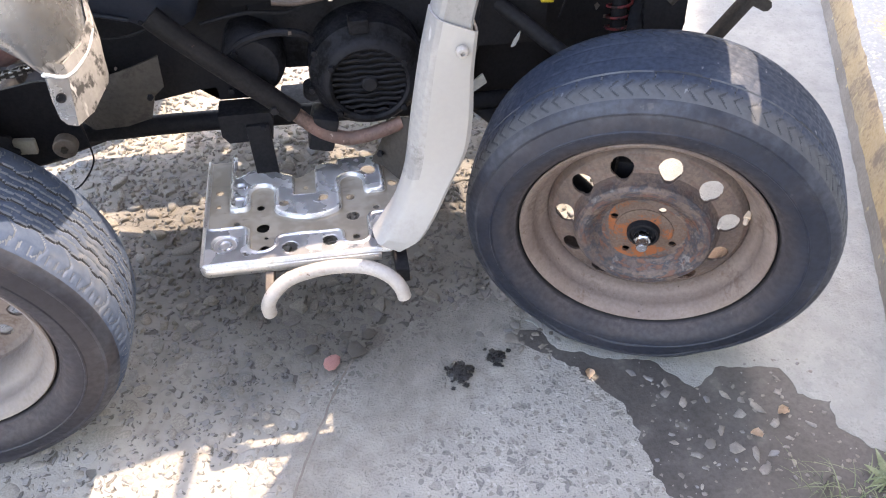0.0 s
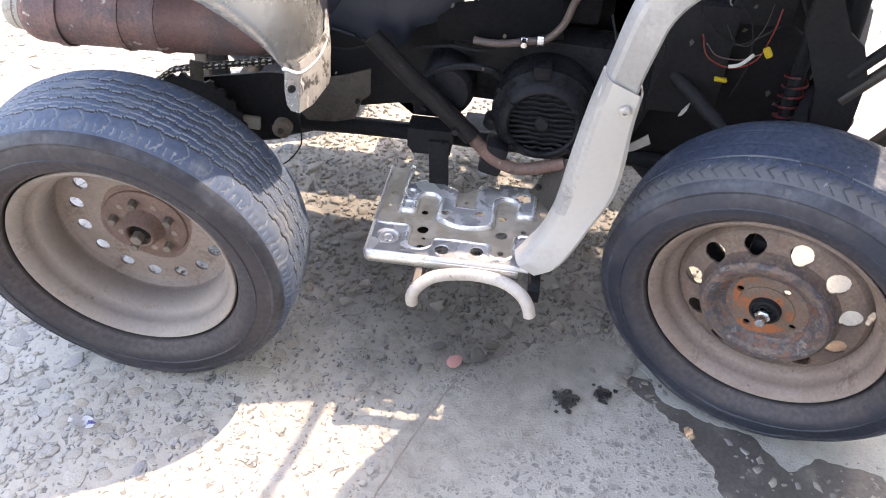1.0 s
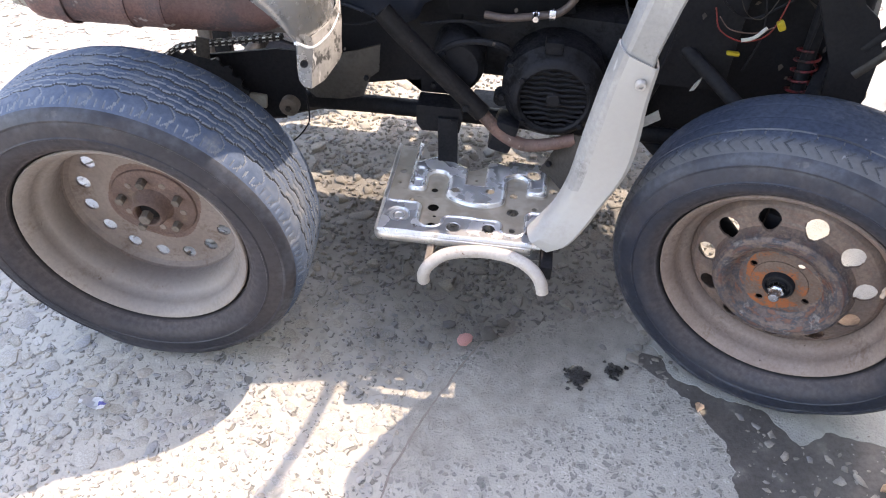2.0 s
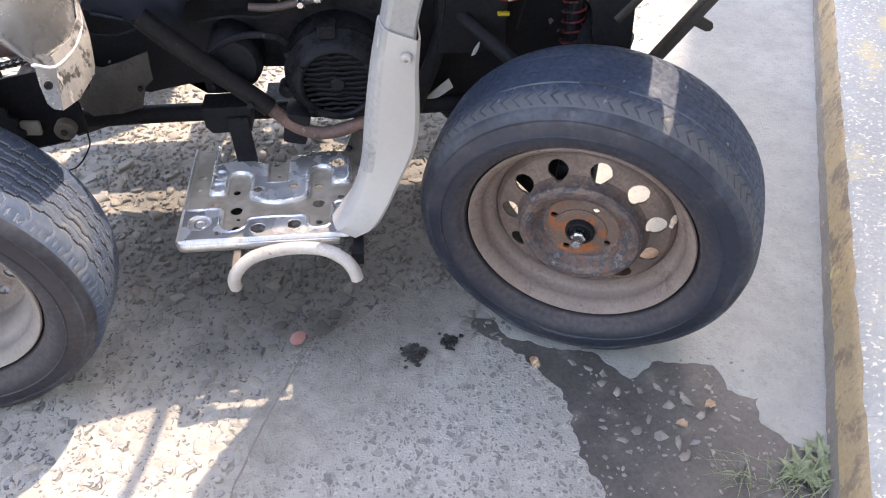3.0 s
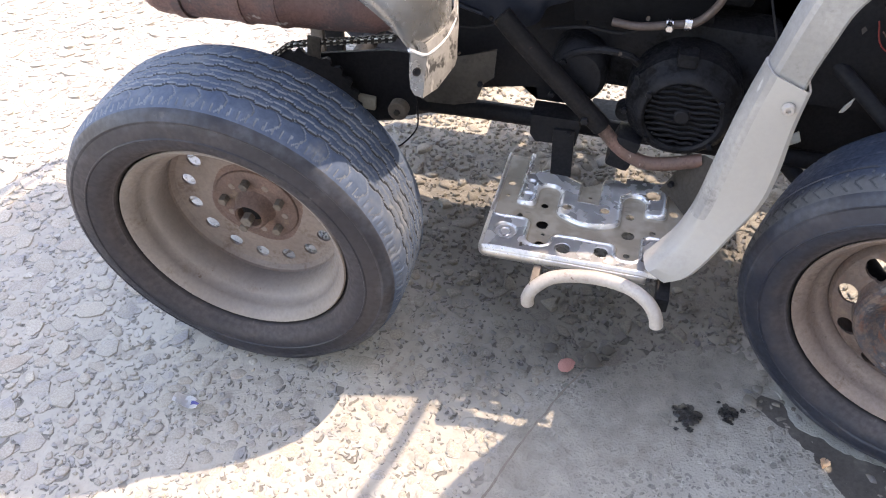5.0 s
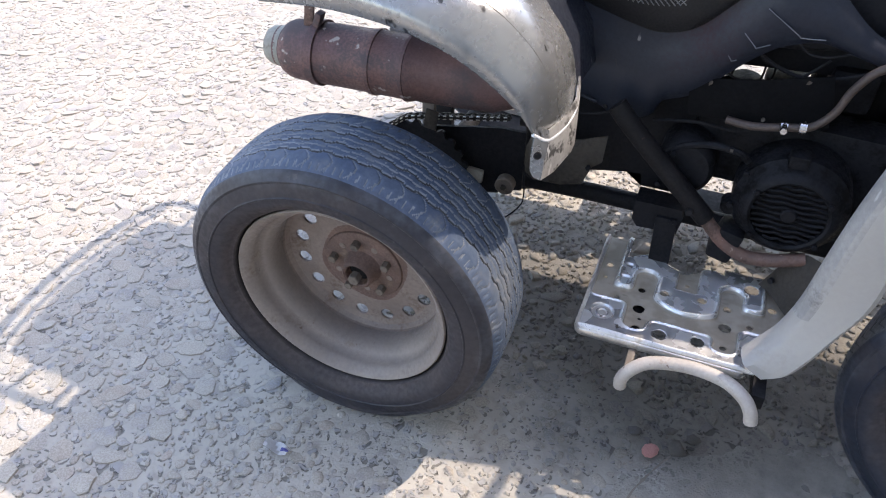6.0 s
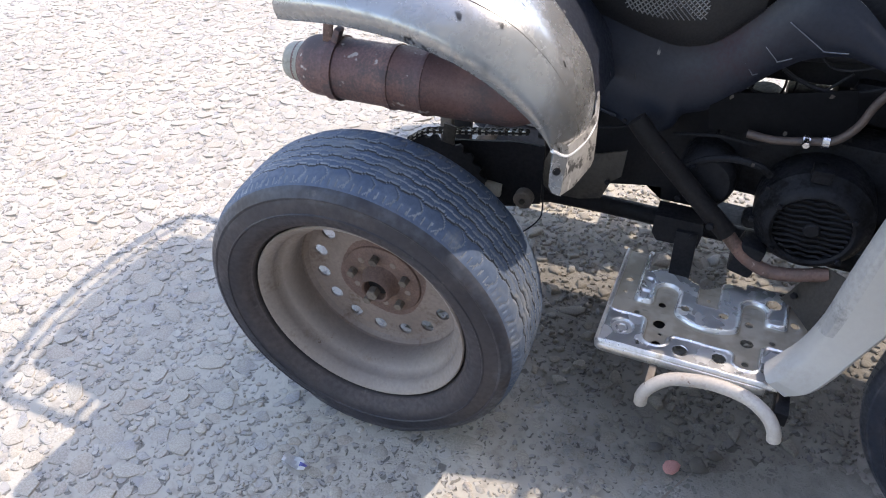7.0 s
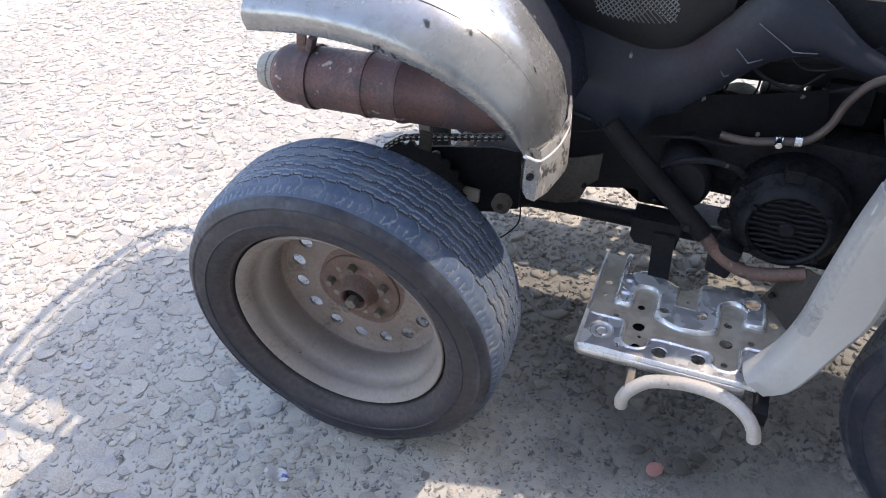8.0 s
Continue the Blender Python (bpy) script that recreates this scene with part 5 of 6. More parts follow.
h_ = part("fuel_hose", tube([(-0.02, 0.225, 0.545), (0.019, 0.22, 0.545), (0.068, 0.22, 0.554), (0.099, 0.22, 0.562), (0.122, 0.22, 0.590), (0.135, 0.22, 0.630), (0.160, 0.215, 0.668), (0.21, 0.21, 0.690)], 0.0062, 10, 5), M_HOSE, quad, "brown dusty metal hose")
for xx, zz in ((0.062, 0.553), (0.088, 0.558)):
    part("hose_clamp", turned([(0.0066, -0.006), (0.0095, -0.005), (0.0095, 0.005), (0.0066, 0.006)], 16, Matrix.Translation((xx, 0.22, zz)) @ pose(0, 0, 0, 0, -14, 90)), M_CHROME, h_, "bright hose clamp")
part("hose_clamp", hexagon(0.006, 0.016, Matrix.Translation((0.062, 0.216, 0.556))), M_CHROME, h_)

# engine
m_fan = Matrix.Translation((0.108, 0.19, 0.418))
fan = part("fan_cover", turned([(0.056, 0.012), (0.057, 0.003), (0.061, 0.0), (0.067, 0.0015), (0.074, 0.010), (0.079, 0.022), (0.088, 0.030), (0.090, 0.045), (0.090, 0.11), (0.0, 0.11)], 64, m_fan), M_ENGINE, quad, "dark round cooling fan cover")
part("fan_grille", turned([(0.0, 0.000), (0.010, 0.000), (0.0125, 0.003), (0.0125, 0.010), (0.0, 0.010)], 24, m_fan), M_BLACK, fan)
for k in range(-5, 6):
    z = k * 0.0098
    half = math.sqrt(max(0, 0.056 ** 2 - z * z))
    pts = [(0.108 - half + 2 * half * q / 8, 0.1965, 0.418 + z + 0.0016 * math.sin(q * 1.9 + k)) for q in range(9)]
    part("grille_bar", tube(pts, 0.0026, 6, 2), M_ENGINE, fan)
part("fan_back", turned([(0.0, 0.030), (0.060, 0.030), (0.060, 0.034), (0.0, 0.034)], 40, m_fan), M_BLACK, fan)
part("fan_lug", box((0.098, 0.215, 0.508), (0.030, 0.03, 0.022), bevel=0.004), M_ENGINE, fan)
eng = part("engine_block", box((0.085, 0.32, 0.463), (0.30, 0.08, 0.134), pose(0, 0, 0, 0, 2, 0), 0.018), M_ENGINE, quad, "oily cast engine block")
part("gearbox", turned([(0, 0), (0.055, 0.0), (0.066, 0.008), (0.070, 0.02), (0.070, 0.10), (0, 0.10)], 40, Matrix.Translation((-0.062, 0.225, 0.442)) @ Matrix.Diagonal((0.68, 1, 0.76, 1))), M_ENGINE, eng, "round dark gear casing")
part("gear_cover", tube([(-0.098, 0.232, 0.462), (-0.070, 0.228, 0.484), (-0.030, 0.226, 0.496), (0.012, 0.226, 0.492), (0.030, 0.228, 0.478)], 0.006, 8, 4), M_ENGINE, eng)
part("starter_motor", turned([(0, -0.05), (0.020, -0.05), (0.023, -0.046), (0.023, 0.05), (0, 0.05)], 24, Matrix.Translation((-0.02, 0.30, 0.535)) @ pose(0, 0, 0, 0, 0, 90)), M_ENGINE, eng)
# added sheet: the dark of the engine bay as a black surface
part("engine_shroud", loft([[(-0.085, 0.25, 0.590), (0.02, 0.243, 0.612), (0.11, 0.25, 0.632)], [(-0.083, 0.246, 0.565), (0.02, 0.238, 0.58), (0.118, 0.246, 0.60)], [(-0.078, 0.25, 0.53), (0.02, 0.242, 0.54), (0.125, 0.25, 0.55)]], 0.003), M_BAY_DARK, quad, "added black sheet standing in for shade in the engine bay")
part("air_filter", turned([(0, -0.045), (0.026, -0.044), (0.038, -0.034), (0.042, -0.018), (0.042, 0.05), (0, 0.05)], 28, Matrix.Translation((-0.002, 0.45, 0.464))), M_BLACK, quad, "black domed air filter")
part("coil_box", box((0.064, 0.45, 0.488), (0.070, 0.06, 0.090), pose(0, 0, 0, 0, -3, 0), 0.010), M_BLACK, quad)
# added cover that blocks the sun and the bright ground behind
part("frame_cover", box((0.10, 0.512, 0.620), (0.46, 0.34, 0.066), pose(0, 0, 0, 0, -3, 0), 0.012), M_BLACK, quad, "black cover added to keep sun off the engine")
part("wiring_box", box((0.175, 0.45, 0.515), (0.150, 0.07, 0.150), None, 0.012), M_BLACK, quad)
part("regulator", box((-0.105, 0.44, 0.52), (0.085, 0.06, 0.10), None, 0.010), M_BLACK, quad)
part("carburettor", box((0.150, 0.36, 0.575), (0.07, 0.07, 0.07), bevel=0.012), M_ENGINE, quad)
for x in (-0.030, 0.018, 0.034):
    part("cable", tube([(x, 0.415, 0.585), (x + 0.004, 0.412, 0.545), (x - 0.006, 0.415, 0.50), (x + 0.002, 0.42, 0.45)], 0.0020, 6, 4), M_BLACK, quad)
part("hose_stub", tube([(-0.060, 0.40, 0.520), (-0.030, 0.405, 0.528), (0.000, 0.41, 0.522), (0.030, 0.42, 0.505)], 0.0035, 8, 4), M_BLACK, quad)
part("skid_foot", box((0.030, 0.215, 0.332), (0.042, 0.05, 0.062), pose(0, 0, 0, 0, 14, 0), 0.008), M_BLACK, quad)
part("drain_plug", turned([(0, -0.014), (0.012, -0.014), (0.014, -0.011), (0.014, 0.012), (0, 0.012)], 18, Matrix.Translation((0.020, 0.232, 0.392))), M_ENGINE, quad)

# frame
for nm, pts, r in (("lower_rail", [(-0.42, 0.30, 0.300), (-0.33, 0.30, 0.303), (-0.20, 0.30, 0.306), (0.0, 0.30, 0.304), (0.25, 0.30, 0.300)], 0.017), ("lower_rail", [(-0.42, 0.52, 0.300), (0.25, 0.52, 0.300)], 0.017),
                   ("seat_rail", [(-0.60, 0.30, 0.66), (-0.30, 0.29, 0.64), (0.05, 0.28, 0.665), (0.24, 0.28, 0.70)], 0.014), ("seat_rail", [(-0.60, 0.50, 0.66), (-0.30, 0.50, 0.65), (0.24, 0.50, 0.70)], 0.014),
                   ("frame_post", [(-0.33, 0.30, 0.31), (-0.34, 0.30, 0.48), (-0.32, 0.30, 0.64)], 0.015), ("frame_post", [(0.24, 0.29, 0.30), (0.30, 0.30, 0.50), (0.30, 0.32, 0.80)], 0.015),
                   ("frame_post", [(0.25, 0.50, 0.30), (0.32, 0.48, 0.50), (0.32, 0.46, 0.80)], 0.015), ("swing_arm", [(-0.40, 0.30, 0.275), (-0.48, 0.26, 0.285), (-0.56, 0.24, 0.295)], 0.018)):
    part(nm, tube(pts, r, 12, 4), M_BLACK, quad)
part("swing_arm_lug", turned([(0.004, -0.008), (0.0155, -0.008), (0.0175, -0.006), (0.0175, 0.010), (0.004, 0.010)], 28, Matrix.Translation((-0.358, 0.205, 0.345))), M_BRACKET, quad, "dusty round swing arm lug")
part("lug_bolt", hexagon(0.006, 0.006, Matrix.Translation((-0.358, 0.198, 0.345))), M_BRONZE, quad)
part("swing_arm_lug_arm", box((-0.350, 0.312, 0.290), (0.09, 0.014, 0.036), pose(0, 0, 0, 0, -18, 0), 0.004), M_BRONZE, quad)


def side_plate(outline, y, thick):
    bm = bmesh.new()
    a = [bm.verts.new((x, y, z)) for x, z in outline]
    b = [bm.verts.new((x, y + thick, z)) for x, z in outline]
    n = len(a)
    bm.faces.new(a)
    bm.faces.new(b[::-1])
    for i in range(n):
        bm.faces.new((a[i], a[(i + 1) % n], b[(i + 1) % n], b[i]))
    bmesh.ops.triangulate(bm, faces=[f for f in bm.faces if len(f.verts) > 4])
    return bm


part("pedal_bracket", side_plate([(-0.128, 0.368), (-0.128, 0.330), (-0.118, 0.316), (-0.050, 0.318), (-0.045, 0.352), (-0.049, 0.368)], 0.215, 0.045), M_BLACK, quad)
part("pedal_strut", box((-0.069, 0.212, 0.300), (0.036, 0.008, 0.10), pose(0, 0, 0, 0, -2, 0), 0.002), M_BLACK, quad)
part("chain_cover", loft([[(-0.345, 0.262, 0.352), (-0.312, 0.222, 0.358), (-0.262, 0.216, 0.364), (-0.225, 0.220, 0.372)], [(-0.340, 0.258, 0.395), (-0.300, 0.216, 0.402), (-0.255, 0.212, 0.406), (-0.211, 0.218, 0.412)],
                          [(-0.330, 0.256, 0.425), (-0.290, 0.216, 0.436), (-0.240, 0.212, 0.444), (-0.195, 0.218, 0.426)], [(-0.315, 0.256, 0.440), (-0.270, 0.218, 0.452), (-0.232, 0.214, 0.464), (-0.192, 0.218, 0.477)]], 0.004), M_GUARD, quad, "dusty pressed chain cover", 50)
# black filler plate added to keep the space behind the tubes dark
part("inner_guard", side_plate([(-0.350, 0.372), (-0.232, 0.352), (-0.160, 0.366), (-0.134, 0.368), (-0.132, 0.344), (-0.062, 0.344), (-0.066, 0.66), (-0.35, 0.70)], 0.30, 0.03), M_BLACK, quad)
# chain run and sprocket behind the rear wheel
rng = random.Random(3)
line = spline([(-0.36, 0.212, 0.478), (-0.44, 0.212, 0.462), (-0.52, 0.212, 0.446), (-0.560, 0.212, 0.432), (-0.600, 0.212, 0.390), (-0.61, 0.212, 0.34)], 10)
dist = [0.0]
for a, b in zip(line, line[1:]):
    dist.append(dist[-1] + (b - a).length)
n = int(dist[-1] / 0.0125)
for k in range(n):
    d = (k + 0.5) * 0.0125
    i = max(j for j in range(len(dist)) if dist[j] <= d)
    i = min(i, len(line) - 2)
    p = line[i].lerp(line[i + 1], (d - dist[i]) / max(1e-6, dist[i + 1] - dist[i]))
    a = math.atan2((line[i + 1] - line[i]).z, (line[i + 1] - line[i]).x)
    bm = bmesh.new()
    off = 0.0055 if k % 2 else 0.0035
    for sg in (-1, 1):
        box_into(bm, p + Vector((0, sg * off, 0)), (0.0165, 0.0016, 0.0085), pose(0, 0, 0, 0, -math.degrees(a), 0), 0.0006)
    turned_into(bm, [(0, -0.005), (0.004, -0.005), (0.004, 0.005), (0, 0.005)], 8, Matrix.Translation(p))
    link = part("chain_link", bm, M_CHAIN, quad)
    # sun glints on the link edges, made as small bright strips
    for sg in (-1, 1):
        part("pin", box(p + Vector((0, -0.0062, 0.0030 * sg)), (0.0062, 0.0022, 0.0018), pose(0, 0, 0, 0, -math.degrees(a), 0), 0.0004), M_STEEL, link, "bright strip standing in for a glint on the chain link")
part("tail_bracket", box((-0.655, 0.45, 0.50), (0.076, 0.012, 0.20), None, 0.004), M_PLASTIC_WORN, quad, "scuffed grey plastic tail bracket")
part("hanger_post", box((-0.606, 0.45, 0.33), (0.028, 0.02, 0.16), None, 0.004), M_BRACKET, quad)
part("hanger_post", box((-0.566, 0.44, 0.34), (0.036, 0.02, 0.16), None, 0.004), M_BLACK, quad)
part("carrier_bar", box((-0.478, 0.45, 0.362), (0.105, 0.016, 0.010), pose(0, 0, 0, 0, -3, 0), 0.002), M_BRACKET, quad)
bm = bmesh.new()
n = 96
ro = [0.098 + (0.004 if (k % 4) in (0, 1) else -0.004) for k in range(n)]
sides = []
for y in (0.209, 0.216):
    sides.append([bm.verts.new((-0.53 + ro[k] * math.cos(2 * math.pi * k / n), y, 0.333 + ro[k] * math.sin(2 * math.pi * k / n))) for k in range(n)])
for k in range(n):
    bm.faces.new((sides[0][k], sides[0][(k + 1) % n], sides[1][(k + 1) % n], sides[1][k]))
bm.faces.new(sides[0])
bm.faces.new(sides[1])
part("rear_sprocket", bm, M_BLACK, quad)
part("brake_drum", turned([(0, 0.03), (0.06, 0.03), (0.066, 0.036), (0.066, 0.10), (0, 0.10)], 36, Matrix.Translation((-0.53, 0.03, 0.272))), M_BLACK, quad)
part("rear_axle", tube([(-0.53, 0.0, 0.272), (-0.53, 0.4, 0.275), (-0.53, 0.8, 0.276)], 0.018, 14, 2), M_BLACK, quad)

# front end: struts, bumper, shock absorber, wiring
for nm, pts, r in (("bumper_stay", [(0.612, 0.20, 0.672), (0.640, 0.20, 0.628), (0.672, 0.20, 0.588), (0.704, 0.20, 0.552)], 0.0095),
                   ("upper_arm", [(0.30, 0.30, 0.50), (0.42, 0.16, 0.44), (0.47, 0.06, 0.40)], 0.012), ("upper_arm", [(0.56, 0.30, 0.50), (0.50, 0.16, 0.44), (0.47, 0.06, 0.40)], 0.012),
                   ("lower_arm", [(0.30, 0.32, 0.28), (0.42, 0.16, 0.24), (0.48, 0.05, 0.22)], 0.014), ("lower_arm", [(0.58, 0.32, 0.28), (0.52, 0.16, 0.24), (0.48, 0.05, 0.22)], 0.014), ("front_rail", [(0.25, 0.30, 0.30), (0.45, 0.31, 0.30), (0.60, 0.30, 0.36), (0.60, 0.24, 0.46)], 0.016),
                   ("steering_column", [(0.42, 0.40, 0.35), (0.34, 0.39, 0.62), (0.27, 0.38, 0.90)], 0.014), ("front_post", [(0.58, 0.31, 0.30), (0.585, 0.30, 0.50), (0.56, 0.30, 0.82)], 0.016), ("tie_rod", [(0.42, 0.38, 0.30), (0.42, 0.20, 0.31), (0.40, 0.08, 0.30)], 0.008)):
    part(nm, tube(pts, r, 12, 4), M_BRONZE if nm.startswith(("bumper", "front_strut")) else M_BLACK, quad)
ang = math.degrees(math.atan2(0.603 - 0.438, 0.755 - 0.643))
part("bumper_bar", box((0.715, 0.20, 0.544), (0.40, 0.022, 0.017), pose(0, 0, 0, 0, -ang, 0), 0.003), M_BRONZE, quad, "black square bumper bar")
# added black plate that fills the dark outline of the front bay
part("bay_side", side_plate([(0.548, 0.38), (0.600, 0.38), (0.603, 0.47), (0.598, 0.55), (0.575, 0.60), (0.548, 0.62), (0.515, 0.68), (0.48, 0.74), (0.48, 0.62), (0.53, 0.52)], 0.214, 0.012), M_BLACK, quad)
for x, z in ((0.694, 0.512), (0.752, 0.600)):
    lug = side_plate([(0, 0.010), (0.036, 0.004), (0.042, -0.003), (0.040, -0.010), (0.033, -0.013), (0.0, -0.010)], 0.196, 0.006)
    bmesh.ops.transform(lug, matrix=pose(x, 0, z, 0, 22, 0), verts=lug.verts)
    part("bumper_lug", lug, M_BRONZE, quad)
shock_a, shock_b = Vector((0.510, 0.235, 0.30)), Vector((0.515, 0.285, 0.62))
ax = (shock_b - shock_a).normalized()
u = ax.cross(Vector((1, 0, 0))).normalized()
w = ax.cross(u)
coil = [shock_a.lerp(shock_b, 0.44 + 0.24 * k / 120) + 0.019 * (math.cos(k * 2 * math.pi * 4.5 / 120) * u + math.sin(k * 2 * math.pi * 4.5 / 120) * w) for k in range(121)]
sh = part("shock_absorber", tube([shock_a, shock_a.lerp(shock_b, 0.5), shock_b], 0.012, 14, 2), M_BLACK, quad, "black shock absorber with red coil spring")
part("spring", tube(coil, 0.0023, 8, 1), M_RED, sh, "red coil spring")
part("knuckle", box((0.492, 0.045, 0.275), (0.06, 0.08, 0.18), pose(0, 0, 0, 0, 0, -24), 0.012), M_BLACK, quad)
part("front_cowl", side_plate([(0.225, 0.285), (0.36, 0.280), (0.60, 0.30), (0.622, 0.46), (0.600, 0.56), (0.570, 0.64), (0.55, 0.78), (0.52, 0.86), (0.24, 0.88), (0.20, 0.72), (0.25, 0.56)], 0.34, 0.02), M_BLACK, quad, "black plastic inner cowl")
part("battery_tray", box((0.34, 0.305, 0.52), (0.12, 0.07, 0.20), bevel=0.01), M_BLACK, quad)
part("radiator_box", box((0.43, 0.31, 0.64), (0.10, 0.07, 0.10), bevel=0.01), M_BLACK, quad)
part("wire_loop", tube([(0.345, 0.262, 0.575), (0.36, 0.256, 0.54), (0.40, 0.25, 0.527), (0.435, 0.25, 0.545), (0.448, 0.252, 0.59), (0.452, 0.256, 0.63)], 0.0012, 6, 5), M_WIRE_RED, quad, "thin red wire")
part("wire_sleeve", tube([(0.395, 0.248, 0.530), (0.412, 0.246, 0.537), (0.428, 0.246, 0.556)], 0.0030, 8, 4), M_WIRE_WHITE, quad, "white wire sleeve")
part("connector", box((0.389, 0.250, 0.505), (0.021, 0.010, 0.006), pose(0, 0, 0, 0, 3, 0), 0.0028), M_YELLOW, quad, "yellow plastic connector")
part("connector", box((0.449, 0.250, 0.560), (0.012, 0.010, 0.018), pose(0, 0, 0, 10, -32, 0), 0.004), M_YELLOW, quad, "yellow plastic connector")
part("terminal", turned([(0.0085, -0.003), (0.011, -0.003), (0.011, 0.003), (0.0085, 0.003)], 20, Matrix.Translation((0.386, 0.28, 0.628)), closed=True), M_CHROME, quad, "bare metal ring terminal")

# far side of the bike: the same shells mirrored about its middle
MID = 0.42


def mirrored(rows):
    return [[(p[0], 2 * MID - p[1], p[2]) for p in r] for r in rows]


rows = []
for lo, up in resample([list(p) for p in PANEL], 4):
    rows.append([lo, lo.lerp(up, 0.5) - Vector((0, 0.02, 0)), up])
part("side_panel", loft(mirrored(rows), 0.003), M_BODY, quad)
part("rear_fender", loft(mirrored(FENDER), 0.003), M_PLASTIC, quad)
part("front_fender", loft(mirrored(wide), 0.003), M_PLASTIC_WORN, quad)
part("fender_leg", loft(mirrored(lower), 0.003), M_LEG, quad)
# tank cover, front cover and floor of the bodywork
# unseen cover, sized so that its shadow cuts the sun behind the leg
part("nose_cover", loft([[(0.46, 0.20, 0.84), (0.46, 0.28, 0.88), (0.46, 0.60, 0.88), (0.46, 0.74, 0.84)], [(0.58, 0.18, 0.82), (0.58, 0.26, 0.86), (0.58, 0.62, 0.86), (0.58, 0.76, 0.82)], [(0.68, 0.18, 0.80), (0.70, 0.26, 0.83), (0.70, 0.62, 0.83), (0.68, 0.76, 0.80)], [(0.76, 0.20, 0.77), (0.78, 0.28, 0.80), (0.78, 0.60, 0.80), (0.76, 0.74, 0.77)]], 0.004), M_BODY, quad, "dark plastic nose cover, unseen, added for its shade", 50)
# made-up black box that stops strips of sun reaching the ground
part("fuel_cell", box((0.06, 0.385, 0.71), (0.26, 0.23, 0.10), None, 0.02), M_BLACK, quad, "black box added to stop sun passing through the frame")
part("spine_tube", tube([(-0.06, 0.42, 0.80), (0.10, 0.43, 0.83), (0.30, 0.43, 0.86), (0.46, 0.43, 0.87)], 0.022, 14, 4), M_BLACK, quad, "bare black spine tube where the tank is missing")
part("rear_cover", loft([[(-0.62, 0.10, 0.800), (-0.62, 0.42, 0.82), (-0.62, 0.74, 0.800)], [(-0.45, 0.10, 0.795), (-0.45, 0.42, 0.82), (-0.45, 0.74, 0.795)], [(-0.32, 0.10, 0.765), (-0.32, 0.42, 0.80), (-0.32, 0.74, 0.765)]], 0.004), M_BODY, quad)
rk = part("rear_rack", tube([(-0.44, 0.13, 0.885), (-0.70, 0.13, 0.885), (-0.80, 0.15, 0.885), (-0.845, 0.28, 0.885), (-0.86, 0.44, 0.885), (-0.845, 0.60, 0.885), (-0.80, 0.73, 0.885), (-0.70, 0.75, 0.885), (-0.44, 0.75, 0.885)], 0.011, 10, 5), M_BLACK, quad, "black tubular rear carrier")
tray = [(-0.775, 0.21), (-0.800, 0.32), (-0.812, 0.44), (-0.800, 0.56), (-0.775, 0.67), (-0.46, 0.70), (-0.46, 0.47), (-0.56, 0.455), (-0.56, 0.425), (-0.46, 0.41), (-0.46, 0.18)]
part("rack_tray", sheet(tray, 0.886, 0.890), M_BLACK, rk)
part("rack_tube", tube([(-0.79, 0.16, 0.885), (-0.815, 0.30, 0.885), (-0.825, 0.44, 0.885), (-0.815, 0.58, 0.885), (-0.79, 0.72, 0.885)], 0.007, 8, 4), M_BLACK, rk)
for x in (-0.70, -0.60, -0.50):
    part("rack_tube", tube([(x, 0.14, 0.885), (x, 0.74, 0.885)], 0.007, 8, 1), M_BLACK, rk)
for y in (0.24, 0.60):
    part("rack_leg", tube([(-0.55, y, 0.80), (-0.55, y, 0.885)], 0.009, 8, 1), M_BLACK, rk)
hb = part("handlebar", tube([(0.155, 0.02, 1.02), (0.240, 0.16, 1.03), (0.27, 0.34, 0.99), (0.27, 0.50, 0.99), (0.240, 0.68, 1.03), (0.155, 0.82, 1.02)], 0.011, 10, 5), M_BLACK, quad, "black handlebar")
for a, b in ((0.02, 0.14), (0.70, 0.82)):
    part("grip", tube([(0.155 if a < 0.4 else 0.228, a, 1.02), (0.192, (a + b) / 2, 1.026), (0.228 if a < 0.4 else 0.155, b, 1.03)], 0.0165, 12, 2), M_SEAT, hb)
part("brake_lever", tube([(0.262, 0.17, 1.025), (0.246, 0.12, 1.018), (0.215, 0.05, 1.012)], 0.006, 8, 4), M_BAR, hb)
# unseen box on the far side, added to cast shade between the wheels
part("belt_case", box((-0.245, 0.70, 0.29), (0.31, 0.15, 0.10), None, 0.02), M_ENGINE, quad, "unseen dark box added to shade the ground")
part("floor_pan", box((0.10, 0.362, 0.292), (0.28, 0.085, 0.012), bevel=0.003), M_BLACK, quad)

# small brackets and the rear drive behind the wheel
part("swing_arm_box", side_plate([(-0.605, 0.300), (-0.600, 0.370), (-0.565, 0.405), (-0.38, 0.440), (-0.335, 0.440), (-0.335, 0.320), (-0.40, 0.300), (-0.47, 0.275), (-0.52, 0.25)], 0.235, 0.006), M_BLACK, quad)
part("silencer_strap", box((-0.400, 0.215, 0.524), (0.090, 0.004, 0.013), pose(0, 0, 0, 0, -12, 0), 0.001), M_BRONZE, quad, "grey flat strap below the silencer")
part("silencer_strap", box((-0.502, 0.205, 0.446), (0.024, 0.004, 0.038), pose(0, 0, 0, 0, 8, 0), 0.001), M_GUARD, quad)
part("axle_carrier", box((-0.423, 0.226, 0.337), (0.032, 0.010, 0.026), pose(0, 0, 0, 0, 4, 0), 0.003), M_EXHAUST_TIP, quad, "bare alloy axle carrier")
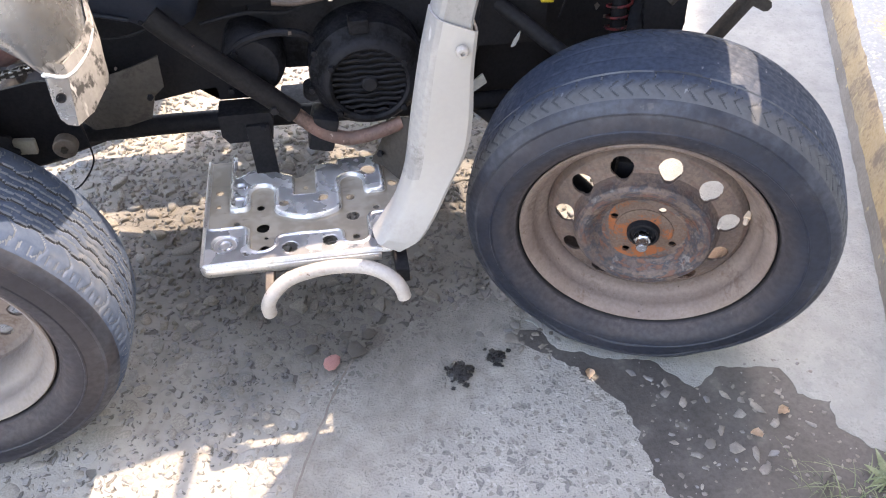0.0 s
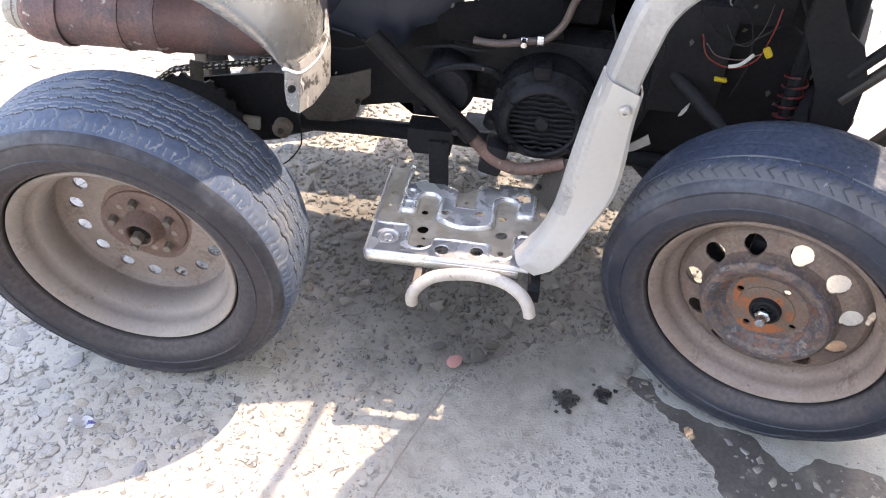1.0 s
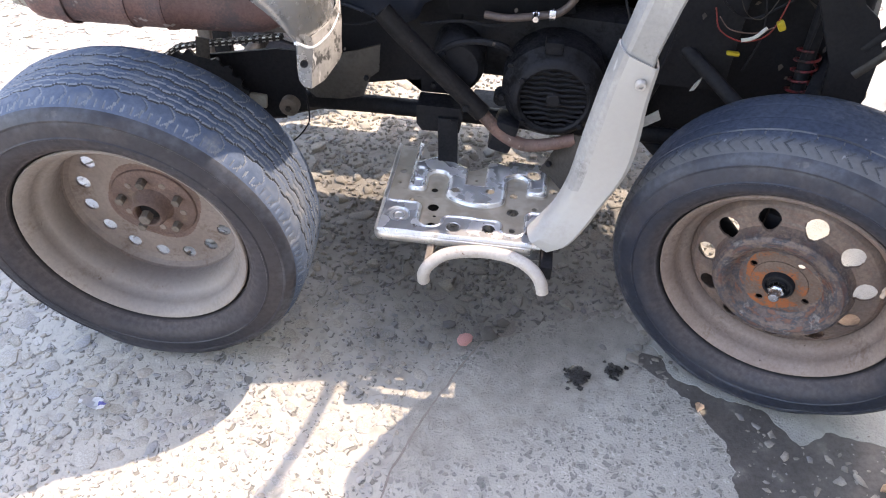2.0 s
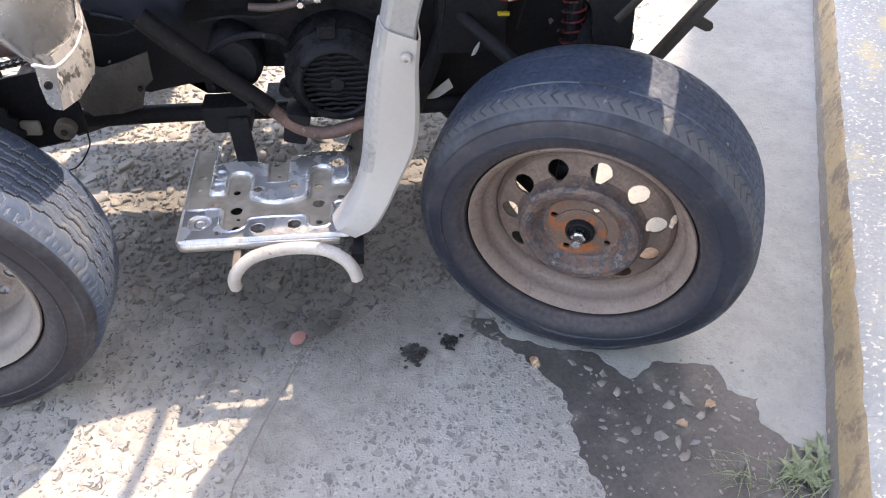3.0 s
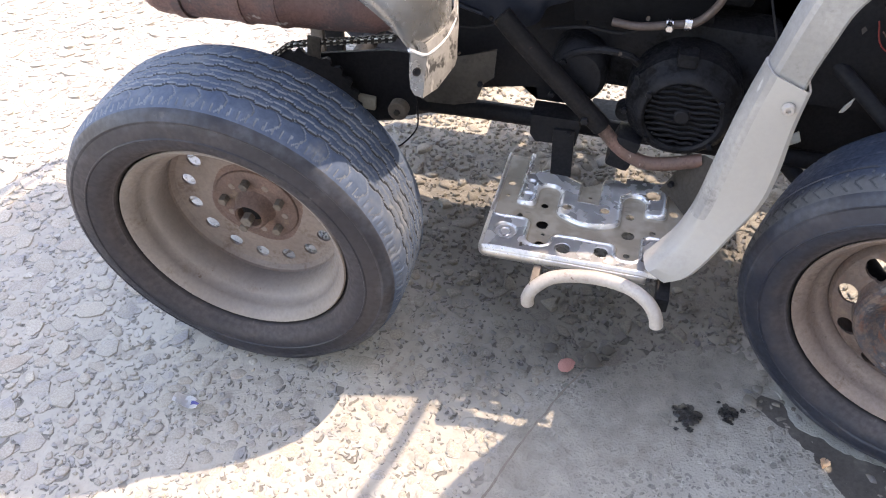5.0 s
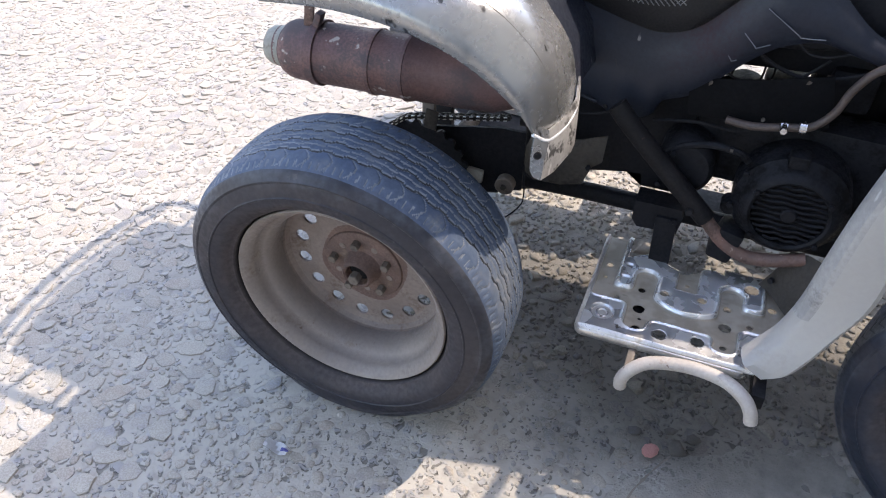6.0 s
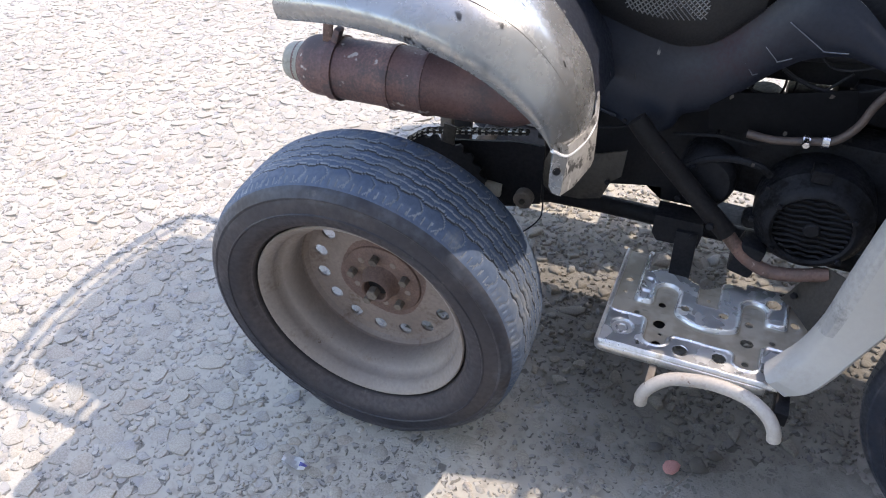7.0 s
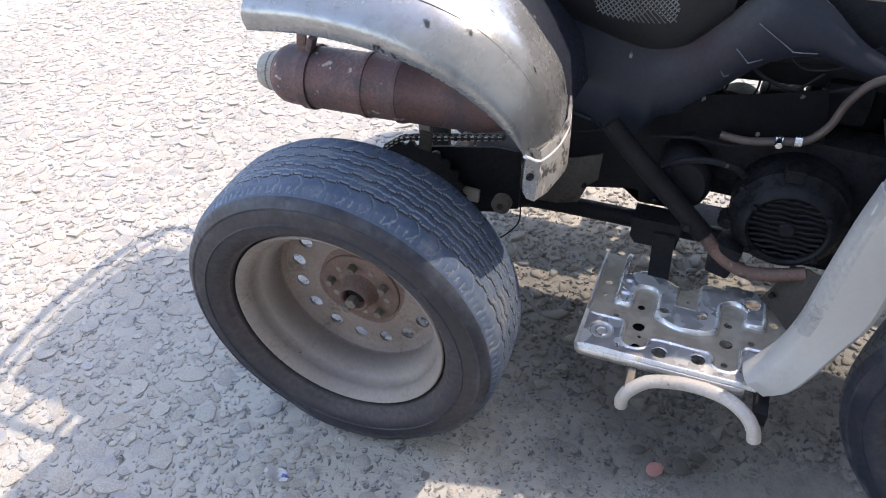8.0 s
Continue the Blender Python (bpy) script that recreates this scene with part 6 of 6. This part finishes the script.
part("brake_cable", tube([(-0.325, 0.20, 0.40), (-0.318, 0.19, 0.345), (-0.325, 0.19, 0.315), (-0.36, 0.20, 0.27), (-0.40, 0.21, 0.25)], 0.0014, 6, 6), M_BLACK, quad)
part("tail_bracket", box((-0.598, 0.325, 0.560), (0.052, 0.05, 0.085), bevel=0.005), M_PLASTIC_WORN, quad)
part("torn_plastic", loft([[(0.258, 0.300, 0.312), (0.275, 0.298, 0.332), (0.304, 0.298, 0.356)], [(0.262, 0.302, 0.308), (0.286, 0.300, 0.318), (0.312, 0.298, 0.338)]], 0.003), M_WIRE_WHITE, quad, "torn white plastic flap")
part("strip_plate", side_plate([(0.492, 0.586), (0.515, 0.573), (0.574, 0.520), (0.558, 0.523)], 0.296, 0.004), M_BRONZE, quad)
part("lamp_back", side_plate([(0.619, 0.497), (0.648, 0.487), (0.655, 0.410), (0.639, 0.424)], 0.45, 0.02), M_PLASTIC_WORN, quad)
part("hanging_clip", side_plate([(0.338, 0.428), (0.342, 0.440), (0.352, 0.456), (0.350, 0.442), (0.344, 0.430)], 0.25, 0.003), M_WIRE_WHITE, quad)
# plate added behind the front wheel to stop sun through its holes
blocker = box((0.112, 0.165, 0.108), (0.10, 0.006, 0.125), None, 0.002)
bmesh.ops.transform(blocker, matrix=FRONT_HUB, verts=blocker.verts)
part("brake_shield", blocker, M_BLACK, quad)


# cables, hoses and fixings between the frame tubes
rng = random.Random(41)
for pts, r in (([(0.245, 0.27, 0.70), (0.262, 0.25, 0.62), (0.29, 0.25, 0.55), (0.285, 0.26, 0.46)], 0.0032), ([(0.30, 0.265, 0.76), (0.315, 0.25, 0.67), (0.345, 0.25, 0.60), (0.40, 0.255, 0.565), (0.46, 0.26, 0.60)], 0.0026),
               ([(0.36, 0.26, 0.75), (0.372, 0.25, 0.66), (0.41, 0.248, 0.61), (0.425, 0.25, 0.54), (0.415, 0.26, 0.47)], 0.0022), ([(0.44, 0.26, 0.74), (0.47, 0.25, 0.66), (0.50, 0.25, 0.60), (0.505, 0.26, 0.50)], 0.0040),
               ([(-0.06, 0.215, 0.62), (0.00, 0.21, 0.585), (0.05, 0.212, 0.60), (0.10, 0.22, 0.645)], 0.0030), ([(-0.03, 0.22, 0.66), (0.03, 0.215, 0.625), (0.09, 0.215, 0.615), (0.17, 0.22, 0.64)], 0.0045),
               ([(-0.13, 0.21, 0.50), (-0.06, 0.205, 0.515), (0.00, 0.21, 0.51), (0.045, 0.215, 0.53)], 0.0042), ([(-0.30, 0.205, 0.50), (-0.25, 0.20, 0.492), (-0.20, 0.20, 0.505), (-0.16, 0.205, 0.53)], 0.0030),
               ([(0.04, 0.21, 0.68), (0.07, 0.205, 0.655), (0.12, 0.205, 0.665), (0.16, 0.21, 0.70)], 0.0022), ([(0.20, 0.24, 0.58), (0.23, 0.23, 0.50), (0.24, 0.24, 0.42), (0.235, 0.25, 0.34)], 0.0028)):
    part("cable", tube([(x, y + (0.05 if x < 0.22 else 0.0), z) for x, y, z in pts], r * 0.75, 7, 6), M_BLACK, quad)
part("wire_loop", tube([(0.375, 0.25, 0.60), (0.392, 0.246, 0.575), (0.415, 0.246, 0.570), (0.432, 0.25, 0.60), (0.436, 0.25, 0.64)], 0.0007, 6, 5), M_GUARD, quad, "thin pale wire")
part("wire_loop", tube([(0.352, 0.25, 0.566), (0.372, 0.246, 0.548), (0.41, 0.246, 0.545), (0.44, 0.25, 0.556)], 0.0010, 6, 5), M_PIPE, quad, "thin brown wire")
# made-up flecks where light shows through gaps between the parts
for x, y, z, s_, a in ((0.332, 0.262, 0.635, 0.0085, 20), (0.330, 0.262, 0.560, 0.0080, 5), (0.398, 0.262, 0.640, 0.0055, 40), (0.412, 0.258, 0.630, 0.0060, 70), (0.328, 0.27, 0.475, 0.0055, 30), (0.346, 0.268, 0.462, 0.0060, 60), (0.405, 0.256, 0.590, 0.0065, 80), (0.470, 0.25, 0.490, 0.0075, 10), (0.485, 0.25, 0.470, 0.0060, 60), (0.532, 0.26, 0.520, 0.0065, 15),
                       (-0.055, 0.205, 0.610, 0.0050, 30), (0.030, 0.208, 0.565, 0.0055, 10), (0.000, 0.205, 0.505, 0.0060, 50), (-0.250, 0.205, 0.470, 0.0042, 25), (0.075, 0.205, 0.635, 0.0060, 70)):
    bm = bmesh.new()
    n = rng.randrange(4, 7)
    s_ *= 0.6
    fr = [bm.verts.new((s_ * rng.uniform(0.6, 1.3) * math.cos(2 * math.pi * k / n), 0, 1.4 * s_ * rng.uniform(0.6, 1.3) * math.sin(2 * math.pi * k / n))) for k in range(n)]
    f = bm.faces.new(fr)
    bmesh.ops.solidify(bm, geom=[f], thickness=0.0015)
    bmesh.ops.transform(bm, matrix=pose(x, y, z, -25, a, 0), verts=bm.verts)
    part("metal_clip", bm, M_BRACKET, quad, "small fleck standing in for light through a gap")
for x, y, z in ((-0.098, 0.212, 0.415), (-0.062, 0.212, 0.345), (0.030, 0.208, 0.470), (0.052, 0.186, 0.455), (0.160, 0.186, 0.455), (0.060, 0.186, 0.375), (0.158, 0.186, 0.378), (-0.085, 0.222, 0.470), (-0.215, 0.208, 0.418), (-0.300, 0.212, 0.425), (0.02, 0.212, 0.405)):
    part("bolt", hexagon(0.0052, 0.006, Matrix.Translation((x, y, z))), M_ENGINE, quad)
# black plates added behind the wheel so that some holes stay dark
for c, size in (((-0.056, 0.14, 0.012), (0.056, 0.006, 0.085)), ((0.0, 0.10, -0.118), (0.20, 0.006, 0.07))):
    bm = box(c, size, None, 0.002)
    bmesh.ops.transform(bm, matrix=FRONT_HUB, verts=bm.verts)
    part("brake_shield", bm, M_BLACK, quad)

# stays that run forward from the head of the front post
for nm, pts, r, mat in (("front_stay", [(0.572, 0.22, 0.504), (0.64, 0.22, 0.585), (0.687, 0.215, 0.643), (0.76, 0.21, 0.735)], 0.0100, M_BRONZE), ("front_stay", [(0.570, 0.22, 0.548), (0.643, 0.215, 0.643), (0.70, 0.21, 0.72)], 0.009, M_BLACK)):
    part(nm, tube(pts, r, 12, 3), mat, quad)
part("lamp_shell", side_plate([(0.589, 0.57), (0.61, 0.60), (0.625, 0.60), (0.638, 0.518), (0.62, 0.495)], 0.36, 0.03), M_PLASTIC_WORN, quad, "scuffed grey lamp shell")


# ---------------------------------------------------------------- loose things on the ground
def stone_mesh(rng, seg=8, flat=0.6, name="pebble", rough=0.18):
    """A rounded pebble, uneven and a little angular."""
    bm = bmesh.new()
    rings = []
    wob = [rng.uniform(1.0 - rough, 1.0 + 0.67 * rough) for _ in range(seg)]
    for r, z in ((0.80, -0.55), (1.0, -0.05), (0.86, 0.50), (0.50, 0.86)):
        rings.append([bm.verts.new((r * wob[k] * math.cos(2 * math.pi * k / seg), r * wob[k] * math.sin(2 * math.pi * k / seg), flat * z * rng.uniform(0.85, 1.1))) for k in range(seg)])
    top, low = bm.verts.new((0, 0, flat * 0.97)), bm.verts.new((0, 0, -flat * 0.7))
    for a, b in zip(rings, rings[1:]):
        for k in range(seg):
            bm.faces.new((a[k], a[(k + 1) % seg], b[(k + 1) % seg], b[k]))
    for k in range(seg):
        bm.faces.new((rings[-1][k], rings[-1][(k + 1) % seg], top))
        bm.faces.new((rings[0][(k + 1) % seg], rings[0][k], low))
    me = bpy.data.meshes.new(name)
    bm.to_mesh(me)
    bm.free()
    finish(me, 50)
    return me


rng = random.Random(21)


def oil(x, y, r, seed):
    """A splash of black oil: a lobed pool with small drops round it."""
    bm = bmesh.new()
    pools = [(x, y, r, 0.0022)] + [(x + r * rng.uniform(-1.5, 1.5), y + r * rng.uniform(-1.6, 1.3), r * rng.uniform(0.10, 0.32), 0.0014) for _ in range(6)]
    for cx, cy, rr, h in pools:
        n = 40
        rim = [rr * (1 + 0.42 * noise.noise((math.cos(2 * math.pi * k / n) * 2.2 + seed, math.sin(2 * math.pi * k / n) * 2.2, cx * 9)) + 0.30 * noise.noise((math.cos(2 * math.pi * k / n) * 6 + seed, math.sin(2 * math.pi * k / n) * 6, cy * 31))) for k in range(n)]
        rings = [[bm.verts.new((cx + rim[k] * f * math.cos(2 * math.pi * k / n), cy + rim[k] * f * math.sin(2 * math.pi * k / n), 0.0042 + z + (0.0012 * noise.noise((cx + rim[k] * f * 60 * math.cos(k), cy * 60, seed)) if f < 0.9 else 0)))
                  for k in range(n)] for f, z in ((1.0, 0.0), (0.92, h * 0.7), (0.55, h), (0.2, h))]
        for a, b in zip(rings, rings[1:]):
            for k in range(n):
                bm.faces.new((a[k], a[(k + 1) % n], b[(k + 1) % n], b[k]))
        bm.faces.new(rings[-1])
    return tagged(part("oil_stain", bm, M_OIL), "black glossy oil drip on the concrete slab", "oil stain", "oil drips")


oil(0.212, -0.050, 0.021, 2.0)
oil(0.279, -0.028, 0.015, 7.0)


def leaf(x, y, size, turn, z=0.002):
    """A curled dry leaf, folded along its rib."""
    bm = bmesh.new()
    rows = []
    for i in range(9):
        t = i / 8
        w = size * 0.42 * math.sin(math.pi * min(1, t * 0.92 + 0.06)) ** 0.7 * (1 + 0.12 * math.sin(t * 17 + turn))
        c = size * (t - 0.5)
        rows.append([bm.verts.new((c, s * w, z + size * (0.32 * abs(s) ** 1.5 + 0.16 * math.sin(t * 3.2) + 0.05 * math.sin(9 * t + 4 * s)))) for s in (-1, -0.5, 0, 0.5, 1)])
    for a, b in zip(rows, rows[1:]):
        for k in range(4):
            bm.faces.new((a[k], a[k + 1], b[k + 1], b[k]))
    bmesh.ops.solidify(bm, geom=list(bm.faces), thickness=0.0008)
    bmesh.ops.transform(bm, matrix=pose(x, y, 0, 0, 0, turn), verts=bm.verts)
    return tagged(part("dry_leaf", bm, M_LEAF), "curled dry orange leaf fragment on wet mud", "leaf", "dry leaf scraps")


for x, y, s_, a in ((0.425, -0.089, 0.024, 70), (0.711, -0.208, 0.025, 10), (0.650, -0.242, 0.024, 150)):
    leaf(x, y, s_ * 0.78, a)

me = stone_mesh(random.Random(4), 9, 0.45, "pink_stone")
me.materials.append(M_PINK)
pk = tagged(new("brick_chip", me), "pink brick chip lying among pebbles", "brick chip")
pk.matrix_basis = pose(0.0, 0.0, 0.006, 0, 0, 60) @ Matrix.Diagonal((0.020, 0.014, 0.010, 1))

bm = bmesh.new()
rows = []
for i in range(7):
    t = i / 6
    rows.append([bm.verts.new((0.036 * (t - 0.5), 0.014 * (s - 0.5) * (1 + 0.2 * math.sin(5 * t)), 0.006 + 0.004 * math.sin(7 * t + 3 * s))) for s in (0, 0.33, 0.66, 1)])
for a, b in zip(rows, rows[1:]):
    for k in range(3):
        f = bm.faces.new((a[k], a[k + 1], b[k + 1], b[k]))
        f.material_index = 1 if a[0].co.x > 0.003 and k == 1 else 0
bmesh.ops.solidify(bm, geom=list(bm.faces), thickness=0.0008)
bmesh.ops.transform(bm, matrix=pose(-0.602, -0.250, 0.010, 0, 0, -8) @ Matrix.Scale(1.35, 4), verts=bm.verts)
tagged(part("wrapper_scrap", bm, (M_WHITE, M_BLUE)), "crumpled white and blue plastic wrapper scrap", "wrapper")

GRAVEL = [stone_mesh(rng, 7, rng.uniform(0.35, 0.6), "gravel", 0.42) for _ in range(8)]
for g in GRAVEL:
    g.materials.append(M_GRAVEL)
spots = [(0.495, -0.095, 0.012), (0.520, -0.110, 0.009), (0.545, -0.125, 0.010), (0.535, -0.145, 0.014), (0.56, -0.165, 0.011), (0.60, -0.165, 0.009), (0.63, -0.16, 0.013), (0.655, -0.175, 0.010), (0.64, -0.20, 0.015), (0.675, -0.195, 0.016), (0.69, -0.225, 0.013),
         (0.60, -0.225, 0.011), (0.575, -0.245, 0.012), (0.545, -0.26, 0.010), (0.61, -0.26, 0.013), (0.635, -0.275, 0.016), (0.665, -0.275, 0.014), (0.64, -0.30, 0.013), (0.70, -0.255, 0.010), (0.745, -0.235, 0.010), (0.52, -0.235, 0.009), (0.72, -0.17, 0.009)]
for k in range(170):
    spots.append((rng.uniform(0.47, 0.80), rng.uniform(-0.42, -0.10), rng.uniform(0.0015, 0.0065)))
for k in range(16):
    spots.append((rng.uniform(0.30, 0.44), rng.uniform(-0.05, 0.03), rng.uniform(0.004, 0.010)))
for x, y, r in spots:
    st = tagged(new("gravel_stone", GRAVEL[rng.randrange(8)]), "small rounded gravel stone in wet mud", "stone", "gravel stones in the mud")
    st.matrix_basis = pose(x, y, 0.0006 + 0.10 * r, 0, 0, rng.uniform(0, 360)) @ Matrix.Diagonal((0.80 * r * rng.uniform(0.8, 1.45), 0.80 * r * rng.uniform(0.45, 0.95), r * 0.42, 1))
for x, y, r in ((0.045, 0.022, 0.016), (0.03, 0.055, 0.012), (0.07, 0.05, 0.011), (-0.03, 0.03, 0.012), (0.31, 0.005, 0.014), (0.325, 0.03, 0.010), (0.26, 0.02, 0.008)):
    st = tagged(new("gravel_stone", GRAVEL[rng.randrange(8)]), "small rounded gravel stone on the ground", "stone", "gravel stones on the ground")
    st.matrix_basis = pose(x, y, 0.007, 0, 0, rng.uniform(0, 360)) @ Matrix.Diagonal((r * 1.2, r, r * 0.8, 1))

# grass at the foot of the kerb
bm = bmesh.new()
def blade(bx, by, z, a, ln, lean, w, swell):
    """One blade or leaf: swell 0 tapers to the tip, 1 is broad in the middle."""
    d = Vector((math.cos(a), math.sin(a), 0))
    side = Vector((-d.y, d.x, 0))
    last = None
    for i in range(7):
        t = i / 6
        c = Vector((bx, by, z)) + d * ln * lean * t ** 1.5 + Vector((0, 0, ln * (t - 0.5 * lean * t * t) * (1 - 0.45 * swell)))
        ww = w * (math.sin(math.pi * min(1, t * 0.88 + 0.09)) if swell else 1 - t * 0.9)
        row = [bm.verts.new(c - side * ww), bm.verts.new(c - Vector((0, 0, 0.3 * ww * swell))), bm.verts.new(c + side * ww)]
        if last:
            bm.faces.new((last[0], last[1], row[1], row[0]))
            bm.faces.new((last[1], last[2], row[2], row[1]))
        last = row


for k in range(90):
    blade(0.800 + rng.gauss(0, 0.040), -0.370 + rng.gauss(0, 0.024), -0.002, rng.uniform(0, 6.28), rng.uniform(0.025, 0.070), rng.uniform(0.3, 1.1), rng.uniform(0.0008, 0.0018), 0)
for k in range(26):
    blade(0.730 + rng.gauss(0, 0.030), -0.335 + rng.gauss(0, 0.018), -0.002, rng.uniform(1.8, 4.4), rng.uniform(0.03, 0.075), rng.uniform(0.8, 1.2), rng.uniform(0.0006, 0.0012), 0)
for cx, cy in ((0.845, -0.335), (0.868, -0.312), (0.828, -0.352), (0.858, -0.355), (0.810, -0.340)):
    for k in range(11):
        blade(cx + rng.gauss(0, 0.006), cy + rng.gauss(0, 0.006), 0.0, 2 * math.pi * k / 11 + rng.uniform(-0.3, 0.3), rng.uniform(0.024, 0.044), rng.uniform(0.7, 1.1), rng.uniform(0.0040, 0.0064), 1)
tagged(part("grass_tuft", bm, M_GRASS), "green grass and weeds at the foot of the kerb", "grass", kind="stuff")


# ---------------------------------------------------------------- pebbles set in the ground
def inside(poly, x, y):
    hit = False
    n = len(poly)
    for i in range(n):
        (ax, ay), (bx, by) = poly[i], poly[(i + 1) % n]
        if (ay > y) != (by > y) and x < ax + (y - ay) / (by - ay) * (bx - ax):
            hit = not hit
    return hit


COVERED = [SLAB_EDGE, GUTTER_EDGE, wet_o]
rng = random.Random(77)
SINGLE = [stone_mesh(random.Random(100 + k), 8, 0.5, "pebble") for k in range(10)]
for g in SINGLE:
    g.materials.append(M_PEBBLE)
verts, faces = [], []
seg = 9
ring = [(math.cos(2 * math.pi * k / seg), math.sin(2 * math.pi * k / seg)) for k in range(seg)]


def bare(px, py):
    """Ground that stays swept and sandy: fewer and smaller stones show."""
    return (py < 0.12 and px > -0.80) or (px > -0.62 and py < 1.1)


# candidates, the largest first, each kept where it finds room
wish = []
for _ in range(96000):
    px, py = rng.uniform(-2.6, 0.85), rng.uniform(-0.95, 3.0)
    near = bare(px, py)
    r = min(0.0215, (0.0034 if near and py > 0.12 else 0.0040 if near else 0.0054) * math.exp(rng.gauss(0.14, 0.54)))
    if px > 0.62 + 0.4 * py or rng.random() > (0.85 if near and py > 0.12 else 0.46 if near else 1.0) + 0.45 * noise.noise((px * 4.0, py * 4.0, 9.0)):
        continue
    wish.append((r, px, py, near))
wish.sort(reverse=True)
room = {}
count = 0
for r, px, py, near in wish:
    loose = px > -0.62 and py > 0.12 and near
    cx, cy = int(math.floor(px / 0.04)), int(math.floor(py / 0.04))
    close = [q for i in (-1, 0, 1) for j in (-1, 0, 1) for q in room.get((cx + i, cy + j), ())]
    if any((px - x) ** 2 + (py - y) ** 2 < (1.06 * (r + q)) ** 2 for x, y, q in close):
        continue
    if any(inside(p, px, py) for p in COVERED[1:]) or (inside(SLAB_EDGE, px, py) and not (rng.random() < 0.5 and inside(SLAB_EDGE, px + 0.03, py - 0.045) and not inside(SLAB_EDGE, px - 0.014, py + 0.022))):
        continue
    room.setdefault((cx, cy), []).append((px, py, r))
    ln, turn = rng.uniform(1.05, 1.65), rng.uniform(0, math.pi)
    h = rng.uniform(0.0012, 0.0062) if loose else rng.uniform(0.0002, 0.0020) if near else rng.uniform(0.0001, 0.0021)
    tilt = rng.uniform(0.06, 0.36) if loose else rng.uniform(0.01, 0.09) if near else rng.uniform(0.02, 0.24)
    lean = rng.uniform(0, 6.28)
    if -0.56 < px < -0.02 and -0.40 < py < 0.06 and count < 300:
        count += 1
        st = new("pebble", SINGLE[rng.randrange(10)])
        st.parent = ground
        st.matrix_basis = pose(px, py, -0.0030, math.degrees(tilt) * 0.7 * math.cos(lean), math.degrees(tilt) * 0.7 * math.sin(lean), math.degrees(turn)) @ Matrix.Diagonal((r * ln, r, (h + 0.0030) * 1.75, 1))
        continue
    ca, sa = math.cos(turn), math.sin(turn)
    ta, tb = tilt * math.cos(lean), tilt * math.sin(lean)
    base = len(verts)
    wob = [rng.uniform(0.52, 1.2) if loose else rng.uniform(0.72, 1.14) for _ in range(seg)]
    for f, z in ((1.0, -0.006), (0.97, h * 0.25), (0.84, h * 0.75), (0.48, h * 0.96)):
        for k in range(seg):
            u, v = ring[k][0] * r * ln * f * wob[k], ring[k][1] * r * f * wob[k]
            dx, dy = u * ca - v * sa, u * sa + v * ca
            verts.append((px + dx, py + dy, z - 0.0006 + ta * dx + tb * dy))
    verts.append((px, py, h - 0.0006))
    for q in range(3):
        for k in range(seg):
            k2 = (k + 1) % seg
            faces.append((base + q * seg + k, base + q * seg + k2, base + (q + 1) * seg + k2, base + (q + 1) * seg + k))
    for k in range(seg):
        faces.append((base + 3 * seg + k, base + 3 * seg + (k + 1) % seg, base + 4 * seg))
field = raw("pebble_field", verts, faces, M_PEBBLES, ground, "", 50)
tagged(field, "rounded river pebbles set in old cement", "", "", "stuff")
